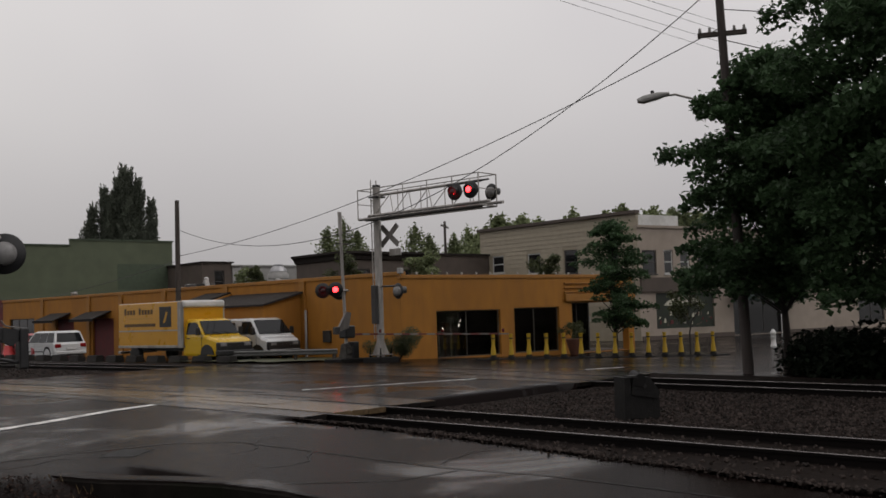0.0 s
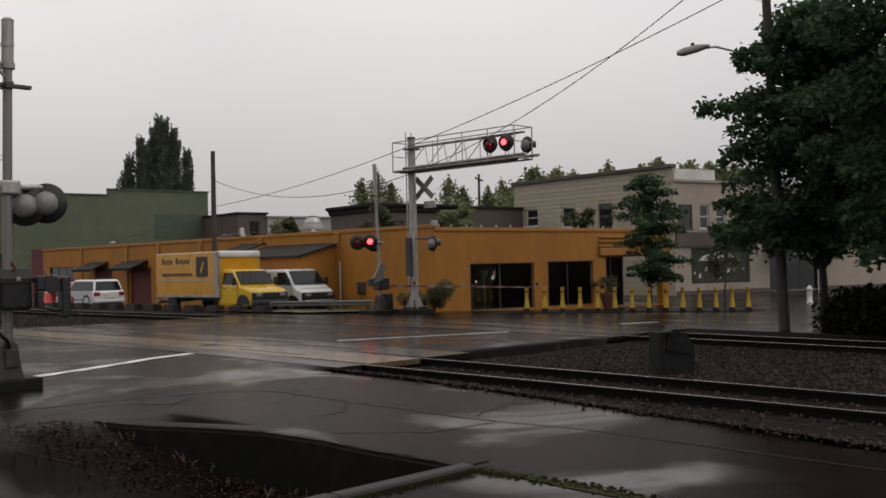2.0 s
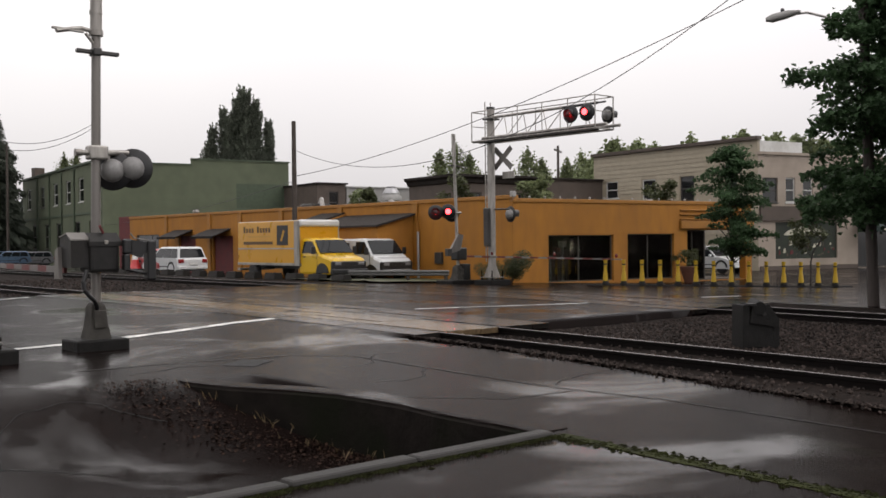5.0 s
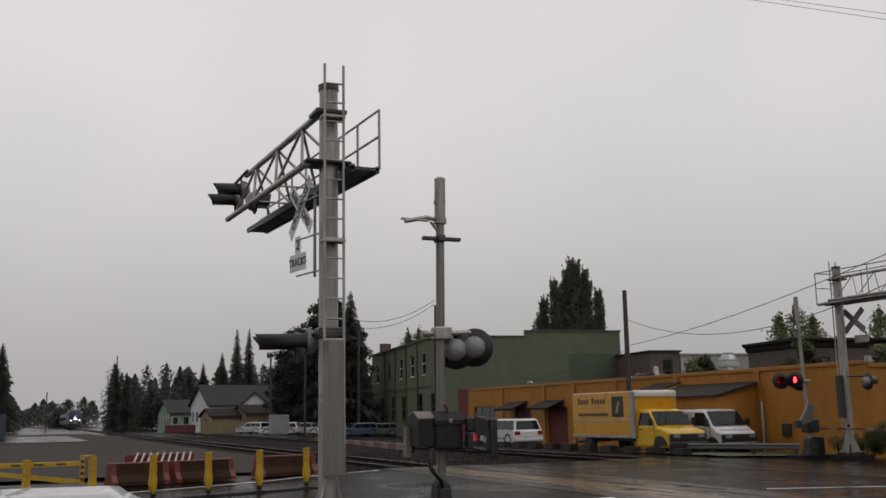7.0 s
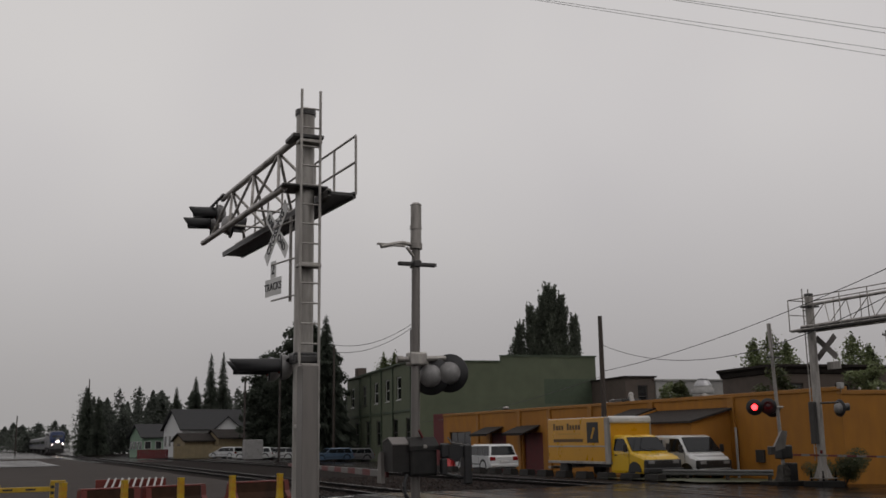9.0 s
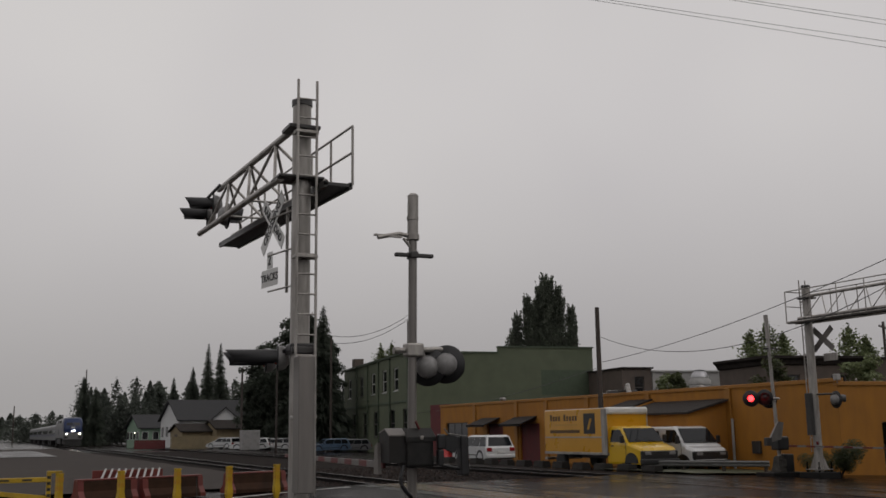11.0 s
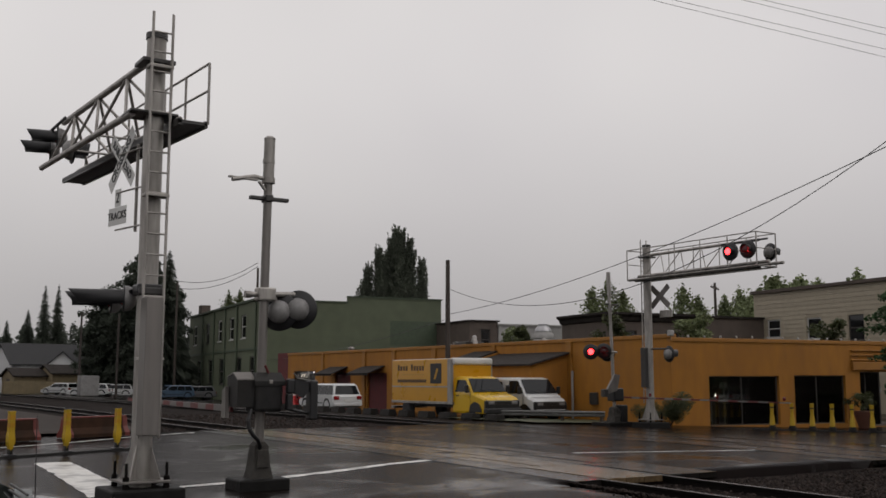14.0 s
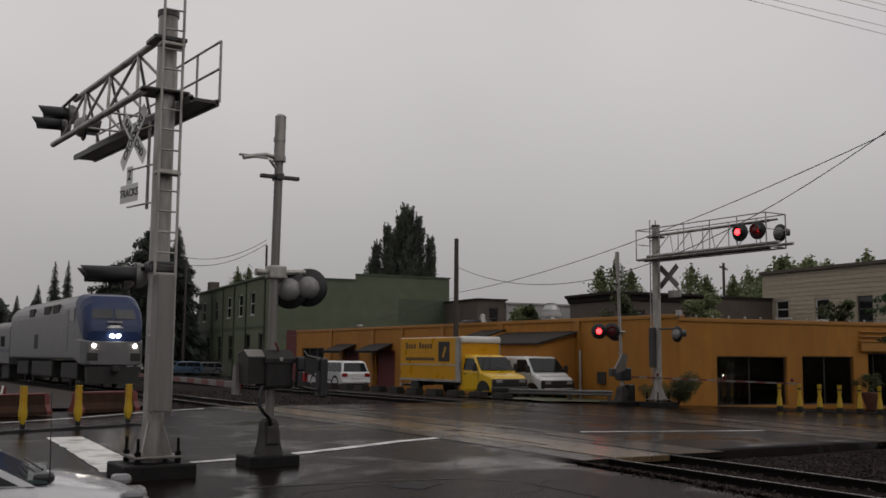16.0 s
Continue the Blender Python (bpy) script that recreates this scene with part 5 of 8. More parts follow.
    part("arm_clamp", Shape().rbox(-0.42, -0.24, zb - 0.06, 0.3, 0.26, zb - 0.02, 0.01), M_GREYBOX, c)
    part("arm_clamp", Shape().rbox(-0.26, -0.22, zt - 0.1, 0.24, 0.24, zt - 0.04, 0.01), M_GREYBOX, c)
    # walkway: grating bars between edge angles
    wk = Shape()
    x0, x1, y0, y1 = 0.18, (0.63 if near else 0.57), (-0.6 if near else -0.42), reach + (0.6 if near else -0.5)
    wk.box(x0, y0, zb - 0.18, x0 + 0.05, y1, zb - 0.08).box(x1 - 0.05, y0, zb - 0.18, x1, y1, zb - 0.08)
    y = y0
    while y < y1:
        wk.box(x0, y, zb - 0.15, x1, y + 0.035, zb - 0.1)
        y += 0.09
    part("walkway", wk, M_GREYBOX, c, "steel grating walkway")
    if not near:
        return c
    rl = Shape()
    part("walkway_end", Shape().rbox(x0, y1 - 0.06, zb - 0.16, x1, y1, zb - 0.1, 0.01), M_GALV, c)
    for yy in [y0 + (y1 - y0) * i / 7 for i in range(8)]:
        rl.rod((x1, yy, zb - 0.12), (x1, yy, zb + 0.82), 0.02, n=6)
    for zz in (0.4, 0.82):
        rl.rod((x1, y0, zb + zz), (x1, y1, zb + zz), 0.02, n=6)
    part("handrail", rl, M_GALV, c)
    return c


def crossbuck(parent, m, words=True):
    """Two crossed white blades facing local -y."""
    for k, (a, w) in enumerate(((40, "RAIL   ROAD"), (-40, "CROSSING"))):
        r = pose(0, -0.012 * k, 0, 0, a if k == 0 else a, 0)
        bl = part("crossbuck_blade", Shape().rbox(-0.61, -0.01, -0.115, 0.61, 0.0, 0.115, 0.004), M_WHITE if words else M_ALU, parent, "white crossbuck blade with black lettering" if words else "bare grey back of a crossbuck blade", m @ r)
        if words:
            text_part("lettering", w, 0.19 if k else 0.18, M_SIGN_BK, bl, pose(0, -0.014, 0, 90, 0, 0), "black railroad crossing lettering", 0.003)


def make_near_cantilever():
    x, y = 4.26, 14.84
    c = make_cantilever(pose(x, y, slope(x, y)), 6.2, "tall galvanised signal cantilever over the road with ladder and crossbuck", True)
    rise = Matrix(((1, 0, 0, 0), (0, 1, 0, 0), (0, 0.045, 1, -0.06), (0, 0, 0, 1)))     # the arm climbs a little towards its tip
    for ob in c.children:
        if ob.name.split(".")[0] in ("top_chord", "bottom_chord", "web_bar", "cross_tie", "walkway", "walkway_end", "handrail"):
            ob.data.transform(rise)
    face = pose(0, 0, 0, 0, 0, -90)            # local -y turns to face -x
    for yy, zz in ((5.35, 6.3), (5.95, 6.2)):
        lamp_unit(c, (-0.26, yy, zz + 0.1), 283, None, r=0.27, visor=0.56, hr=0.125)
    lamp_unit(c, (-0.2, 4.3, 5.95), 90, None, r=0.24, visor=0.3)
    part("lamp_bar", Shape().rod((-0.36, 4.3, 6.55), (-0.36, 6.1, 6.55), 0.03, n=8).rod((-0.36, 5.35, 6.54), (-0.3, 5.35, 6.3), 0.025, n=8).rod((-0.36, 5.95, 6.54), (-0.3, 5.95, 6.2), 0.025, n=8), M_BLACK, c)
    # lower lamps on the post
    part("lower_bar", Shape().rod((-0.1, -0.1, 3.05), (-0.2, 0.75, 3.05), 0.04, n=8).rbox(-0.2, -0.2, 2.98, 0.2, 0.1, 3.12, 0.03), M_BLACK, c)
    lamp_unit(c, (-0.26, 0.3, 2.93), 284, None, r=0.19, visor=0.78, hr=0.12)
    lamp_unit(c, (-0.3, 0.86, 2.93), 282, None, r=0.19, visor=0.66, hr=0.12)
    part("lamp_bar_low", Shape().rod((-0.2, 0.1, 3.02), (-0.3, 0.95, 3.05), 0.035, n=8), M_BLACK, c)
    pole = Shape().rod((-0.12, 0.34, 3.95), (-0.12, 0.34, 5.3), 0.025, n=8)
    for zz in (4.02, 4.6, 5.2):
        pole.rod((-0.12, 0.1, zz), (-0.28, 0.85, zz), 0.014, n=6)
    part("sign_bracket", pole, M_GALV, c)
    m = pose(-0.22, 0.8, 5.12) @ pose(0, 0, 0, 0, 0, -85)
    crossbuck(c, m)
    m2 = pose(-0.26, 0.82, 4.24) @ pose(0, 0, 0, 0, 0, -80)
    s2 = part("tracks_sign", Shape().rbox(-0.3, -0.01, -0.14, 0.3, 0, 0.14, 0.004), M_WHITE, c, "white plate reading 2 TRACKS", m2)
    text_part("lettering", "TRACKS", 0.17, M_SIGN_BK, s2, pose(0, -0.012, 0, 90, 0, 0), "", 0.002)
    s3 = part("number_plate_tab", Shape().rbox(-0.1, -0.01, 0.145, 0.1, 0, 0.42, 0.004), M_WHITE, c, "narrow white plate with the figure 2", m2)
    text_part("lettering", "2", 0.24, M_SIGN_BK, s3, pose(0, -0.012, 0.28, 90, 0, 0), "", 0.003)
    return c


def make_far_cantilever():
    x, y = 27.58, 28.22
    c = make_cantilever(pose(x, y, slope(x, y), 0, 0, 180), 6.1, "dull grey signal cantilever over the far lanes with red lamps", False)
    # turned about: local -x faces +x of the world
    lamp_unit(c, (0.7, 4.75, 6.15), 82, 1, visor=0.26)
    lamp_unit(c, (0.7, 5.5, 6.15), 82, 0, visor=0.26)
    lamp_unit(c, (-0.5, 5.45, 6.15), 275, None)
    part("lamp_bar", Shape().rod((0.3, 4.0, 6.5), (0.3, 6.0, 6.5), 0.035, n=8).rod((0.5, 4.75, 6.5), (0.5, 4.75, 6.1), 0.025, n=8).rod((0.5, 5.5, 6.5), (0.5, 5.5, 6.1), 0.025, n=8), M_BLACK, c)
    for xx in (-0.42, 0.57):
        cage = Shape()
        cage.rod((xx, -0.48, 6.75), (xx, 5.75, 6.75), 0.022, n=6).rod((xx, -0.48, 5.6), (xx, 5.75, 5.6), 0.035, n=6)
        for yy in (-0.48, 5.75):
            cage.rod((xx, yy, 5.6), (xx, yy, 6.75), 0.025, n=6)
        for k in range(1, 5):
            cage.rod((xx, -0.48 + 1.246 * k, 5.6), (xx, -0.48 + 1.246 * k, 6.75), 0.02, n=6)
        part("side_railing", cage, M_GALV, c)
    for yy in (-0.48, 5.75):
        for zz, rr in ((6.75, 0.022), (5.6, 0.03), (6.2, 0.018)):
            part("end_rail", Shape().rod((-0.42, yy, zz), (0.57, yy, zz), rr, n=6), M_GALV, c)
    # back of the crossbuck and its plate
    m = pose(-0.25, 0.42, 4.95) @ pose(0, 0, 0, 0, 0, 90)
    crossbuck(c, m, False)
    part("sign_back", Shape().rbox(-0.35, 0.3, 4.15, -0.32, 0.95, 4.42, 0.005), M_GALV, c)
    lamp_unit(c, (-0.3, 0.75, 2.75), 275, None)
    part("side_bar", Shape().rod((0, 0.1, 2.95), (-0.25, 0.8, 2.95), 0.035, n=8), M_GREYBOX, c)
    part("cable_case", Shape().rbox(0.18, -0.12, 1.5, 0.34, 0.14, 3.0, 0.02), M_GREYBOX, c)
    return c


def make_bollard(flared=False):
    """Flexible yellow lane delineator: paddle on a flared boot."""
    b = thing("lane_bollard", pose(0, 0, -50), "yellow plastic lane bollard with amber bands and a black foot", "bollard", "lane bollards")
    part("foot", Shape().rbox(-0.12, -0.1, 0, 0.12, 0.1, 0.05, 0.015).rbox(-0.05, -0.04, 0.05, -0.012, 0.04, 0.17, 0.01).rbox(0.012, -0.04, 0.05, 0.05, 0.04, 0.17, 0.01), M_BLACK, b, "black rubber foot")
    if flared:
        prof = ((0.05, 0.115), (0.2, 0.105), (0.34, 0.098), (0.46, 0.085), (0.58, 0.062), (0.7, 0.062), (0.76, 0.075), (0.96, 0.075), (0.98, 0.085), (1.02, 0.08))
        part("body", Shape().lathe([(w, z) for z, w in prof], 14), M_YEL, b)
        part("boot", Shape().lathe([(0.16, 0.0), (0.16, 0.07), (0.125, 0.1), (0.122, 0.16)], 14), M_BLOCK, b, "black rubber boot")
        part("reflective_band", Shape().lathe([(0.08, 0.8), (0.08, 0.86)], 14), M_BLACK, b, "dark band")
        return b
    part("body", Shape().loft([[(sx * w, sy * d, z) for sx, sy in ((-1, -1), (1, -1), (1, 1), (-1, 1))] for z, w, d in [(z, w * 0.95, d * 0.95) for z, w, d in
                               ((0.13, 0.022, 0.03), (0.2, 0.045, 0.045), (0.33, 0.084, 0.055), (0.44, 0.084, 0.055), (0.56, 0.066, 0.05), (0.97, 0.061, 0.045), (1.0, 0.07, 0.05), (1.03, 0.07, 0.05))]]), M_YEL, b)
    for z in (0.66, 0.84):
        part("reflective_band", Shape().box(-0.064, -0.05, z, 0.064, 0.05, z + 0.1), M_YEL2, b, "amber reflective band")
    return b


# ---- vehicles: local x across, y forwards from the rear bumper, z up ----
def wheel(parent, x, y, r, w):
    m = pose(x, y, r, 0, 90, 0)
    t = part("wheel", Shape().lathe([(r * 0.62, -w / 2), (r * 0.94, -w / 2), (r, -w * 0.32), (r, w * 0.32), (r * 0.94, w / 2), (r * 0.62, w / 2)], 22), M_TYRE, parent, "", m)
    hub = Shape().lathe([(r * 0.1, -w * 0.42), (r * 0.6, -w * 0.4), (r * 0.62, -w * 0.2), (r * 0.62, w * 0.2), (r * 0.6, w * 0.4), (r * 0.1, w * 0.42)], 20)
    part("rim", hub, M_RIM, t)


def body_loft(prof, w, tuck=0.1, edge=0.12):
    """A side profile (y, z) carried across the width, tucked in at the flanks."""
    cy, cz = sum(p[0] for p in prof) / len(prof), sum(p[1] for p in prof) / len(prof)
    def ring(x, k):
        return [(x, cy + (p[0] - cy) * k, cz + (p[1] - cz) * (1 - (1 - k) * 1.6)) for p in prof]
    return Shape().loft([ring(-w / 2, 1 - tuck), ring(-w / 2 + edge * 0.35, 1 - tuck * 0.35), ring(-w / 2 + edge, 1), ring(w / 2 - edge, 1), ring(w / 2 - edge * 0.35, 1 - tuck * 0.35), ring(w / 2, 1 - tuck)])


def make_car(name, m, paint, label, L=4.6, W=1.85, H=1.7, belt=1.0, hood=1.02, a_base=3.25, a_top=2.6, c_base=0.1, c_top=0.35, r=0.36, group="", category="car"):
    c = thing(name, m, label, category, group)
    prof = [(0.08, 0.35), (0.0, 0.55), (0.02, belt * 0.9), (0.1, belt), (a_base, belt + 0.02), (a_base + 0.3, hood), (L - 0.55, hood - 0.14), (L - 0.12, hood - 0.3), (L, 0.6), (L - 0.06, 0.34), (L - 0.4, 0.26), (0.4, 0.26)]
    part("body", body_loft(prof, W, 0.035, 0.16), paint, c)
    wi = W / 2 - 0.1
    wt = W / 2 - 0.26
    cab = [[(-wi, c_base, belt - 0.01), (wi, c_base, belt - 0.01), (wi, a_base, belt + 0.01), (-wi, a_base, belt + 0.01)],
           [(-wt - 0.03, c_top - 0.04, H - 0.09), (wt + 0.03, c_top - 0.04, H - 0.09), (wt + 0.03, a_top + 0.08, H - 0.09), (-wt - 0.03, a_top + 0.08, H - 0.09)],
           [(-wt + 0.06, c_top + 0.1, H), (wt - 0.06, c_top + 0.1, H), (wt - 0.06, a_top - 0.15, H), (-wt + 0.06, a_top - 0.15, H)]]
    part("cabin", Shape().loft(cab), paint, c)

    def pane(nm, quad, inset=0.08, out=0.012):
        q = [Vector(p) for p in quad]
        mid = sum(q, Vector()) / 4
        nrm = (q[1] - q[0]).cross(q[3] - q[0]).normalized()
        if nrm.dot(mid - Vector((0, L * 0.45, belt + 0.25))) < 0:
            nrm = -nrm
        inn = [p + (mid - p).normalized() * inset for p in q]
        s = Shape().loft([[p - nrm * 0.02 for p in inn], [p + nrm * out for p in inn]])
        return part(nm, s, M_CARGLASS, c, "dark tinted glass")
    b, t = cab[0], cab[1]
    pane("windscreen", [b[2], b[3], t[3], t[2]])
    pane("rear_window", [b[1], b[0], t[0], t[1]])
    for k, sg in (("l", -1), ("r", 1)):
        def P(f, top):
            y = (c_top + (a_top - c_top) * f) if top else (c_base + (a_base - c_base) * f)
            return (sg * ((wt + 0.03) if top else wi), y, H - 0.09 if top else belt)
        for f0, f1 in ((0.05, 0.31), (0.32, 0.61), (0.62, 0.98)):
            pane("side_window", [P(f0, False), P(f1, False), P(f1, True), P(f0, True)], 0.012)
    for sx in (-1, 1):
        for yy in (L * 0.18, L * 0.8):
            wheel(c, sx * (W / 2 - 0.13), yy, r, 0.22)
            n = 12
            rim0 = [(yy + math.cos(math.pi * i / n) * (r + 0.09), r + math.sin(math.pi * i / n) * (r + 0.09)) for i in range(n + 1)]
            rim1 = [(yy + math.cos(math.pi * i / n) * r * 0.9, r + math.sin(math.pi * i / n) * r * 0.9) for i in range(n + 1)]
            vs = [(sx * (W / 2 - 0.01 + k), p[0], p[1]) for k in (0, 0.018) for row in (rim0, rim1) for p in row]
            q = n + 1
            fs = [f for i in range(n) for f in ((i, i + 1, q + i + 1, q + i), (2 * q + i, 3 * q + i, 3 * q + i + 1, 2 * q + i + 1), (i, 2 * q + i, 2 * q + i + 1, i + 1), (q + i, q + i + 1, 3 * q + i + 1, 3 * q + i))]
            arch = Shape().add(vs, fs)
            part("wheel_arch", arch, M_TYRE, c, "black arch lining")
        part("headlight", Shape().rbox(sx * W * 0.36 - 0.17, L - 0.2, hood - 0.42, sx * W * 0.36 + 0.17, L - 0.02, hood - 0.25, 0.05), M_LAMP, c)
        part("tail_light", Shape().rbox(sx * W * 0.38 - 0.17, -0.012, belt - 0.28, sx * W * 0.38 + 0.17, 0.15, belt - 0.06, 0.04), M_TAIL, c)
        part("mirror", Shape().rbox(sx * (W / 2 + 0.1) - 0.1, a_base - 0.32, belt + 0.02, sx * (W / 2 + 0.1) + 0.1, a_base - 0.2, belt + 0.15, 0.03), paint, c)
    part("side_moulding", Shape().rbox(-W / 2 - 0.012, L * 0.28, 0.5, -W / 2 + 0.03, L * 0.7, 0.56, 0.008), M_BLACK, c)
    part("side_moulding", Shape().rbox(W / 2 - 0.03, L * 0.28, 0.5, W / 2 + 0.012, L * 0.7, 0.56, 0.008), M_BLACK, c)
    for sx in (-1, 1):
        xs = sx * (W / 2 - 0.004)
        for yy in (L * 0.3, L * 0.5, L * 0.71):
            part("door_seam", Shape().box(xs - 0.006, yy - 0.006, 0.36, xs + 0.006, yy + 0.006, belt - 0.05), M_BLACK, c)
        for yy in (L * 0.34, L * 0.54):
            part("door_handle", Shape().rbox(xs - 0.01, yy, belt - 0.16, xs + 0.03 * sx + 0.01, yy + 0.2, belt - 0.12, 0.008), paint, c)
        part("sill", Shape().rbox(xs - 0.02, L * 0.28, 0.26, xs + 0.012, L * 0.7, 0.34, 0.01), M_BLACK, c, "dark door sill")
    part("grille", Shape().rbox(-W * 0.2, L - 0.05, hood - 0.46, W * 0.2, L + 0.005, hood - 0.3, 0.02), M_BLACK, c)
    part("front_bumper", Shape().rbox(-W / 2 + 0.05, L - 0.1, 0.33, W / 2 - 0.05, L + 0.04, 0.5, 0.05), paint, c)
    part("rear_bumper", Shape().rbox(-W / 2 + 0.05, -0.05, 0.36, W / 2 - 0.05, 0.1, 0.56, 0.05), paint, c)
    part("plate_bar", Shape().box(-0.26, -0.062, 0.62, 0.26, -0.01, 0.74), M_WHITE, c)
    return c


def make_waiting_car():
    """White estate car with grey lower cladding, its nose towards the road."""
    turn = radians(-101)
    at = lambda y: (-1.5 - math.sin(turn) * y, 10.75 + math.cos(turn) * y)
    zr, zf = gz(*at(0.85)), gz(*at(3.5))
    tilt = math.degrees(math.atan2(zf - zr, 2.65))
    c = thing("estate_car", pose(-1.5, 10.75, zr - 0.85 * (zf - zr) / 2.65, tilt, 0, -101), "white estate car with grey cladding waiting in the yard", "car")
    body = [(0.0, 0.7, 0.62, 0.86), (0.06, 0.8, 0.72, 0.95), (0.25, 0.85, 0.78, 0.98), (2.0, 0.87, 0.8, 0.97), (3.2, 0.865, 0.8, 0.99), (3.5, 0.86, 0.78, 0.955), (3.85, 0.84, 0.74, 0.895), (4.1, 0.8, 0.68, 0.83), (4.27, 0.74, 0.6, 0.75),
            (4.35, 0.68, 0.54, 0.68)]

    def ring(y, w, wt, z0, zt):
        right = [(w - 0.02, z0), (w, z0 + 0.08), (w, zt - 0.16), (w - 0.025, zt - 0.09), (wt, zt - 0.03), (wt - 0.14, zt), (wt - 0.4, zt + 0.012)]
        return [(x, y, z) for x, z in right] + [(-x, y, z) for x, z in right[::-1]]
    part("body", Shape().loft([ring(y, w, wt, 0.44, zt) for y, w, wt, zt in body], True), M_SILVER, c)
    part("cladding", Shape().loft([[(x * (w + 0.012), y, z) for x, z in ((1, 0.26), (1, 0.5), (-1, 0.5), (-1, 0.26))] for y, w, wt, zt in body]), M_CLAD, c, "dark grey lower cladding")
    part("side_band", Shape().loft([[(x * (w + 0.008), y, z) for x, z in ((1, 0.6), (1, 0.7), (-1, 0.7), (-1, 0.6))] for y, w, wt, zt in body[1:8]]), M_CARG, c, "grey side band")
    # glasshouse: base ring, roof edge and crown
    base = [(-0.8, 0.1, 0.95), (0.8, 0.1, 0.95), (0.8, 3.3, 0.97), (-0.8, 3.3, 0.97)]
    eave = [(-0.63, 0.34, 1.42), (0.63, 0.34, 1.42), (0.63, 2.42, 1.43), (-0.63, 2.42, 1.43)]
    crown = [(-0.5, 0.5, 1.5), (0.5, 0.5, 1.5), (0.5, 2.25, 1.51), (-0.5, 2.25, 1.51)]
    cabin = part("cabin", Shape().loft([base, eave]), M_SILVER, c)
    mid = [tuple(Vector(p).lerp(Vector(q), 0.5) + Vector((0, 0, 0.03))) for p, q in zip(eave, crown)]
    part("roof", Shape().loft([eave, mid, crown], True), M_SILVER, c)
    part("roof_seam", Shape().box(-0.52, 1.5, 1.512, 0.64, 1.512, 1.522), M_CARG, cabin)

    def pane(name, quad, inset, label):
        q = [Vector(p) for p in quad]
        o = sum(q, Vector()) / 4
        nrm = (q[1] - q[0]).cross(q[3] - q[0]).normalized()
        nrm = nrm if nrm.dot(o - Vector((0, 1.6, 1.1))) > 0 else -nrm
        inn = [p + (o - p).normalized() * inset for p in q]
        part(name, Shape().loft([[p - nrm * 0.02 for p in inn], [p + nrm * 0.006 for p in inn]]), M_CARGLASS, cabin, label)
    mixp = lambda p, q, f: tuple(Vector(p).lerp(Vector(q), f))
    pane("windscreen", [base[2], base[3], eave[3], eave[2]], 0.07, "dark windscreen")
    pane("rear_window", [base[0], base[1], eave[1], eave[0]], 0.08, "dark rear window")
    for lo, hi in (((base[1], base[2]), (eave[1], eave[2])), ((base[0], base[3]), (eave[0], eave[3]))):
        for f0, f1 in ((0.03, 0.3), (0.33, 0.61), (0.64, 0.97)):
            pane("side_window", [mixp(*lo, f0), mixp(*lo, f1), mixp(*hi, f1), mixp(*hi, f0)], 0.035, "dark side window")
    part("cowl", Shape().prism([(3.24, 0.985), (3.4, 0.98), (3.4, 0.998), (3.24, 1.02)], -0.74, 0.74, "x"), M_COWL, c, "dark teal plastic cowl below the windscreen")
    for x0 in (-0.1, 0.5):
        part("wiper", Shape().rod((x0, 3.36, 1.02), (x0 - 0.52, 3.2, 1.08), 0.012, n=6), M_BLACK, c)
    part("wiper_pivot", Shape().rbox(0.46, 3.28, 0.98, 0.66, 3.46, 1.06, 0.03), M_BLACK, c, "black wiper pivot cover")
    part("aerial", Shape().rod((0.66, 3.42, 0.97), (0.67, 3.4, 1.78), 0.006, 0.003, 6), M_BLACK, c, "thin black whip aerial")
    for sx in (-1, 1):
        part("door_mirror", Shape().rbox(sx * 0.97 - 0.1, 2.85, 0.98, sx * 0.97 + 0.1, 2.97, 1.14, 0.03), M_CARG, c, "grey door mirror")
        for k in range(3):
            part("fender_vent", Shape().rbox(sx * 0.862 - 0.012, 3.3 + 0.13 * k, 0.76, sx * 0.862 + 0.012, 3.37 + 0.13 * k, 0.815, 0.005), M_BLACK, c, "small black fender vent")
        lamp = part("headlight", Shape().rbox(sx * 0.62 - 0.14, 4.12, 0.6, sx * 0.62 + 0.14, 4.37, 0.77, 0.05), M_LAMP, c, "clear headlight")
        part("turn_lamp", Shape().rbox(sx * 0.75 - 0.045, 4.03, 0.6, sx * 0.75 + 0.075, 4.22, 0.75, 0.04), M_AMBER, lamp, "amber turn lamp")
        part("lamp_pod", Shape().rbox(sx * 0.66 - 0.12, 4.02, 0.8, sx * 0.66 + 0.1, 4.22, 0.89, 0.04), M_CARG, c, "dark grey pod over the lamp")
        for yy in (0.85, 3.5):
            wheel(c, sx * 0.76, yy, 0.32, 0.2)
            n = 14
            half = [(yy + math.cos(math.pi * i / n) * 0.36, 0.32 + math.sin(math.pi * i / n) * 0.36) for i in range(n + 1)]
            xs = sorted((sx * 0.7, sx * 0.884))
            part("wheel_well", Shape().prism(half, xs[0], xs[1], "x"), M_BLACK, c, "black wheel well")
            rings = [[(sx * (0.87 + d), yy + math.cos(math.pi * i / n) * r, 0.32 + math.sin(math.pi * i / n) * r) for d, r in ((0.0, 0.36), (0.03, 0.365), (0.03, 0.43), (0.0, 0.45))] for i in range(n + 1)]
            part("arch_flare", Shape().loft(rings), M_SILVER, c, "white wheel-arch flare")
        for yy in (1.35, 2.3, 3.12):
            part("door_seam", Shape().box(sx * 0.872 - 0.006, yy, 0.5, sx * 0.872 + 0.006, yy + 0.012, 0.86), M_BLACK, c)
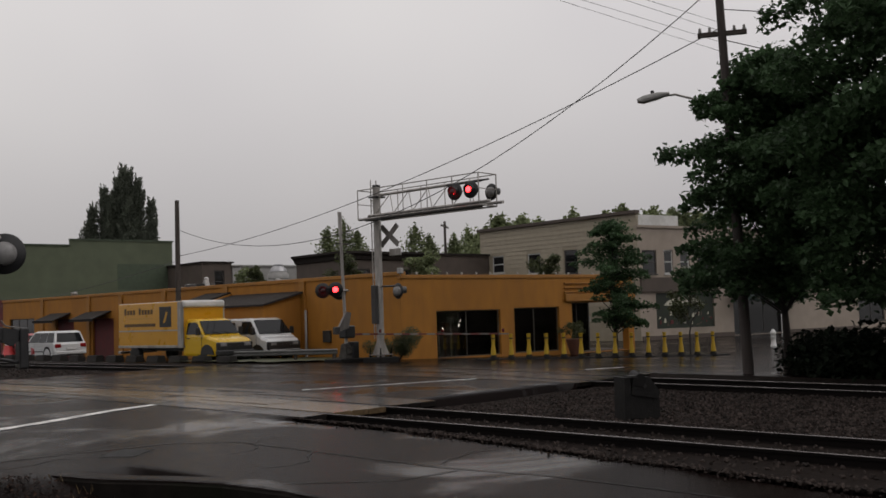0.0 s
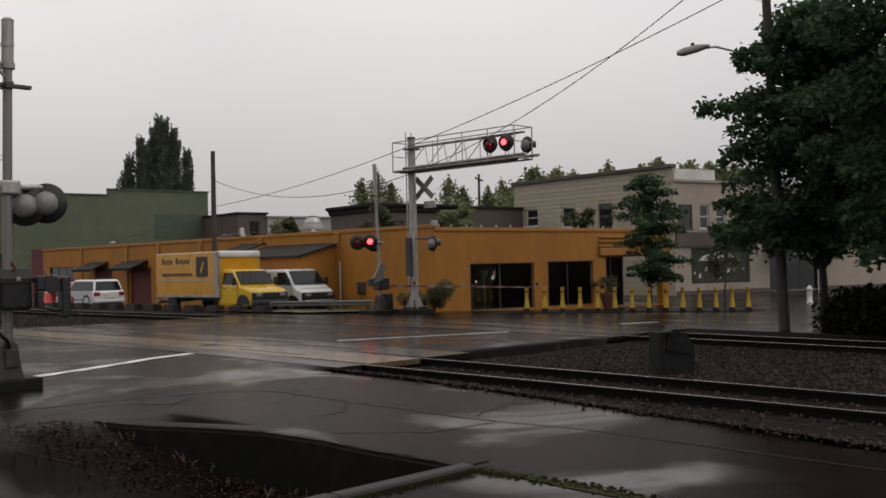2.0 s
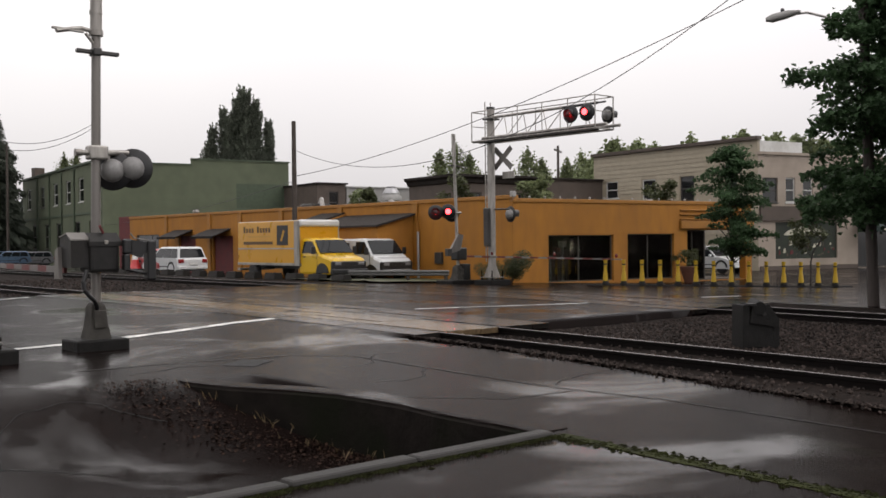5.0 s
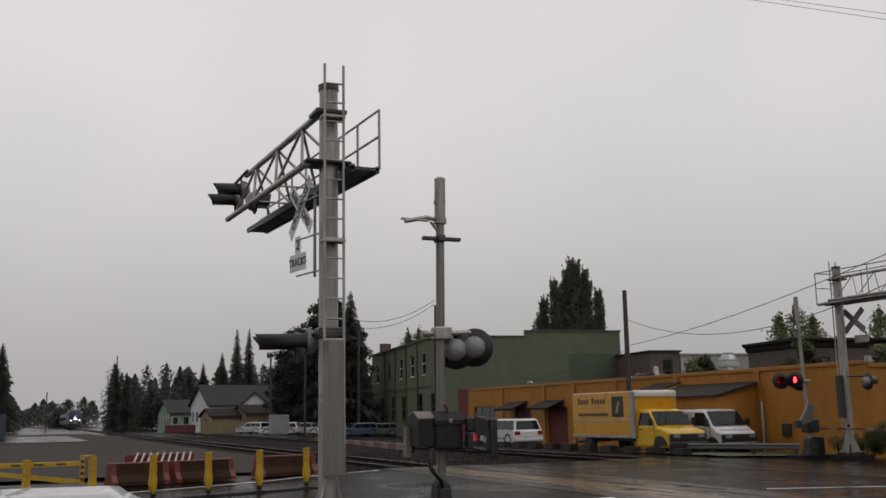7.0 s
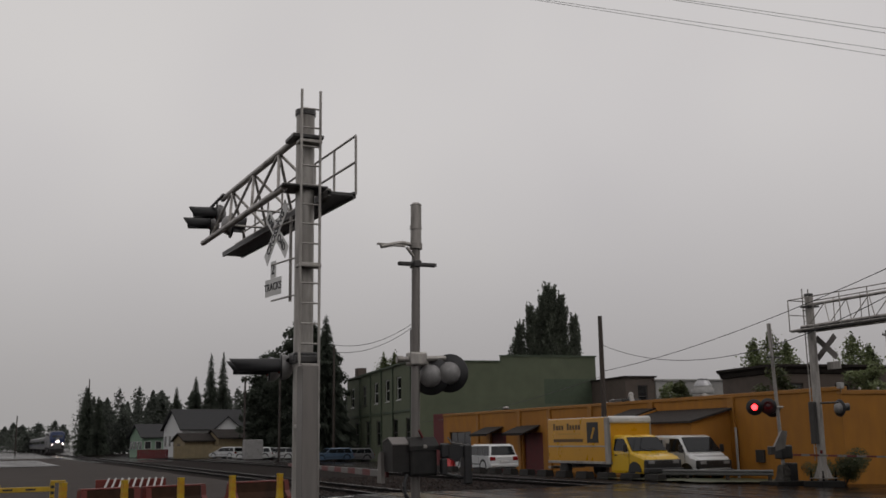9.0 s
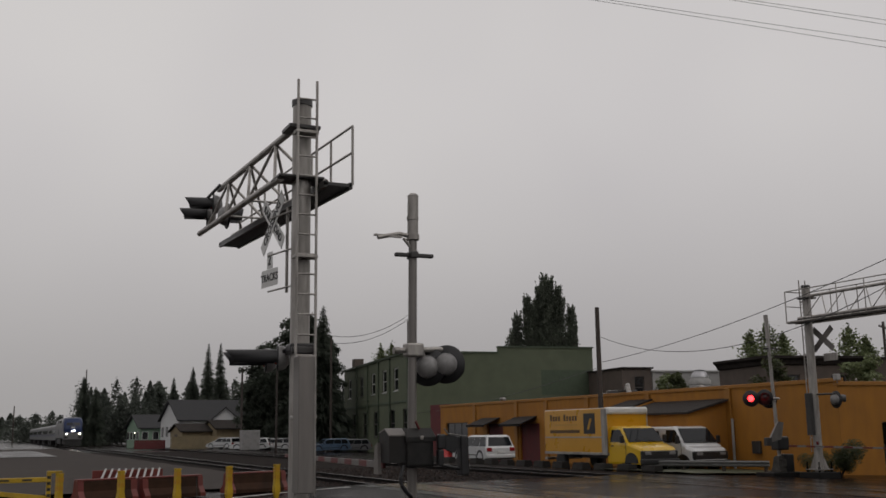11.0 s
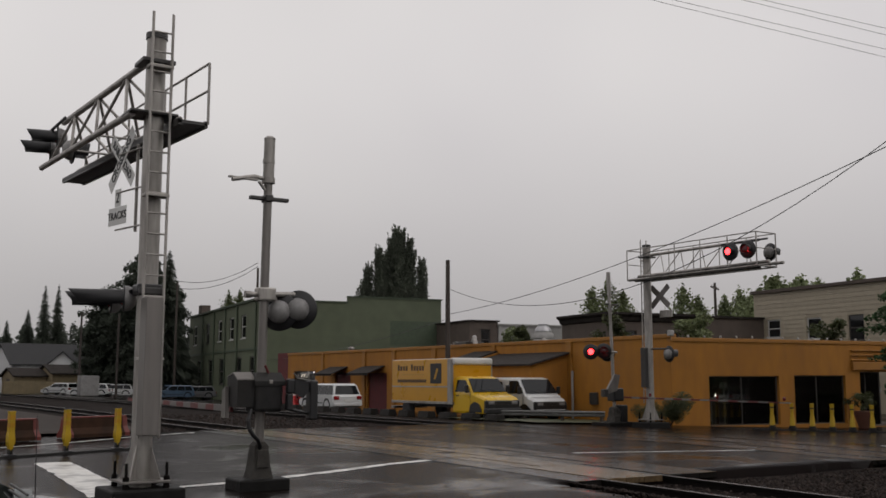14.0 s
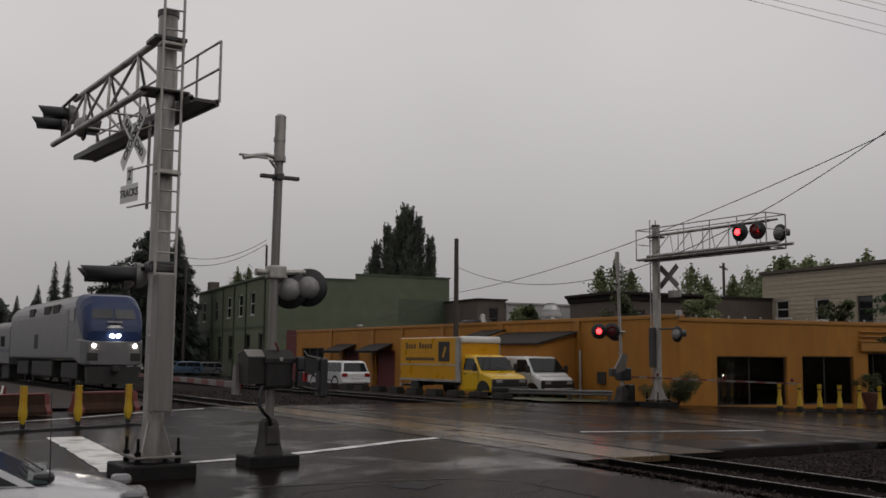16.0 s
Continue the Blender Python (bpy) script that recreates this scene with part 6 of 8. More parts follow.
    part("front_bumper", Shape().loft([section_flat(y, w, 0.4, 0.6) for y, w in ((4.1, 0.85), (4.3, 0.8), (4.42, 0.62))]), M_SILVER, c, "white front bumper")
    part("bumper_skirt", Shape().loft([section_flat(y, w, 0.22, 0.4) for y, w in ((4.05, 0.84), (4.28, 0.78), (4.4, 0.6))]), M_BLACK, c, "black bumper skirt")
    part("rear_bumper", Shape().rbox(-0.8, -0.08, 0.36, 0.8, 0.1, 0.58, 0.05), M_CLAD, c)
    part("grille", Shape().rbox(-0.4, 4.3, 0.6, 0.4, 4.37, 0.7, 0.02), M_BLACK, c)
    return c


def section_flat(y, w, z0, z1):
    return [(-w, y, z0), (w, y, z0), (w, y, z1), (-w, y, z1)]


def section(y, w, wt, zl, zb, zt):
    """Cross-section of a vehicle body at y: half widths at belt and roof, levels of sill, belt and top."""
    right = [(w - 0.03, zl), (w, zl + 0.1), (w, zb), (wt + 0.03, zt - 0.1), (wt - 0.02, zt - 0.03), (wt - 0.14, zt)]
    return [(x, y, z) for x, z in right] + [(-x, y, z) for x, z in right[::-1]]


def make_cab(c, y0, W, paint, roof, hood, nose, lower=0.3):
    """Van cab with raked screen and short rounded bonnet, front towards +y."""
    w = W / 2
    st = [(0.0, w, w - 0.12, roof), (0.62, w, w - 0.12, roof), (0.82, w, w - 0.13, roof - 0.04), (0.92, w, w - 0.14, roof - 0.1), (1.5, w - 0.01, w - 0.04, hood + 0.03), (1.62, w - 0.01, w - 0.04, hood),
          (nose - 0.45, w - 0.03, w - 0.07, hood - 0.07), (nose - 0.16, w - 0.07, w - 0.12, hood - 0.15), (nose - 0.04, w - 0.13, w - 0.18, hood - 0.25), (nose, w - 0.18, w - 0.22, hood - 0.34)]
    cab = part("cab", Shape().loft([section(y0 + y, a, b, lower, min(hood - 0.02, z - 0.12), z) for y, a, b, z in st]), paint, c)

    def scr(f, k):
        return (y0 + 0.92 + 0.58 * f + k * 0.5, roof - 0.1 + (hood + 0.13 - roof) * f + k)
    (a, az), (b, bz) = scr(0.04, 0.01), scr(0.96, 0.012)
    part("windscreen", Shape().loft([[(-w + 0.2, a, az), (w - 0.2, a, az), (w - 0.1, b, bz), (-w + 0.1, b, bz)],
                                     [(-w + 0.2, a + 0.02, az + 0.02), (w - 0.2, a + 0.02, az + 0.02), (w - 0.1, b + 0.02, bz + 0.02), (-w + 0.1, b + 0.02, bz + 0.02)]]), M_CARGLASS, cab, "large dark windscreen")
    for wx in (-0.45, 0.1):
        part("wiper", Shape().rod((wx, b + 0.03, bz + 0.03), (wx + 0.42, b - 0.08, bz + 0.14), 0.012, n=5), M_BLACK, cab)
    for sx in (-1, 1):
        zs = hood + 0.08
        quad = [(sx * (w + 0.004), y0 + 0.2, zs), (sx * (w + 0.004), y0 + 1.32, zs), (sx * (w - 0.085), y0 + 0.86, roof - 0.16), (sx * (w - 0.085), y0 + 0.24, roof - 0.16)]
        part("door_window", Shape().loft([[(x - sx * 0.03, y, z) for x, y, z in quad], [(x + sx * 0.004, y, z) for x, y, z in quad]]), M_CARGLASS, cab)
        part("door_mirror", Shape().rbox(sx * (w + 0.13) - 0.09, y0 + 1.22, zs - 0.04, sx * (w + 0.13) + 0.09, y0 + 1.34, zs + 0.3, 0.03), M_BLACK, cab, "black door mirror")
        part("door_seam", Shape().box(sx * w - 0.006, y0 + 1.36, lower + 0.12, sx * w + 0.006, y0 + 1.375, zs - 0.05), M_BLACK, cab)
        part("door_handle", Shape().rbox(sx * w - 0.02, y0 + 0.28, hood - 0.12, sx * w + 0.025, y0 + 0.46, hood - 0.07, 0.01), M_BLACK, cab)
        part("headlight", Shape().rbox(sx * (w - 0.38) - 0.17, y0 + nose - 0.1, hood - 0.46, sx * (w - 0.38) + 0.17, y0 + nose + 0.016, hood - 0.32, 0.02), M_LAMP, cab)
        part("marker_lamp", Shape().rbox(sx * (w - 0.17) - 0.05, y0 + nose - 0.16, hood - 0.46, sx * (w - 0.17) + 0.05, y0 + nose - 0.02, hood - 0.32, 0.02), M_AMBER, cab)
        n = 12
        arch = [(y0 + nose - 0.72 + math.cos(math.pi * i / n) * 0.46, 0.36 + math.sin(math.pi * i / n) * 0.44) for i in range(n + 1)]
        xs = sorted((sx * (w - 0.2), sx * (w + 0.004)))
        part("wheel_arch", Shape().prism(arch, xs[0], xs[1], "x"), M_BLACK, cab, "dark wheel arch")
    grille = part("grille", Shape().rbox(-w + 0.08, y0 + nose - 0.2, hood - 0.66, w - 0.08, y0 + nose + 0.01, hood - 0.28, 0.05), M_BLACK, cab, "black slatted grille")
    for k in range(3):
        part("slat", Shape().box(-w + 0.5, y0 + nose + 0.008, hood - 0.47 + k * 0.055, w - 0.5, y0 + nose + 0.02, hood - 0.455 + k * 0.055), M_GREYBOX, grille)
    part("bumper", Shape().rbox(-w + 0.03, y0 + nose - 0.14, lower, w - 0.03, y0 + nose + 0.1, lower + 0.24, 0.05), M_BLACK, cab, "black front bumper")
    return cab


def make_truck():
    x, y = 26.35, 43.7
    c = thing("box_truck", pose(x, y, slope(x, y) - 0.02, 0, 0, 180), "bright yellow box truck with brown word mark parked beside the tracks", "truck")
    W = 2.2
    s = Shape().rbox(-W / 2, 0, 0.72, W / 2, 5.4, 2.72, 0.04)
    box = part("cargo_box", s, M_TRUCK, c)
    part("roof_skin", Shape().rbox(-W / 2 + 0.03, 0.03, 2.7, W / 2 - 0.03, 5.2, 2.735, 0.01), M_WHITE, box, "white roof skin")
    part("front_cap", Shape().rbox(-W / 2 - 0.012, 5.18, 2.44, W / 2 + 0.012, 5.5, 2.76, 0.1), M_WHITE, box, "rounded white front roof cap")
    part("edge_rail", Shape().rbox(-W / 2 - 0.015, -0.02, 0.66, W / 2 + 0.015, 5.42, 0.78, 0.01), M_GALV, box)
    part("corner_post", Shape().rbox(-W / 2 - 0.014, 5.25, 0.7, -W / 2 + 0.05, 5.42, 2.7, 0.01), M_GALV, box)
    part("corner_post", Shape().rbox(W / 2 - 0.05, 5.0, 0.7, W / 2 + 0.014, 5.42, 2.7, 0.01), M_GALV, box)
    part("rub_rail", Shape().box(W / 2, 0.05, 1.42, W / 2 + 0.02, 5.2, 1.475), M_GREYW, box, "pale rub rail")
    for k in range(10):                              # word mark as plain blocks
        if k != 4:
            q, tall = 0.56 + 0.25 * k, 0.3 if k in (0, 5) else 0.22
            part("letter_block", Shape().box(W / 2, q, 2.2, W / 2 + 0.008, q + 0.17, 2.2 + tall), M_TRUCKTXT, box, "plain brown letter block")
    part("lettering_bar", Shape().box(W / 2, 0.95, 1.98, W / 2 + 0.008, 3.0, 2.05), M_YEL2, box)
    part("slogan_bar", Shape().box(W / 2, 0.55, 1.64, W / 2 + 0.01, 3.2, 1.78), M_TRUCKTXT, box)
    part("picture_panel", Shape().rbox(W / 2 - 0.01, 3.55, 1.6, W / 2 + 0.012, 4.5, 2.52, 0.006), M_BLACK, box, "dark picture panel with pale wheat mark")
    part("wheat_mark", Shape().prism([(3.85, 1.8), (4.0, 1.78), (4.25, 2.25), (4.1, 2.3)], W / 2 + 0.012, W / 2 + 0.018, "x"), M_YEL2, box)
    make_cab(c, 5.3, 2.0, M_TRUCKCAB, 1.92, 1.16, 2.45)
    part("chassis", Shape().box(-0.5, 0.1, 0.5, 0.5, 6.7, 0.66), M_BLACK, c)
    part("rear_step", Shape().rbox(-W / 2 + 0.1, -0.25, 0.38, W / 2 - 0.1, -0.02, 0.5, 0.02), M_GALV, c)
    for sx in (-1, 1):
        wheel(c, sx * 0.95, 1.35, 0.38, 0.28)
        wheel(c, sx * 0.86, 6.65, 0.37, 0.24)
    return c


def make_van():
    x, y = 29.05, 41.4
    c = thing("van", pose(x, y, slope(x, y) - 0.06, 0, 0, 180), "white full-size van parked facing along the ochre wall", "van")
    W = 2.0
    part("body", Shape().loft([section(y, 1.0, 0.88, 0.3, 1.15, z) for y, z in ((0.0, 1.9), (0.06, 1.97), (0.2, 2.0), (3.32, 2.0))]), M_CARW, c)
    make_cab(c, 3.3, 2.0, M_CARW, 2.0, 1.2, 2.15)
    for sx in (-1, 1):
        wheel(c, sx * 0.86, 0.9, 0.36, 0.24)
        wheel(c, sx * 0.86, 4.5, 0.36, 0.24)
        part("side_window", Shape().rbox(sx * (W / 2) - 0.01, 1.9, 1.25, sx * (W / 2) + 0.01, 3.1, 1.8, 0.01), M_CARGLASS, c)
    return c


# ---- plants ----
def foliage(rnd, clumps, count, size, squash=0.8, spray=0.0):
    """Small leaves gathered on clumps; with spray, each clump is a bough drawn out from the crown's axis."""
    s = Shape()
    weights = [c[3] ** 2 for c in clumps]
    for _ in range(count):
        cx, cy, cz, r = rnd.choices(clumps, weights)[0]
        if spray:
            out = Vector((cx, cy, 0))
            out = out.normalized() if out.length > 0.2 else Vector((rnd.gauss(0, 1), rnd.gauss(0, 1), 0)).normalized()
            u = rnd.uniform(-1, 1)
            wd = (1.0 - 0.55 * max(0, u)) * r
            d = out * u * r * spray + Vector((-out.y, out.x, 0)) * rnd.gauss(0, 0.34) * wd
            d.z = rnd.gauss(0, 0.24) * wd - 0.12 * u * u * r * spray
            p = Vector((cx + d.x, cy + d.y, cz + d.z))
        else:
            d = Vector((rnd.gauss(0, 1), rnd.gauss(0, 1), rnd.gauss(0, 1)))
            d = d.normalized() * r * (rnd.random() ** 0.45) if d.length > 1e-6 else Vector()
            p = Vector((cx + d.x, cy + d.y, cz + d.z * squash))
        e = Euler((rnd.gauss(0, 0.6), rnd.gauss(0, 0.6), rnd.uniform(0, 6.283))).to_matrix()
        z = size * rnd.uniform(0.6, 1.4)
        s.add([p + e @ Vector(v) * z for v in ((-0.5, 0, 0), (0, -0.42, 0.12), (0.62, 0, -0.05), (0, 0.42, 0.12))], [(0, 1, 2), (0, 2, 3)])
    return s


def make_tree(name, base, height, spread, label, leaf, leafsize, count, seed, trunk_r=0.14, crown_from=0.3, clump_r=0.8, nclumps=40, shape="round", lean=(0, 0), squash=0.8, spray=0.0):
    rnd = random.Random(seed)
    x, y = base
    t = thing(name, pose(x, y, gz(x, y) - 0.05), label, "tree")
    trunk = Shape()
    pts = []
    top = height * 0.8
    for i in range(7):
        f = i / 6
        pts.append(Vector((lean[0] * f + rnd.gauss(0, 0.03) * i, lean[1] * f + rnd.gauss(0, 0.03) * i, top * f)))
    for i in range(6):
        trunk.rod(pts[i], pts[i + 1], trunk_r * (1 - i / 6.6), trunk_r * (1 - (i + 1) / 6.6), 9, caps=False)
    clumps = []
    for k in range(nclumps):
        f = crown_from + (1 - crown_from) * (k + rnd.random()) / nclumps
        u = (f - crown_from) / (1 - crown_from)
        if shape == "round":
            rad = spread * (max(0.05, math.sin(math.pi * min(1, u * 0.93 + 0.12))) ** 0.7)
        elif shape == "cone":
            rad = spread * (1 - u) ** 0.8 * (0.75 + 0.5 * rnd.random())
        else:
            rad = spread * (0.55 + 0.45 * math.sin(math.pi * (u * 0.9 + 0.1)))
        a, q = rnd.uniform(0, 6.283), rnd.random() ** 0.5
        px, py = rad * q * math.cos(a) + lean[0] * f, rad * q * math.sin(a) + lean[1] * f
        cz = height * f
        cr = clump_r * rnd.uniform(0.6, 1.25)
        clumps.append((px, py, cz, cr))
        if k % 2 == 0:
            z0 = max(height * crown_from * 0.7, cz - rad * 0.6 - 0.2)
            o = Vector((lean[0] * z0 / height, lean[1] * z0 / height, min(z0, top * 0.95)))
            trunk.rod(o, (px, py, cz), trunk_r * 0.3, trunk_r * 0.08, 5, caps=False)
    part("trunk", trunk, M_BARK, t)
    part("crown", foliage(rnd, clumps, count, leafsize, squash, spray), leaf, t, "crown of many small leaves")
    return t


def make_poplar(base):
    """A close clump of upright poplar spires with ragged edges."""
    rnd = random.Random(14)
    t = thing("poplar_tree", pose(base[0], base[1], gz(*base) - 0.05), "tall poplar clump behind the green building, greyed in colour for haze", "tree")
    spires = [(0.95, 0.0, 22.2, 0.95), (1.6, 0.3, 21.8, 0.95), (0.2, 0.2, 21.1, 0.9), (2.65, 0.0, 20.7, 0.8), (2.0, 0.2, 19.4, 1.1), (1.2, -0.4, 20.0, 1.6), (-1.35, 0.2, 19.7, 0.8),
              (-0.8, -0.2, 18.4, 1.0), (4.2, 0.2, 18.0, 0.72), (3.5, 0.0, 14.6, 0.8), (-2.75, 0.2, 17.2, 0.7), (-3.3, 0.0, 15.0, 1.1)]
    wood, leaf = Shape(), Shape()

    def put(p, up, z):
        e = up.to_track_quat("X", "Z").to_matrix() @ Euler((rnd.uniform(0, 6.3), rnd.gauss(0, 0.4), rnd.gauss(0, 0.4))).to_matrix()
        leaf.add([p + e @ Vector(c) * z for c in ((-0.6, 0, 0), (0, -0.3, 0.06), (0.7, 0, 0), (0, 0.3, 0.06))], [(0, 1, 2), (0, 2, 3)])
    for k, (u, v, h, w) in enumerate(spires):
        cx, cy = 0.866 * u + 0.5 * v, -0.5 * u + 0.866 * v
        wood.rod((cx * 0.5, cy * 0.5, 0), (cx, cy, h * 0.92), 0.24, 0.03, 7, caps=False)
        for _ in range(300):                         # upright sprays along each spire
            f, a = rnd.random() ** 0.7, rnd.uniform(0, 6.283)
            edge = w * min(1.0, (1 - f) * h / 2.6) ** 0.5 * rnd.uniform(0.3, 0.82)
            d = Vector((0.3 * math.cos(a), 0.3 * math.sin(a), 1.0)).normalized()
            base_p = Vector((cx + edge * math.cos(a), cy + edge * math.sin(a), 1.0 + (h - 2.0) * f))
            ln = rnd.uniform(0.7, 1.5)
            for q in range(22):
                g = rnd.random()
                o = Vector((rnd.gauss(0, 1), rnd.gauss(0, 1), rnd.gauss(0, 0.5))) * 0.17 * (1.1 - g)
                put(base_p + d * ln * g + o, d, rnd.uniform(0.15, 0.3))
        for _ in range(1800):                        # inner leaves
            f, a = rnd.random(), rnd.uniform(0, 6.283)
            q = 0.6 * w * min(1.0, (1 - f) * h / 2.6) ** 0.55 * rnd.random() ** 0.5
            put(Vector((cx + q * math.cos(a), cy + q * math.sin(a), 1.0 + (h - 1.6) * f)), Vector((0.2 * math.cos(a), 0.2 * math.sin(a), 1)), rnd.uniform(0.25, 0.45))
    part("trunk", wood, M_BARK, t)
    part("crown", leaf, M_POPLAR, t, "upright crown of small leaves, greyed in colour for haze")
    return t


def make_conifer(name, base, height, spread, label, seed, needles=None, tiers=26, per=16, bare=0.06):
    rnd = random.Random(seed)
    per = int(per * 1.7)
    x, y = base
    t = thing(name, pose(x, y, gz(x, y) - 0.05), label, "tree")
    part("trunk", Shape().rod((0, 0, 0), (0, 0, height), height * 0.014, 0.02, 8), M_BARK, t)
    s = Shape()
    for k in range(tiers):
        f = bare + (1 - bare) * k / tiers
        reach = spread * (1 - f) ** 0.85 * rnd.uniform(0.75, 1.15) + 0.15
        z = height * f
        for j in range(per):
            a = rnd.uniform(0, 6.283)
            ln = reach * rnd.uniform(0.6, 1.1)
            d = Vector((math.cos(a), math.sin(a), 0))
            w = Vector((-d.y, d.x, 0))
            zz = z + rnd.uniform(-0.5, 0.5) * height / tiers
            for q in range(5):
                f0, f1 = q / 5, (q + 1.2) / 5
                p0 = d * ln * f0 + Vector((0, 0, zz - 0.25 * ln * f0 * f0))
                p1 = d * ln * f1 + Vector((0, 0, zz - 0.25 * ln * f1 * f1 - 0.05 * ln))
                ww = w * ln * 0.075 * (1.15 - f0) + Vector((0, 0, rnd.gauss(0, 0.06) * ln))
                s.add([p0 - ww * 0.7, p0 + ww * 0.7, p1 + ww * rnd.uniform(0.2, 0.9), p1 - ww * rnd.uniform(0.2, 0.9)], [(0, 1, 2), (0, 2, 3)])
    part("crown", s, needles or M_CONIF, t, "layered drooping dark boughs")
    return t


# ---- train ----
def make_locomotive():
    """Streamlined diesel, nose towards -y, origin at the rail under the nose."""
    t = thing("locomotive", pose(12.85, 500, 0), "silver passenger diesel locomotive with blue cab, headlights burning", "train")

    def ring(y, w, z0, z1, r, n=5):
        pts = []
        for cx, cz, a0 in ((w - r, z1 - r, 0), (-w + r, z1 - r, 90), (-w + 0.12, z0 + 0.12, 180), (w - 0.12, z0 + 0.12, 270)):
            rr = r if a0 < 180 else 0.12
            pts += [(cx + rr * math.cos(radians(a0 + 90 * i / n)), y, cz + rr * math.sin(radians(a0 + 90 * i / n))) for i in range(n + 1)]
        return pts
    part("body", Shape().loft([ring(2.0, 1.5, 1.15, 4.28, 0.85), ring(21.0, 1.5, 1.15, 4.28, 0.85)]), M_LOCOG, t)
    part("lower_nose", Shape().loft([ring(-0.0, 1.18, 0.95, 2.0, 0.1), ring(0.12, 1.36, 0.9, 2.06, 0.1), ring(0.6, 1.5, 0.9, 2.12, 0.1), ring(2.0, 1.5, 1.14, 2.2, 0.1)]), M_LOCOG, t, "silver lower nose")
    part("cab_nose", Shape().loft([ring(0.05, 1.16, 2.0, 2.5, 0.15), ring(0.16, 1.3, 2.0, 2.8, 0.28), ring(0.42, 1.42, 2.1, 3.3, 0.5), ring(0.8, 1.47, 2.35, 3.85, 0.65), ring(1.25, 1.5, 2.75, 4.2, 0.75), ring(1.95, 1.505, 3.3, 4.3, 0.48)]), M_LOCOB, t, "glossy blue cab")
    part("roof_cap", Shape().loft([ring(2.2, 0.95, 4.0, 4.36, 0.2), ring(20.5, 0.95, 4.0, 4.36, 0.2)]), M_LOCOG, t)
    part("cab_shell", Shape().loft([ring(0.2, 1.28, 2.0, 2.76, 0.3), ring(0.44, 1.4, 2.0, 3.24, 0.52), ring(0.82, 1.455, 2.0, 3.8, 0.68), ring(1.27, 1.485, 2.0, 4.15, 0.78), ring(2.05, 1.495, 1.5, 4.26, 0.85)]), M_LOCOG, t, "silver cab flank")
    for sx in (-1, 1):
        part("windscreen", Shape().loft([[(sx * 0.06, 0.42, 3.08), (sx * 1.02, 0.46, 3.08), (sx * 0.98, 0.76, 3.5), (sx * 0.06, 0.72, 3.52)],
                                         [(sx * 0.06, 0.25, 3.1), (sx * 1.04, 0.3, 3.1), (sx * 1.0, 0.56, 3.53), (sx * 0.06, 0.5, 3.55)]]), M_LOCOW, t, "dark cab windscreen")
        part("headlight", Shape().lathe([(0.005, -0.06), (0.085, -0.05), (0.085, 0.08)], 14, pose(sx * 0.15, -0.02, 2.28, -90, 0, 0)), M_HEAD, t, "burning white headlight")
        part("ditch_light", Shape().lathe([(0.005, -0.06), (0.08, -0.05), (0.08, 0.08)], 14, pose(sx * 0.98, -0.02, 1.82, -90, 0, 0)), M_HEAD, t, "burning white ditch light")
        part("step_recess", Shape().rbox(sx * 1.02 - 0.25, -0.02, 1.12, sx * 1.02 + 0.25, 0.2, 1.5, 0.03), M_LOCOK, t)
        part("cab_side_window", Shape().rbox(sx * 1.5 - 0.02, 2.1, 3.0, sx * 1.5 + 0.025, 3.2, 3.6, 0.03), M_CARGLASS, t)
        part("cab_door", Shape().rbox(sx * 1.5 - 0.02, 3.5, 1.5, sx * 1.5 + 0.02, 4.2, 3.6, 0.03), M_LOCOG, t)
        for k, (ya, yb) in enumerate(((6.0, 7.6), (8.4, 10.0), (13.0, 14.5))):
            part("side_vent", Shape().rbox(sx * 1.46 - 0.06, ya, 3.5, sx * 1.46 + 0.06, yb, 3.95, 0.02), M_LOCOK, t, "dark slatted side vent")
        part("side_hatch", Shape().rbox(sx * 1.5 - 0.01, 11.5, 1.7, sx * 1.5 + 0.015, 12.6, 2.5, 0.01), M_LOCOK, t)
    part("nose_mark", Shape().prism([(-0.42, 2.66), (0.42, 2.66), (0.2, 2.78), (-0.2, 2.78)], -0.0, 0.12, "y"), M_WHITE, t, "pale painted nose mark")
    part("nose_stripe", Shape().prism([(-0.36, 2.9), (0.36, 2.9), (0.36, 2.98), (-0.36, 2.98)], 0.1, 0.2, "y"), M_GREYW, t)
    plow = Shape().prism([(-1.25, 0.22), (1.25, 0.22), (1.3, 0.95), (-1.3, 0.95)], -0.12, 0.35, "y")
    part("snow_plow", plow, M_LOCOK, t, "black pilot plow")
    part("coupler", Shape().rbox(-0.16, -0.55, 0.72, 0.16, 0.0, 0.98, 0.04), M_LOCOK, t)
    part("fuel_tank", Shape().rbox(-1.35, 8.0, 0.35, 1.35, 14.0, 1.15, 0.1), M_LOCOK, t)
    for yb in (4.2, 17.6):
        part("bogie", Shape().rbox(-1.25, yb - 1.9, 0.35, 1.25, yb + 1.9, 1.1, 0.08), M_LOCOK, t)
        for dy in (-1.35, 1.35):
            for sx in (-1, 1):
                part("train_wheel", Shape().lathe([(0.1, -0.07), (0.5, -0.07), (0.53, -0.04), (0.5, 0.07), (0.1, 0.07)], 20, pose(sx * 0.76, yb + dy, 0.505, 0, 90, 0)), M_LOCOK, t)
    for ob in t.children:
        low = ob.name.split(".")[0] in ("bogie", "train_wheel", "fuel_tank", "snow_plow", "coupler")
        ob.data.transform(Matrix.Translation((0, 0, 0.0 if low else 0.2)) @ Matrix.Diagonal((1.02, 1.0, 1.16 if low else 1.06, 1.0)))
    return t


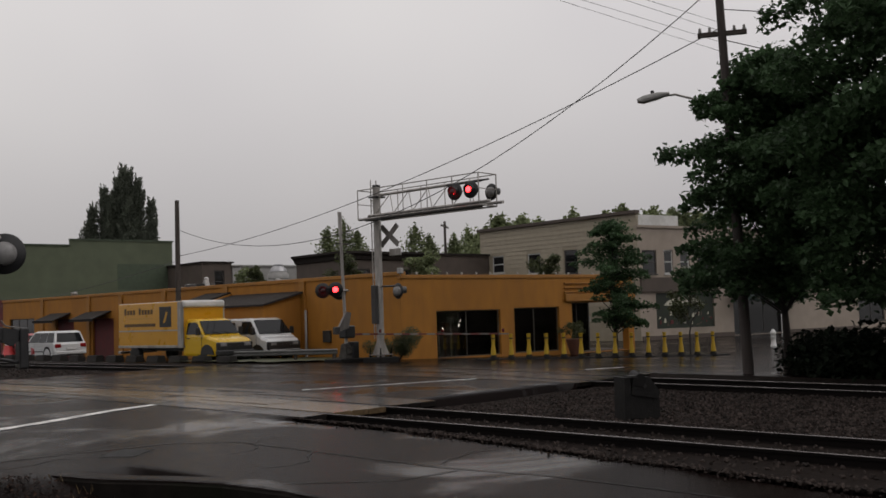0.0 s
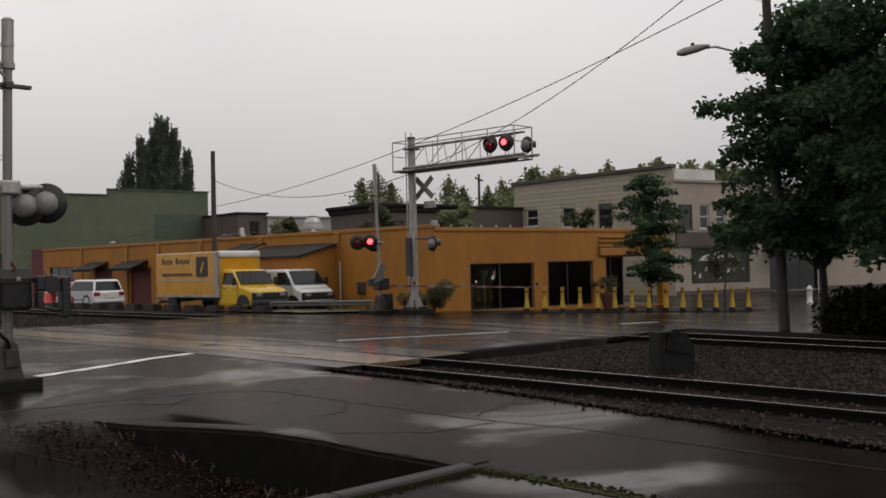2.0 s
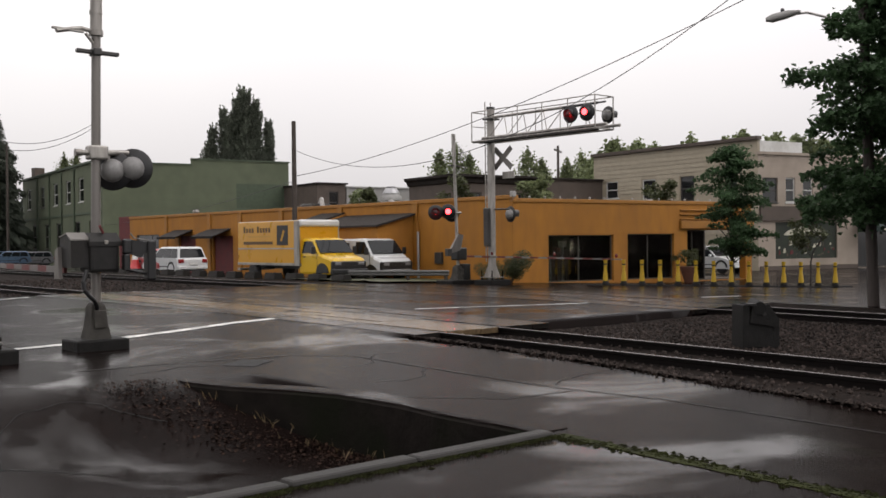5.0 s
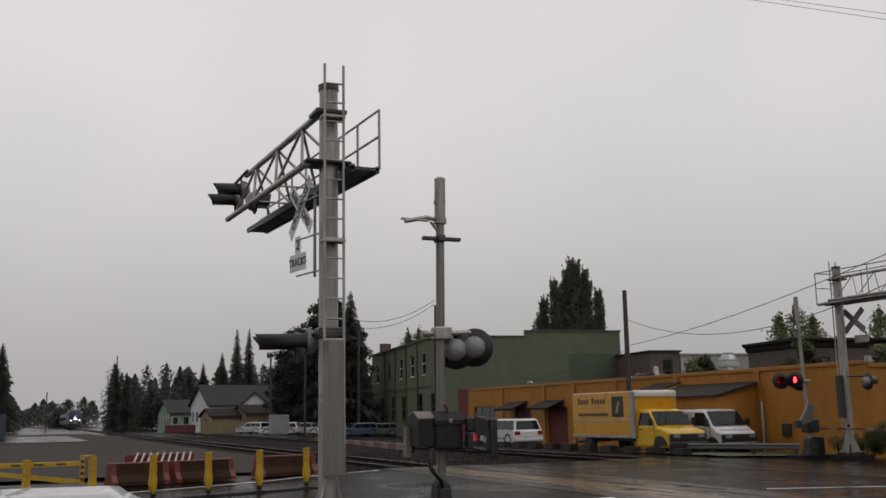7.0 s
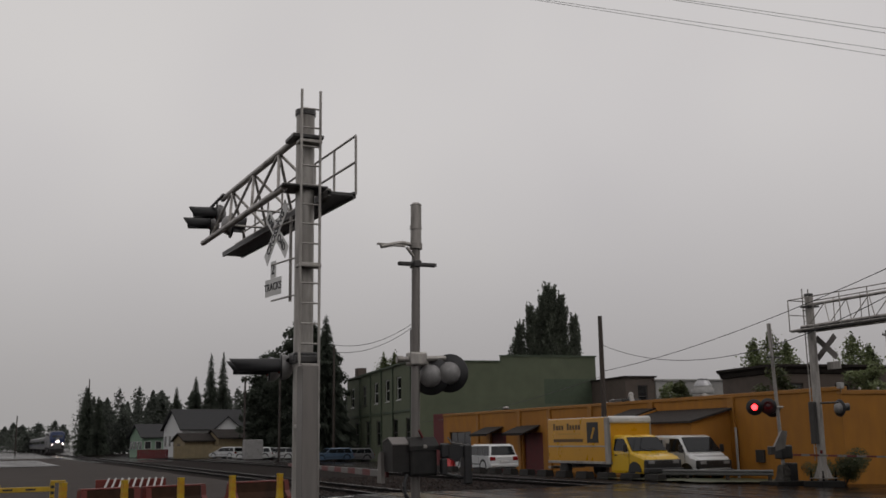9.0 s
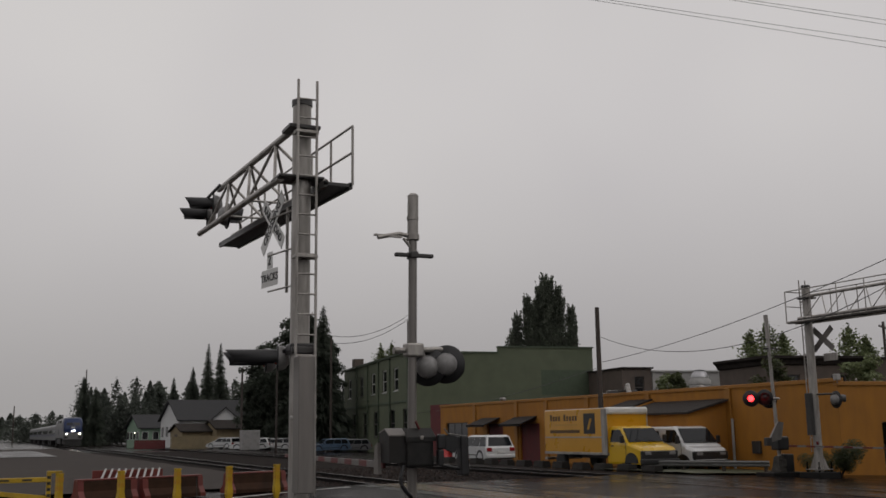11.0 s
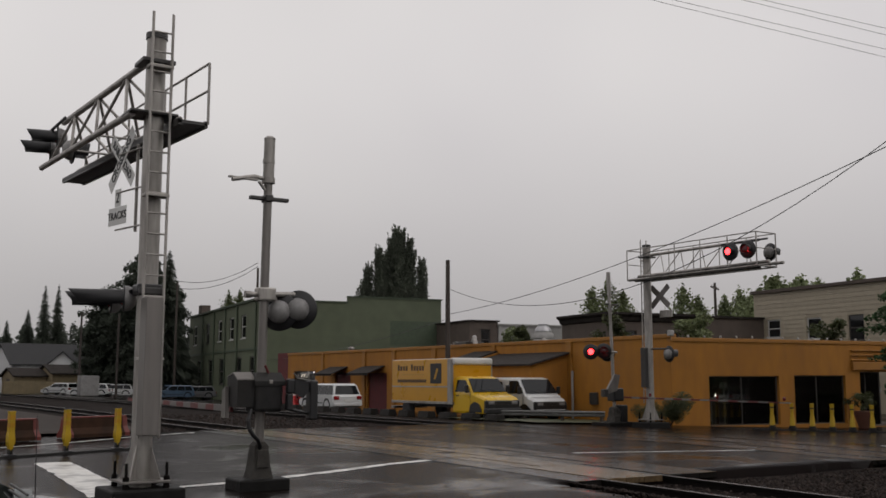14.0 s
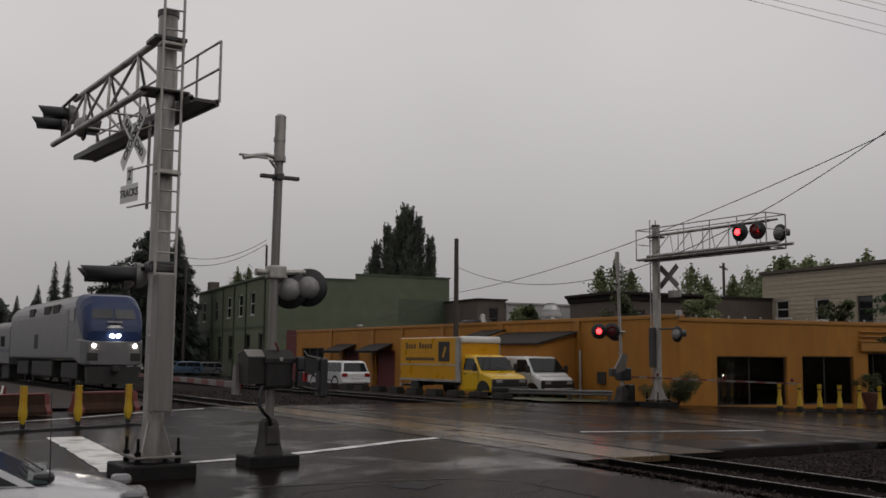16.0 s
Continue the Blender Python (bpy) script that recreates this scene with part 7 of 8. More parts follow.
def make_coach(m):
    t = thing("passenger_coach", m, "silver passenger coach with dark window band behind the locomotive", "train", "passenger coaches")

    def ring(y, w, z0, z1, r, n=4):
        pts = []
        for cx, cz, a0 in ((w - r, z1 - r, 0), (-w + r, z1 - r, 90), (-w + 0.1, z0 + 0.1, 180), (w - 0.1, z0 + 0.1, 270)):
            rr = r if a0 < 180 else 0.1
            pts += [(cx + rr * math.cos(radians(a0 + 90 * i / n)), y, cz + rr * math.sin(radians(a0 + 90 * i / n))) for i in range(n + 1)]
        return pts
    part("body", Shape().loft([ring(0, 1.48, 1.0, 3.9, 0.5), ring(24.6, 1.48, 1.0, 3.9, 0.5)]), M_LOCOG, t)
    for sx in (-1, 1):
        for k in range(10):
            part("window", Shape().rbox(sx * 1.48 - 0.02, 2 + k * 2.1, 2.2, sx * 1.48 + 0.015, 3.6 + k * 2.1, 2.95, 0.03), M_CARGLASS, t)
        part("blue_band", Shape().box(sx * 1.48 - 0.01, 0.2, 1.8, sx * 1.48 + 0.01, 24.4, 2.05), M_LOCOB, t)
    for yb in (3.0, 21.6):
        part("bogie", Shape().rbox(-1.2, yb - 1.5, 0.0, 1.2, yb + 1.5, 0.98, 0.08), M_LOCOK, t)
    return t


def wire(name, pts, sag, r, label, group="overhead wires"):
    s = Shape()
    a, b = Vector(pts[0]), Vector(pts[1])
    n = 26
    line = [a.lerp(b, i / n) - Vector((0, 0, sag * 4 * (i / n) * (1 - i / n))) for i in range(n + 1)]
    s.tube(line, r, 5)
    return solid(name, s, M_WIRE, label, "cable", group)


# ---- smaller things ----
def make_shrub(name, x, y, z, r, h, label, leaf, size, count, seed):
    rnd = random.Random(seed)
    clumps = [(rnd.gauss(0, r * 0.45), rnd.gauss(0, r * 0.45), h * rnd.uniform(0.25, 0.8), r * rnd.uniform(0.3, 0.5)) for _ in range(14)]
    t = thing(name, pose(x, y, z), label, "shrub")
    st = Shape()
    for c in clumps[::2]:
        st.rod((0, 0, 0), c[:3], 0.02, 0.008, 5, caps=False)
    part("stem", st, M_BARK, t)
    part("leafage", foliage(rnd, clumps, count, size, 0.9), leaf, t)
    return t


def make_pole(name, x, y, top, r, material, label, arms=(), lean=(0, 0), arm_dir=0.0):
    p = thing(name, pose(x, y, gz(x, y) - 0.1), label, "utility pole", "utility poles")
    part("shaft", Shape().rod((0, 0, 0), (lean[0], lean[1], top), r, r * 0.72, 14), material, p)
    for z, half in arms:
        f = z / top
        a = Shape().rbox(-half, -0.06, z - 0.06, half, 0.06, z + 0.06, 0.01, Matrix.Translation((lean[0] * f, lean[1] * f, 0)) @ pose(0, 0, 0, 0, 0, arm_dir))
        arm = part("crossarm", a, M_WOODDK, p)
        for k in (-0.9, -0.5, 0.5, 0.9):
            m = Matrix.Translation((lean[0] * f, lean[1] * f, 0)) @ pose(0, 0, 0, 0, 0, arm_dir)
            part("insulator", Shape().lathe([(0.03, z + 0.06), (0.05, z + 0.1), (0.03, z + 0.14), (0.045, z + 0.17), (0.01, z + 0.2)], 8, m @ Matrix.Translation((k * half, 0, 0))), M_GREYW, arm)
    return p


def make_street_lamp_arm(x, y, z, tip, label):
    """Cobra-head lamp carried by a bracket on the utility pole."""
    t = thing("street_lamp", pose(x, y, z), label, "street lamp")
    d = Vector(tip) - Vector((x, y, z))
    pts = [Vector((0, 0, -0.5)), d * 0.3 + Vector((0, 0, -0.05)), d * 0.65 + Vector((0, 0, 0.12)), d * 0.85 + Vector((0, 0, 0.06))]
    part("arm", Shape().tube(pts, 0.03, 8), M_GALV, t)
    ang = math.degrees(math.atan2(d.y, d.x))
    m = Matrix.Translation(d * 0.93) @ pose(0, 0, 0, 0, 6, ang)
    head = part("head", Shape().loft([[(-0.42, -0.06, 0.03), (-0.42, 0.06, 0.03), (-0.42, 0.05, 0.1), (-0.42, -0.05, 0.1)], [(-0.1, -0.15, -0.03), (-0.1, 0.15, -0.03), (-0.1, 0.11, 0.13), (-0.1, -0.11, 0.13)],
                                      [(0.25, -0.16, -0.07), (0.25, 0.16, -0.07), (0.25, 0.11, 0.1), (0.25, -0.11, 0.1)], [(0.42, -0.07, -0.04), (0.42, 0.07, -0.04), (0.42, 0.05, 0.05), (0.42, -0.05, 0.05)]], True), M_GREYW, t, "pale grey cobra head", m)
    part("photocell", Shape().lathe([(0.05, 0.13), (0.05, 0.2), (0.02, 0.22)], 10), M_BLACK, head)
    return t


def make_barrier(a, b, label):
    """Weathered water-filled barrier with red ends, standing from a to b."""
    m = pose(a[0], a[1], gz(*a) + 0.03, 0, 0, math.degrees(math.atan2(b[1] - a[1], b[0] - a[0])))
    t = thing("road_barrier", m, label, "road barrier", "road barriers")
    L = math.hypot(b[0] - a[0], b[1] - a[1])
    prof = [(-0.3, 0), (0.3, 0), (0.3, 0.1), (0.16, 0.26), (0.13, 0.54), (-0.13, 0.54), (-0.16, 0.28), (-0.3, 0.1)]
    part("body", Shape().prism(prof, 0.16, L - 0.16, "x"), M_JERSEY, t, "brown mud-stained barrier face")
    for p, q in ((0.0, 0.158), (L - 0.158, L)):
        part("end", Shape().prism([(k[0] * 1.03, k[1] * 1.01) for k in prof], p, q, "x"), M_JERSEYR, t, "faded red end")
    part("top_rail", Shape().rbox(0.0, -0.12, 0.55, L, 0.12, 0.59, 0.015), M_JERSEYR, t, "faded red top edge")


def make_yellow_barrier():
    b = thing("barrier_gate", pose(2.02, 30.2, gz(2, 30.2) + 0.03) @ Matrix.Diagonal((1.15, 1.15, 0.8, 1)), "yellow and black striped steel barrier gate across the muddy yard", "gate")
    part("post", Shape().rbox(-0.26, -0.06, 0, -0.16, 0.06, 0.95, 0.01), M_YEL, b)
    part("post", Shape().rbox(-0.06, -0.06, 0, 0.08, 0.06, 0.95, 0.01), M_YEL, b)
    part("post_cap", Shape().rbox(-0.26, -0.06, 0.9, 0.08, 0.06, 0.98, 0.01), M_YEL, b)
    part("beam", Shape().rbox(-6.5, -0.05, 0.62, -0.26, 0.05, 0.78, 0.01), M_YEL, b)
    part("brace", Shape().prism([(-3.2, 0.62), (-0.6, 0.05), (-0.26, 0.05), (-0.26, 0.16), (-2.8, 0.64)], -0.03, 0.03, "y"), M_YEL, b)
    for k in range(12):
        part("black_dash", Shape().box(-6.3 + k * 0.5, -0.054, 0.67, -6.3 + k * 0.5 + 0.22, 0.054, 0.73), M_BLACK, b)
    for k in range(4):
        for q in (-0.25, -0.03):
            part("black_dash", Shape().box(q, -0.064, 0.12 + 0.2 * k, q + 0.08, 0.064, 0.22 + 0.2 * k), M_BLACK, b)
    part("leg", Shape().rbox(-6.5, -0.06, 0, -6.38, 0.06, 0.74, 0.01), M_YEL, b)


def make_grating_stack():
    b = thing("grating_stack", pose(4.3, 32.4, gz(4, 32.4) + 0.03), "tilted stack of pale steel slats leaning behind the barriers", "steel stack")
    for k in range(9):
        part("slat", Shape().rbox(-0.9 + k * 0.2, -0.25, 0.5, -0.84 + k * 0.2, 0.9, 0.54, 0.006, pose(0, 0, 0, 12, 0, -12)), M_GREYW, b)
    for yy in (-0.2, 0.8):
        part("bearer", Shape().rbox(-1.1, yy - 0.05, 0.0, 1.0, yy + 0.05, 0.67 if yy > 0 else 0.46, 0.01), M_JERSEYR, b)


def make_wheel_stops():
    for k in range(15):
        y = 33.6 + 1.75 * k
        x = 24.5
        b = thing("concrete_stop", pose(x, y, gz(x, y)), "rough grey concrete block lining the parking edge", "concrete block", "concrete blocks")
        part("block", Shape().prism([(-0.24, 0), (0.24, 0), (0.17, 0.28), (-0.17, 0.28)], 0, 0.85, "y"), M_STOP, b)
        part("lifting_eye", Shape().rod((-0.05, 0.3, 0.285), (0.05, 0.3, 0.285), 0.015, n=6), M_RAIL, b)


def make_guardrail():
    a, b = Vector((25.75, 36.6, 0)), Vector((28.6, 31.9, 0))
    g = thing("guardrail", pose(0, 0, slope(26, 33)), "low dull steel guardrail on stub posts beside the verge", "guardrail")
    d = (b - a).normalized()
    w = Vector((-d.y, d.x, 0))
    prof = [(0.0, 0.2), (0.05, 0.24), (0.05, 0.28), (0.0, 0.31), (0.0, 0.33), (0.05, 0.36), (0.05, 0.4), (0.0, 0.44), (-0.015, 0.44), (-0.015, 0.2)]
    part("rail_beam", Shape().loft([[a - w * p[0] + Vector((0, 0, p[1])) for p in prof], [b - w * p[0] + Vector((0, 0, p[1])) for p in prof]]), M_DULLGALV, g)
    for k in range(4):
        p = a.lerp(b, (k + 0.1) / 3.2) + w * 0.09
        part("post", Shape().rbox(p.x - 0.06, p.y - 0.06, -0.1, p.x + 0.06, p.y + 0.06, 0.4, 0.01), M_WOODDK, g)


def make_switch_machine():
    x, y = 15.3, 9.2
    b = thing("switch_machine", pose(x, y, gz(x, y) + 0.02, 0, 0, -35) @ Matrix.Diagonal((0.74, 0.8, 0.88, 1)), "dark concrete and steel switch machine standing in the ballast", "switch machine")
    part("left_pier", Shape().prism([(-0.44, 0), (-0.3, 0), (-0.26, 0.7), (-0.3, 0.84), (-0.42, 0.84)], -0.28, 0.3, "y"), M_BLOCK, b)
    part("base", Shape().rbox(-0.3, -0.25, 0, 0.34, 0.25, 0.5, 0.03), M_BLOCK, b)
    part("cover", Shape().prism([(-0.26, 0.5), (0.42, 0.4), (0.44, 0.55), (0.2, 0.84), (-0.2, 0.86)], -0.3, 0.28, "y"), M_BLOCK, b)
    part("motor", Shape().rod((-0.05, -0.34, 0.78), (0.1, 0.34, 0.82), 0.13, n=16), M_BLOCK, b)
    part("lid", Shape().prism([(-0.3, 0.87), (-0.04, 0.87), (0.12, 0.66), (0.06, 0.62), (-0.1, 0.83), (-0.3, 0.83)], -0.33, -0.1, "y"), M_MACHINE, b)
    part("right_pier", Shape().prism([(0.3, 0), (0.46, 0), (0.44, 0.55), (0.32, 0.6)], -0.26, 0.28, "y"), M_BLOCK, b)


def make_hydrant():
    x, y = 49.4, 22.0
    h = thing("fire_hydrant", pose(x, y, gz(x, y)), "white fire hydrant on the far pavement", "fire hydrant")
    part("barrel", Shape().lathe([(0.17, 0), (0.17, 0.06), (0.12, 0.08), (0.12, 0.6), (0.16, 0.62), (0.15, 0.72), (0.08, 0.82), (0.04, 0.88)], 14), M_WHITE, h)
    part("outlet", Shape().rod((-0.2, 0, 0.48), (0.2, 0, 0.48), 0.07, n=10), M_WHITE, h)


def make_planter():
    x, y = 40.7, 28.2
    p = thing("planter_pot", pose(x, y, gz(x, y)), "dark clay pot with a leafy plant before the shop window", "plant pot")
    part("pot", Shape().lathe([(0.2, 0), (0.34, 0.45), (0.42, 0.72), (0.42, 0.78), (0.36, 0.78)], 16), M_TERRA, p)
    rnd = random.Random(3)
    part("leafage", foliage(rnd, [(rnd.gauss(0, 0.25), rnd.gauss(0, 0.25), rnd.uniform(0.9, 1.5), 0.22) for _ in range(12)], 700, 0.1), M_LEAF2, p)


def make_cone(x, y):
    c = thing("traffic_cone", pose(x, y, gz(x, y)), "orange traffic barrel with a white collar beside the tracks", "traffic cone")
    part("body", Shape().lathe([(0.42, 0), (0.42, 0.05), (0.36, 0.06), (0.24, 0.6), (0.2, 0.78)], 16), M_ORCONE, c)
    part("collar", Shape().lathe([(0.2, 0.781), (0.14, 1.05), (0.06, 1.2)], 16), M_WHITE, c)


def make_shed(x, y, w, d, h, wall, label, turn=0):
    s = thing("shed", pose(x, y, 0, 0, 0, turn), label, "shed")
    part("wall", Shape().prism([(-w / 2, 0), (w / 2, 0), (w / 2, h), (0, h * 1.35), (-w / 2, h)], 0, d, "y"), wall, s)
    for sg in (-1, 1):
        part("roof_slope", Shape().prism([(sg * (w / 2 + 0.3), h - 0.2), (sg * (w / 2 + 0.3), h - 0.05), (0, h * 1.35 + 0.16), (0, h * 1.35)], -0.3, d + 0.3, "y"), M_ROOF, s)
    part("door", Shape().box(-0.5, -0.04, 0, 0.5, 0, h * 0.8), M_BROWNW, s)


def make_treeline(name, spots, label, material, seed, count=950):
    """Far wood as many uneven crowns."""
    rnd = random.Random(seed)
    s = Shape()
    for x, y, h, w, conif in spots:
        for k in range(count):
            f = rnd.random() ** 0.8
            rad = w * ((1 - f) ** 0.8 if conif else math.sin(math.pi * min(1, 0.15 + 0.85 * f)) ** 0.6) * rnd.uniform(0.2, 1.25)
            a = rnd.uniform(0, 6.283)
            if not conif:
                rad *= 0.75 + 0.8 * noise.noise((math.cos(a) * 1.5 + x, math.sin(a) * 1.5 + y, f * h * 0.7))
            p = Vector((x + rad * math.cos(a), y + rad * math.sin(a), h * f + (0 if conif else rnd.gauss(0, 0.35))))
            z = w * rnd.uniform(0.07, 0.18) * (1.0 if count < 1000 else 0.75)
            e = Euler((rnd.gauss(0, 0.7), rnd.gauss(0, 0.7), rnd.uniform(0, 6.3))).to_matrix()
            s.add([p + e @ Vector(v) * z for v in ((-0.6, 0, 0), (0, -0.5, 0.25), (0.6, 0, -0.1), (0, 0.5, 0.25))], [(0, 1, 2), (0, 2, 3)])
    solid(name, s, material, label, "trees", kind="stuff")


# ---- build: setting ----
make_ground()
make_ballast("ballast_bed_south", -60, 13.65, 0.5, "dark brown ballast bed between the tracks beyond the crossing", 1)
make_ballast("ballast_bed_north", 32.55, 120, 0.8, "dark brown ballast bed along the tracks", 2)
patch("dirt_yard", -60, 10.1, 32, 150, M_DIRT, "bare muddy brown ground beside the tracks", rise=0.03, step=3, rough=0.05, seed=3)
patch("grass_verge", 24.2, 31.1, 31.0, 37.5, M_GRASS, "thin wet grass verge beside the crossing", rise=0.03, step=0.5, rough=0.03, seed=5)
for xc, lb in ((TRACKS[0], "single railway track of dark rusty rails with bright tops"), (TRACKS[1], "further railway track of dark rusty rails")):
    make_track(xc, lb)
make_pit_edge()
make_stripe("stop_edge_line", [(4.6, 16.05), (6.6, 16.45), (8.6, 17.25), (10.2, 18.0), (11.45, 18.4)], 0.25, M_LINE, "worn white edge line approaching the crossing")
make_stripe("edge_line_far", [(15.4, 18.4), (17.5, 17.7), (20.2, 16.8)], 0.13, M_LINE, "thin worn white edge line between the tracks")
make_stripe("edge_line_short", [(24.2, 16.3), (26.3, 16.4)], 0.14, M_LINE, "short white road mark beyond the tracks")
make_stripe("crosswalk_bar", [(4.55, 21.85), (4.08, 15.5)], 0.68, M_LINE, "broad white stop bar across the lane")
make_stripe("lane_edge_line", [(-6, 22.0), (0, 24.9), (4.18, 27.05), (6.3, 28.35), (8.67, 30.3), (10.96, 31.7)], 0.16, M_LINE, "white lane edge line curving to the crossing")

# ---- build: buildings ----
make_ochre_building()
make_green_building()
make_beige_building()
corner = make_block("brown_building", 0, 0, 7.6, 6, 6.0, M_BROWNW, M_ROOF, "low dark brown stucco building with a deep dark cornice", -8, [(M_FRAME, 1.2, 2.2, 3.6, 5.0), (M_FRAME, 4.6, 5.8, 3.6, 5.0)], at=(46.2, 50.8))
part("cornice", Shape().prism([(-0.06, 5.6), (-0.16, 5.66), (-0.24, 5.9), (-0.46, 6.05), (-0.46, 6.2), (0.0, 6.2), (0.0, 5.6)], -0.45, 7.7, "x"), M_ROOF, corner, "deep dark cornice")
part("cornice_return", Shape().prism([(-0.06, 5.6), (-0.16, 5.66), (-0.24, 5.9), (-0.46, 6.05), (-0.46, 6.2), (0.0, 6.2), (0.0, 5.6)], 0.005, 6.0, "y"), M_ROOF, corner)
make_block("brown_annexe", 0, 0, 8.5, 8, 6.1, M_BROWNW, M_ROOF, "plain brown annexe behind the corner building", -8, [], at=(53.2, 50.6))
make_block("arched_building", 0, 0, 3.0, 10, 7.1, M_BROWNW, M_ROOF, "brown building with a parapet and an arched opening", -8, [(M_FRAME, 1.2, 2.2, 4.4, 6.4)], at=(53.4, 77.8))
make_block("grey_building", 0, 0, 10.4, 10, 6.8, M_GREYW, M_GREYW, "pale grey flat-roofed building", -8, [], at=(56.4, 77.3))

# ---- build: signals and street furniture ----
make_near_gate()
make_far_gate()
make_near_cantilever()
make_far_cantilever()
bol = make_bollard(True)
for i in range(14):
    f = i / 13
    bx, by = 31.93 + 8.46 * f, 26.1 - 5.41 * f
    copy_thing(bol, pose(bx, by, gz(bx, by) + 0.03, 0, 0, 40))
bol2 = make_bollard()
for i in range(7):
    bx, by = 6.62 - 1.28 * i, 24.65 - 0.52 * i
    copy_thing(bol2, pose(bx, by, gz(bx, by) + 0.03, 0, 0, 20 + 3 * i) @ Matrix.Diagonal((1, 1, 0.94, 1)))
for old in (bol, bol2):
    for ob in (*old.children_recursive, old):
        bpy.data.objects.remove(ob)
for pts in (((31.3, 26.5), (41.0, 20.3)), ((-3.2, 20.66), (7.5, 25.01))):
    s = Shape()
    (ax, ay), (bx, by) = pts
    n = 12
    d = Vector((bx - ax, by - ay, 0)).normalized()
    w = Vector((-d.y, d.x, 0)) * 0.11
    rings = []
    for i in range(n + 1):
        p = Vector((ax + (bx - ax) * i / n, ay + (by - ay) * i / n, 0))
        p.z = gz(p.x, p.y)
        rings.append([p - w, p + w, p + w * 0.8 + Vector((0, 0, 0.05)), p - w * 0.8 + Vector((0, 0, 0.05))])
    s.loft(rings)
    solid("median_strip", s, M_BLOCK, "low dark kerb strip carrying the bollards", "kerb", "median strips")

# ---- build: vehicles ----
make_truck()
make_van()
make_car("suv", pose(26.6, 50.9, slope(26.6, 51) - 0.08), M_CARW, "white sport utility car parked with its tailgate to the road", L=4.5, W=1.87, H=1.62)
make_car("suv", pose(53.5, 36, slope(53, 36), 0, 0, 180), M_CARW, "white sport utility car driving along the side street", L=4.6, W=1.85, H=1.66)
make_waiting_car()
for cx, cy, turn, p, lb in ((27.3, 57.5, 170, M_CARR, "red car parked by the ochre wall"), (35.2, 101.5, 96, M_CARB, "blue car parked by the green building"), (38.2, 103, 84, M_CARG, "grey car parked by the green building"),
                            (30.2, 113, 60, M_CARW, "white car parked far along the tracks"), (32.9, 114, 75, M_CARW, "white car parked far along the tracks"), (28.9, 124, 30, M_CARW, "white car parked behind the trackside cabinet")):
    make_car("car", pose(cx, cy, slope(cx, cy), 0, 0, turn), p, lb, H=1.45, belt=0.92, hood=0.95, group="parked cars")

# ---- build: plants ----
make_tree("maple_tree", (25.3, 10.8), 8.3, 2.4, "dark green street maple beside the utility pole", M_LEAF, 0.14, 52000, 11, 0.11, 0.27, 0.7, 150, spray=1.6)
make_tree("maple_tree", (23.1, 6.05), 13.3, 3.15, "large dense dark maple overhanging the tracks", M_LEAF, 0.145, 110000, 12, 0.2, 0.13, 0.9, 270, spray=1.45)
make_tree("small_tree", (37.2, 23.6), 5.9, 1.55, "small dark street tree in front of the corner building", M_LEAF, 0.11, 15000, 13, 0.09, 0.24, 0.42, 80, spray=1.5)
make_tree("street_tree", (41.5, 22.4), 3.9, 0.8, "thin young street tree by the far pavement", M_LEAF2, 0.12, 1800, 15, 0.05, 0.45, 0.35, 24)
make_shrub("juniper_bush", 25.4, 9.6, gz(25.4, 9.6), 1.9, 0.72, "low spreading dark juniper beneath the maples", M_JUNIPER, 0.16, 6500, 31)
make_shrub("juniper_bush", 24.4, 6.4, gz(24.4, 6.4), 2.0, 0.75, "low spreading dark juniper beneath the maples", M_JUNIPER, 0.16, 5000, 35)
make_shrub("verge_shrub", 29.0, 28.6, gz(29, 28.6), 0.95, 1.3, "rounded olive shrub beside the ochre wall", M_LEAF2, 0.05, 9000, 32)
make_poplar((65.4, 113.5))
for k, (sx, sy, sz, r) in enumerate(((33.4, 36.5, 3.05, 0.9), (34.2, 32.0, 3.05, 0.9), (43.2, 31.6, 3.05, 0.8), (36.5, 48.5, 3.05, 1.0), (35.2, 46.0, 3.05, 0.6))):
    make_shrub("roof_shrub", sx, sy, sz, r, 1.9, "leafy shrub growing in a rooftop planter", M_LEAF3 if k % 2 else M_LEAF2, 0.16, 900, 40 + k)
make_tree("park_tree", (34.4, 116), 16.0, 4.0, "broad dark tree by the green building", M_CONIF, 0.3, 40000, 51, 0.3, 0.1, 1.5, 150, spray=1.1)
make_tree("park_tree", (32.3, 122), 12.5, 3.4, "broad dark tree by the green building", M_CONIF, 0.3, 36000, 52, 0.3, 0.08, 1.5, 140, spray=1.1)
make_conifer("fir_tree", (36.5, 114), 17.0, 3.6, "tall dark fir by the green building", 53, tiers=44, per=42)
make_conifer("fir_tree", (38.3, 117), 13.5, 2.6, "dark fir by the green building", 57, tiers=40, per=38)
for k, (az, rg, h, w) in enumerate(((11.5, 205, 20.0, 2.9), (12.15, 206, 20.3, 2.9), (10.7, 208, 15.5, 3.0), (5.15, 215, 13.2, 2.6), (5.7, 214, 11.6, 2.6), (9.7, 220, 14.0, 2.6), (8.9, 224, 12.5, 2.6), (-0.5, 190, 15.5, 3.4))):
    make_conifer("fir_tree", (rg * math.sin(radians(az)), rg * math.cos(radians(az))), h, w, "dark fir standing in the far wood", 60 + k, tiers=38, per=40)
rnd = random.Random(77)
spots = []
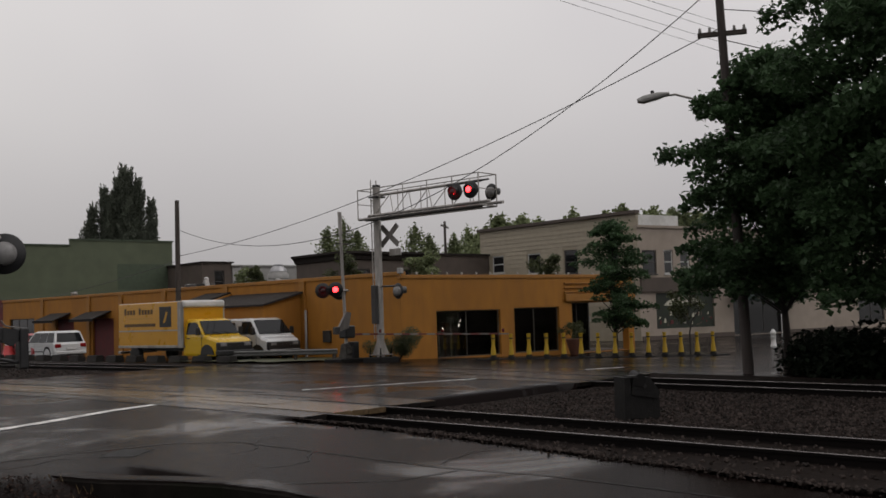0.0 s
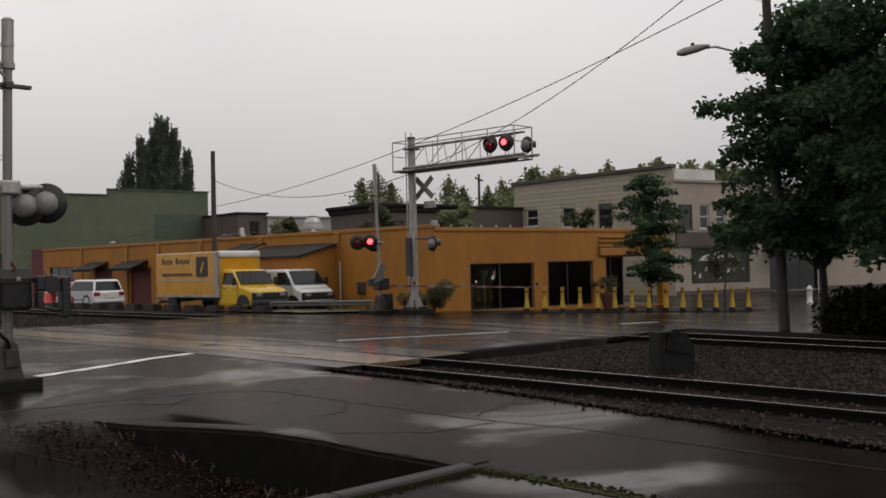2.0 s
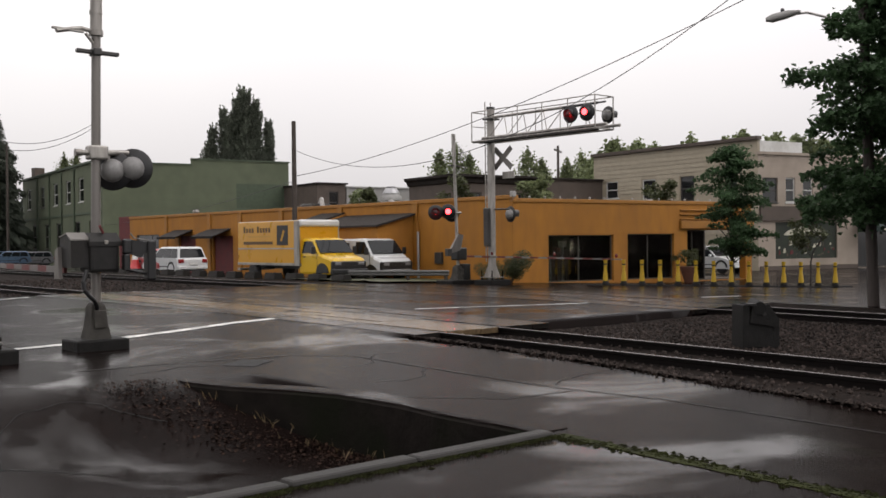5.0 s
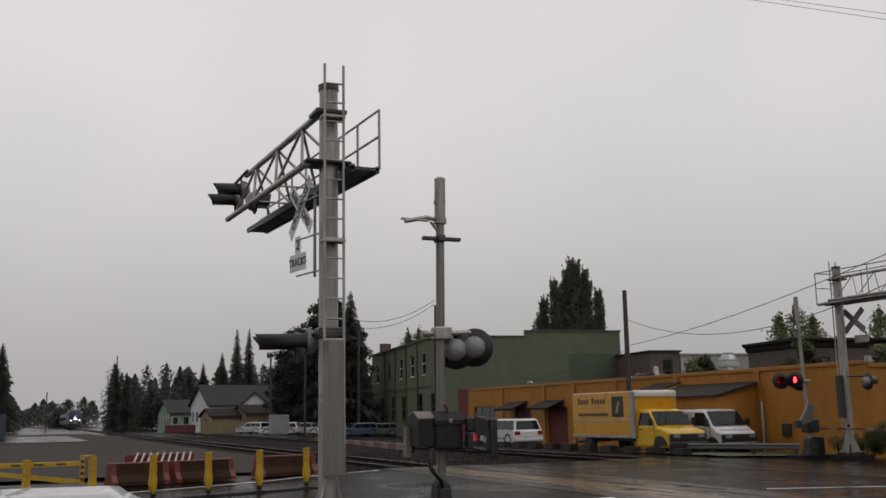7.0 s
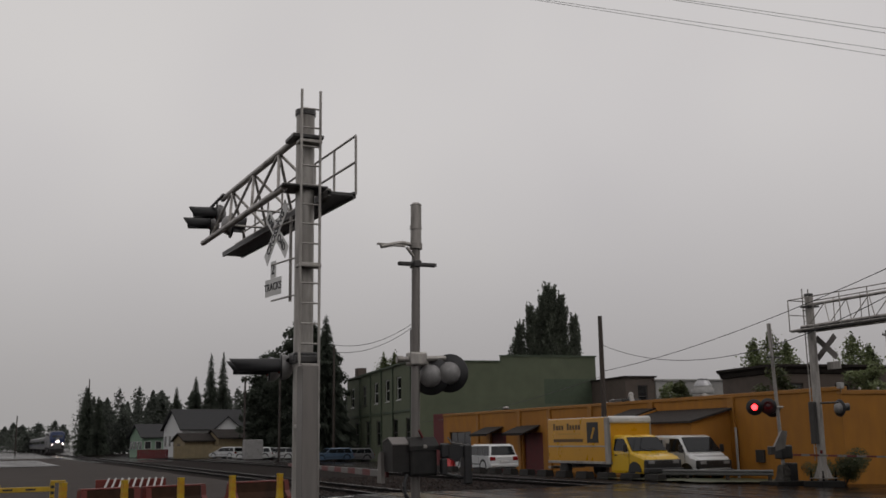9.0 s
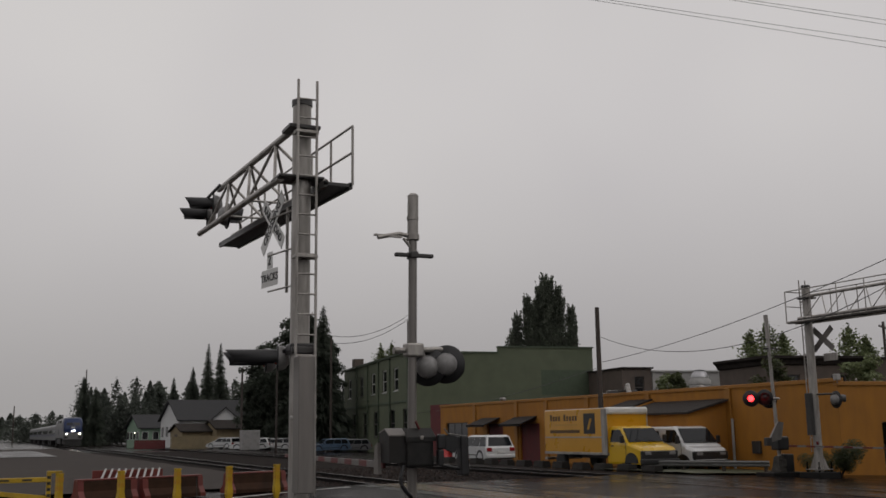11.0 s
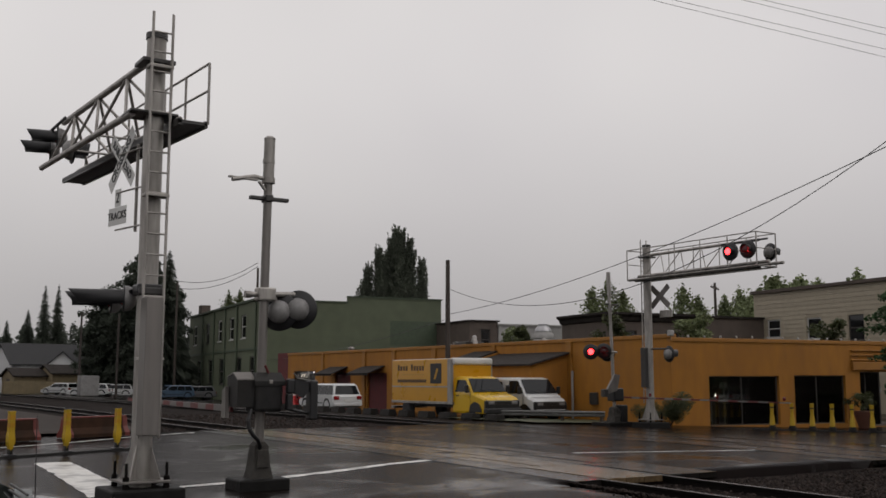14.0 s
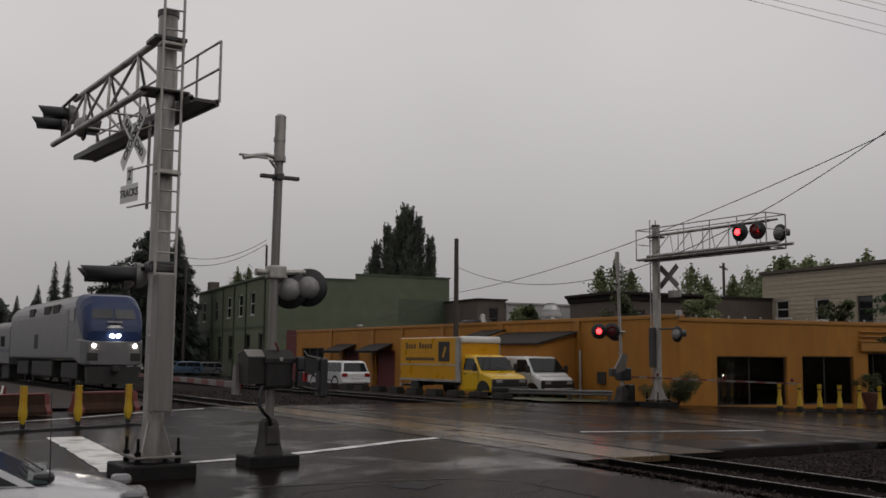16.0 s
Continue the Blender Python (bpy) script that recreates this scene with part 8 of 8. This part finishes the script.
for k in range(64):
    az = 5.0 + 9.3 * k / 63 + rnd.gauss(0, 0.1)
    rg = rnd.uniform(215, 250)
    spots.append((rg * math.sin(radians(az)), rg * math.cos(radians(az)), rnd.uniform(7, 13), rnd.uniform(2.5, 4.2), rnd.random() < 0.5))
for k in range(26):
    az = -6 + 10 * k / 25
    rg = rnd.uniform(330, 480)
    spots.append((rg * math.sin(radians(az)), rg * math.cos(radians(az)), rnd.uniform(6, 11), rnd.uniform(4, 6), rnd.random() < 0.4))
for k in range(16):
    az = 14 + 7 * k / 15
    rg = rnd.uniform(150, 190)
    spots.append((rg * math.sin(radians(az)), rg * math.cos(radians(az)), rnd.uniform(7, 12), rnd.uniform(3, 4.5), rnd.random() < 0.5))
# distance haze comes only from the paled leaf colour
make_treeline("far_wood", spots, "dark line of far mixed trees, haze put into their colour", M_FARTREE, 78)
spots = []
for k in range(26):
    az = 50 + 13.5 * k / 25 + rnd.gauss(0, 0.2)
    rg = rnd.uniform(92, 104)
    spots.append((rg * math.sin(radians(az)), rg * math.cos(radians(az)), rnd.uniform(8.8, 10.8), rnd.uniform(3.0, 4.2), False))
for az, h in ((41.4, 10.6), (42.3, 11.4), (43.1, 10.2), (46.4, 10.6), (47.2, 9.5), (48.6, 9.4), (49.4, 10.2), (21.0, 10.8), (21.6, 11.2)):
    rg = 100 if az > 30 else 135
    spots.append((rg * math.sin(radians(az)), rg * math.cos(radians(az)), h * (0.96 if az > 30 else 1.15), 2.2, False))
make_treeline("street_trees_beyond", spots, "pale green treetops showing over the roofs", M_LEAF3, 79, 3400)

# ---- build: poles and wires ----
make_pole("utility_pole", 24.4, 11.45, 11.0, 0.14, M_WOOD, "tall weathered wooden utility pole leaning slightly beside the maple", ((8.95, 0.62),), (-0.35, 0.15), -62)
make_street_lamp_arm(24.15, 11.55, 7.0, (23.0, 13.2, 7.15), "grey cobra-head street lamp on the utility pole")
make_pole("utility_pole", 30.4, 46.5, 8.55, 0.16, M_WOODDK, "dark wooden pole rising behind the box truck", (), (0.0, 0.0))
make_pole("utility_pole", 35.5, 108, 12.6, 0.16, M_WOODDK, "far dark utility pole by the green building", (), (0, 0))
make_pole("utility_pole", 41.5, 100, 14.0, 0.16, M_WOODDK, "far dark utility pole by the green building", (), (0, 0))
make_pole("utility_pole", 26.5, 112, 9.0, 0.14, M_WOOD, "slim pale pole among far trees", (), (0, 0))
make_pole("utility_pole", 29.9, 110, 9.0, 0.14, M_WOOD, "slim pale pole among far trees", (), (0, 0))
make_pole("utility_pole", 7.3, 240, 8.4, 0.16, M_WOODDK, "slim far pole beside the tracks", (), (0, 0))
make_pole("utility_pole", 20.9, 230, 16.0, 0.16, M_WOODDK, "slim far pole beside the wood", (), (0, 0))
make_pole("utility_pole", 71.1, 63.8, 11.1, 0.16, M_WOODDK, "far pole with a long crossarm above the roofs", ((10.6, 1.6),), (0, 0), 30)
make_pole("utility_pole", 83.0, 52.0, 11.4, 0.16, M_WOODDK, "far pole with a long crossarm above the roofs", ((11.0, 1.8),), (0, 0), 30)
wire("power_line", ((24.1, 11.6, 10.1), (30.4, 46.5, 6.7)), 3.2, 0.015, "dark sagging overhead cable across the crossing")
wire("power_line", ((24.1, 11.6, 8.9), (30.4, 46.5, 5.25)), 0.8, 0.015, "dark sagging overhead cable across the crossing")
wire("power_line", ((30.4, 46.5, 5.0), (37.0, 87.0, 3.4)), 0.4, 0.015, "thin dark cable sagging between poles")
wire("power_line", ((41.5, 100, 13.6), (35.5, 108, 11.6)), 0.9, 0.03, "thin dark cable sagging between poles")
wire("power_line", ((41.5, 100, 14.0), (35.5, 108, 12.4)), 0.9, 0.03, "thin dark cable sagging between poles")
for z, q in ((8.25, (11.22, 19.69, 12.07)), (8.5, (11.41, 19.58, 12.06)), (8.8, (13.96, 17.97, 11.82)), (9.02, (14.15, 17.84, 11.8))):
    a, b = Vector((24.15, 11.55, z)), Vector(q)
    wire("power_line", (a, a + (b - a) * 2.6), 0.0, 0.0055, "thin overhead line crossing the sky")
wire("power_line", ((24.1, 11.6, 8.6), (60, -5, 6.5)), 0.6, 0.014, "dark overhead cable behind the maple")
wire("power_line", ((24.1, 11.6, 9.4), (55, -12, 10.5)), 0.6, 0.014, "thin overhead line crossing the sky")

vent = thing("dome_vent", pose(59.6, 74.6, 6.0) @ Matrix.Diagonal((0.66, 0.66, 0.66, 1)), "chrome dome ventilator on the pale flat roof", "roof vent")
part("base", Shape().lathe([(1.5, -0.7), (1.5, -0.15), (1.2, 0.1), (1.2, 0.3)], 18), M_GREYW, vent)
part("dome", Shape().lathe([(1.25, 0.3), (1.15, 0.55), (0.95, 0.85), (0.72, 1.1), (0.66, 1.2), (0.8, 1.24), (0.5, 1.34), (0.06, 1.36)], 18), M_RIM, vent, "shiny ribbed dome")

# ---- build: small things ----
make_switch_machine()
make_wheel_stops()
make_guardrail()
make_hydrant()
make_planter()
make_cone(26.0, 57.0)
for a, b in (((2.35, 28.75), (3.9, 29.2)), ((4.05, 29.15), (5.8, 29.8)), ((6.65, 30.3), (8.55, 30.95))):
    make_barrier(a, b, "mud-stained brown road barrier with faded red ends")
make_yellow_barrier()
make_grating_stack()
make_house("house", pose(25.2, 150, 0, 0, 0, -80), 7.4, 10.0, 3.9, 6.5, M_HOUSEW, M_SLATE, "white clapboard house with a long dark slate roof")
make_house("house", pose(32.3, 146, 0, 0, 0, -12), 4.6, 6, 3.3, 5.4, M_HOUSEW, M_SLATE, "white gabled wing house with a dark slate roof", 2)
make_house("house", pose(22.1, 164, 0, 0, 0, -80), 6, 5.0, 3.0, 4.7, M_HOUSEG, M_SLATE, "small mint green house beyond the tracks")
make_shed(22.9, 131.5, 4.0, 3.8, 2.2, M_FENCE, "tan timber shed with a dark roof", -80)
make_shed(27.0, 131, 4.4, 4.2, 2.5, M_FENCE, "tan timber shed with a dark roof", -80)
fence = thing("fence", pose(21.8, 128, 0), "tan board fence in front of the houses", "fence")
for k in range(28):
    part("board", Shape().box(k * 0.3, 0, 0, k * 0.3 + 0.285, 0.05, 1.45 + 0.03 * (k % 3)), M_FENCE, fence)
low = thing("fence", pose(18.2, 134, 0), "low dark red board fence beside the yard", "fence")
for k in range(12):
    part("board", Shape().box(k * 0.32, 0, 0, k * 0.32 + 0.3, 0.05, 1.1), M_BRICKR, low)
solid("shipping_container", Shape().rbox(-9, 108, 0, -0.4, 110.4, 2.6, 0.05), M_HAZEBLUE, "navy steel shipping container at the yard edge", "container")
solid("utility_cabinet", Shape().rbox(26.1, 109.5, 0, 28.0, 111, 2.1, 0.05), M_DOME, "weathered grey trackside cabinet", "cabinet")
patch("yard_road", -20, 6, 88, 125, M_ASPHALT, "wet service road leading away beside the mud", rise=0.16, step=4, rough=0.0)
make_stripe("pavement_joint", [(8.1, 12.6), (8.75, 11.9), (8.7, 9.8), (8.66, 7.9), (8.9, 6.4), (8.8, 3.0)], 0.035, M_BLOCK, "dark crack in the wet paving", 0.006)
make_stripe("pavement_joint", [(6.8, 8.6), (7.7, 7.6), (8.66, 7.5)], 0.03, M_BLOCK, "dark crack in the wet paving", 0.006)
make_stripe("pavement_joint", [(5.0, 13.0), (6.6, 12.9), (8.1, 12.6)], 0.05, M_CONC, "pale worn seam in the wet paving", 0.006)
crack_rnd = random.Random(21)
for cx, cy, ca, cn in ((7.2, 13.6, -0.3, 22), (8.2, 13.2, 2.4, 14), (5.4, 12.2, 0.2, 18), (7.9, 11.0, 0.3, 16), (9.0, 15.2, 2.9, 24), (6.0, 18.4, 0.4, 26), (3.2, 10.4, 1.2, 20), (3.9, 9.2, 2.6, 16), (2.2, 11.6, 0.1, 18), (8.9, 8.0, 0.1, 10), (7.4, 9.6, -0.5, 12)):
    pts = [(cx, cy)]
    for _ in range(cn):
        ca += crack_rnd.gauss(0, 0.28)
        pts.append((pts[-1][0] + 0.13 * math.cos(ca), pts[-1][1] + 0.13 * math.sin(ca)))
    make_stripe("pavement_crack", pts, crack_rnd.uniform(0.014, 0.03), M_BLOCK, "thin wandering crack in the wet paving", 0.005, 0.6)
make_stripe("tar_patch", [(6.9, 12.05), (7.5, 12.45)], 0.5, M_BLOCK, "dark tar repair in the paving", 0.005)
# added out of view so the shop glass mirrors a dark wall, not sky
make_block("street_block", 0, 0, 45, 8, 7.0, M_BROWNW, M_ROOF, "unseen plain brown block added to darken the window reflections", 180, [], at=(75, -6))

# ---- build: train ----
loco = make_locomotive()
coaches = [make_coach(pose(12.85, 500, 0)) for _ in range(5)]
TRAIN_Y = []


def motions():
    """All keyed movement: the arriving train, the car in the side street and the flashing lamps."""
    head = -math.degrees(math.atan(0.0105))
    for t in (0, 2, 4, 6, 8, 10, 12, 14, 16):
        TRAIN_Y.append((t, 51.3 + 25.6 * (16 - t)))
    for ob, back in [(loco, 0.0)] + [(c, 21.6 + 25.4 * k) for k, c in enumerate(coaches)]:
        walk(ob, [(t, pose(TRACKS[0] + drift(y + back), y + back, 0.01, 0, 0, head)) for t, y in TRAIN_Y])
    car = bpy.data.objects["suv.001"]
    walk(car, [(t, pose(53.5, 35.6 + 4.5 * (5.5 - t), slope(53, 36) + 0.0, 0, 0, 180)) for t in (0, 4, 8, 12, 16)])
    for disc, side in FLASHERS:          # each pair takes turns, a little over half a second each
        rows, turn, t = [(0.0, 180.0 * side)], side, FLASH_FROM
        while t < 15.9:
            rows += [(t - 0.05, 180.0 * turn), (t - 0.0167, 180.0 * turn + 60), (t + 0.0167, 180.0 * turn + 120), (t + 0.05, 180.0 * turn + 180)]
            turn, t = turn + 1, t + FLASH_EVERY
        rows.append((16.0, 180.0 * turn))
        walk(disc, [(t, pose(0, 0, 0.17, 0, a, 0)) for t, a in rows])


# ---- build: crossing panels ----
make_crossing(TRACKS[0], (M_RUBBER, M_TIMBER))
make_crossing(TRACKS[1], (M_RUBBER, M_RUBBER))
make_stones()
motions()
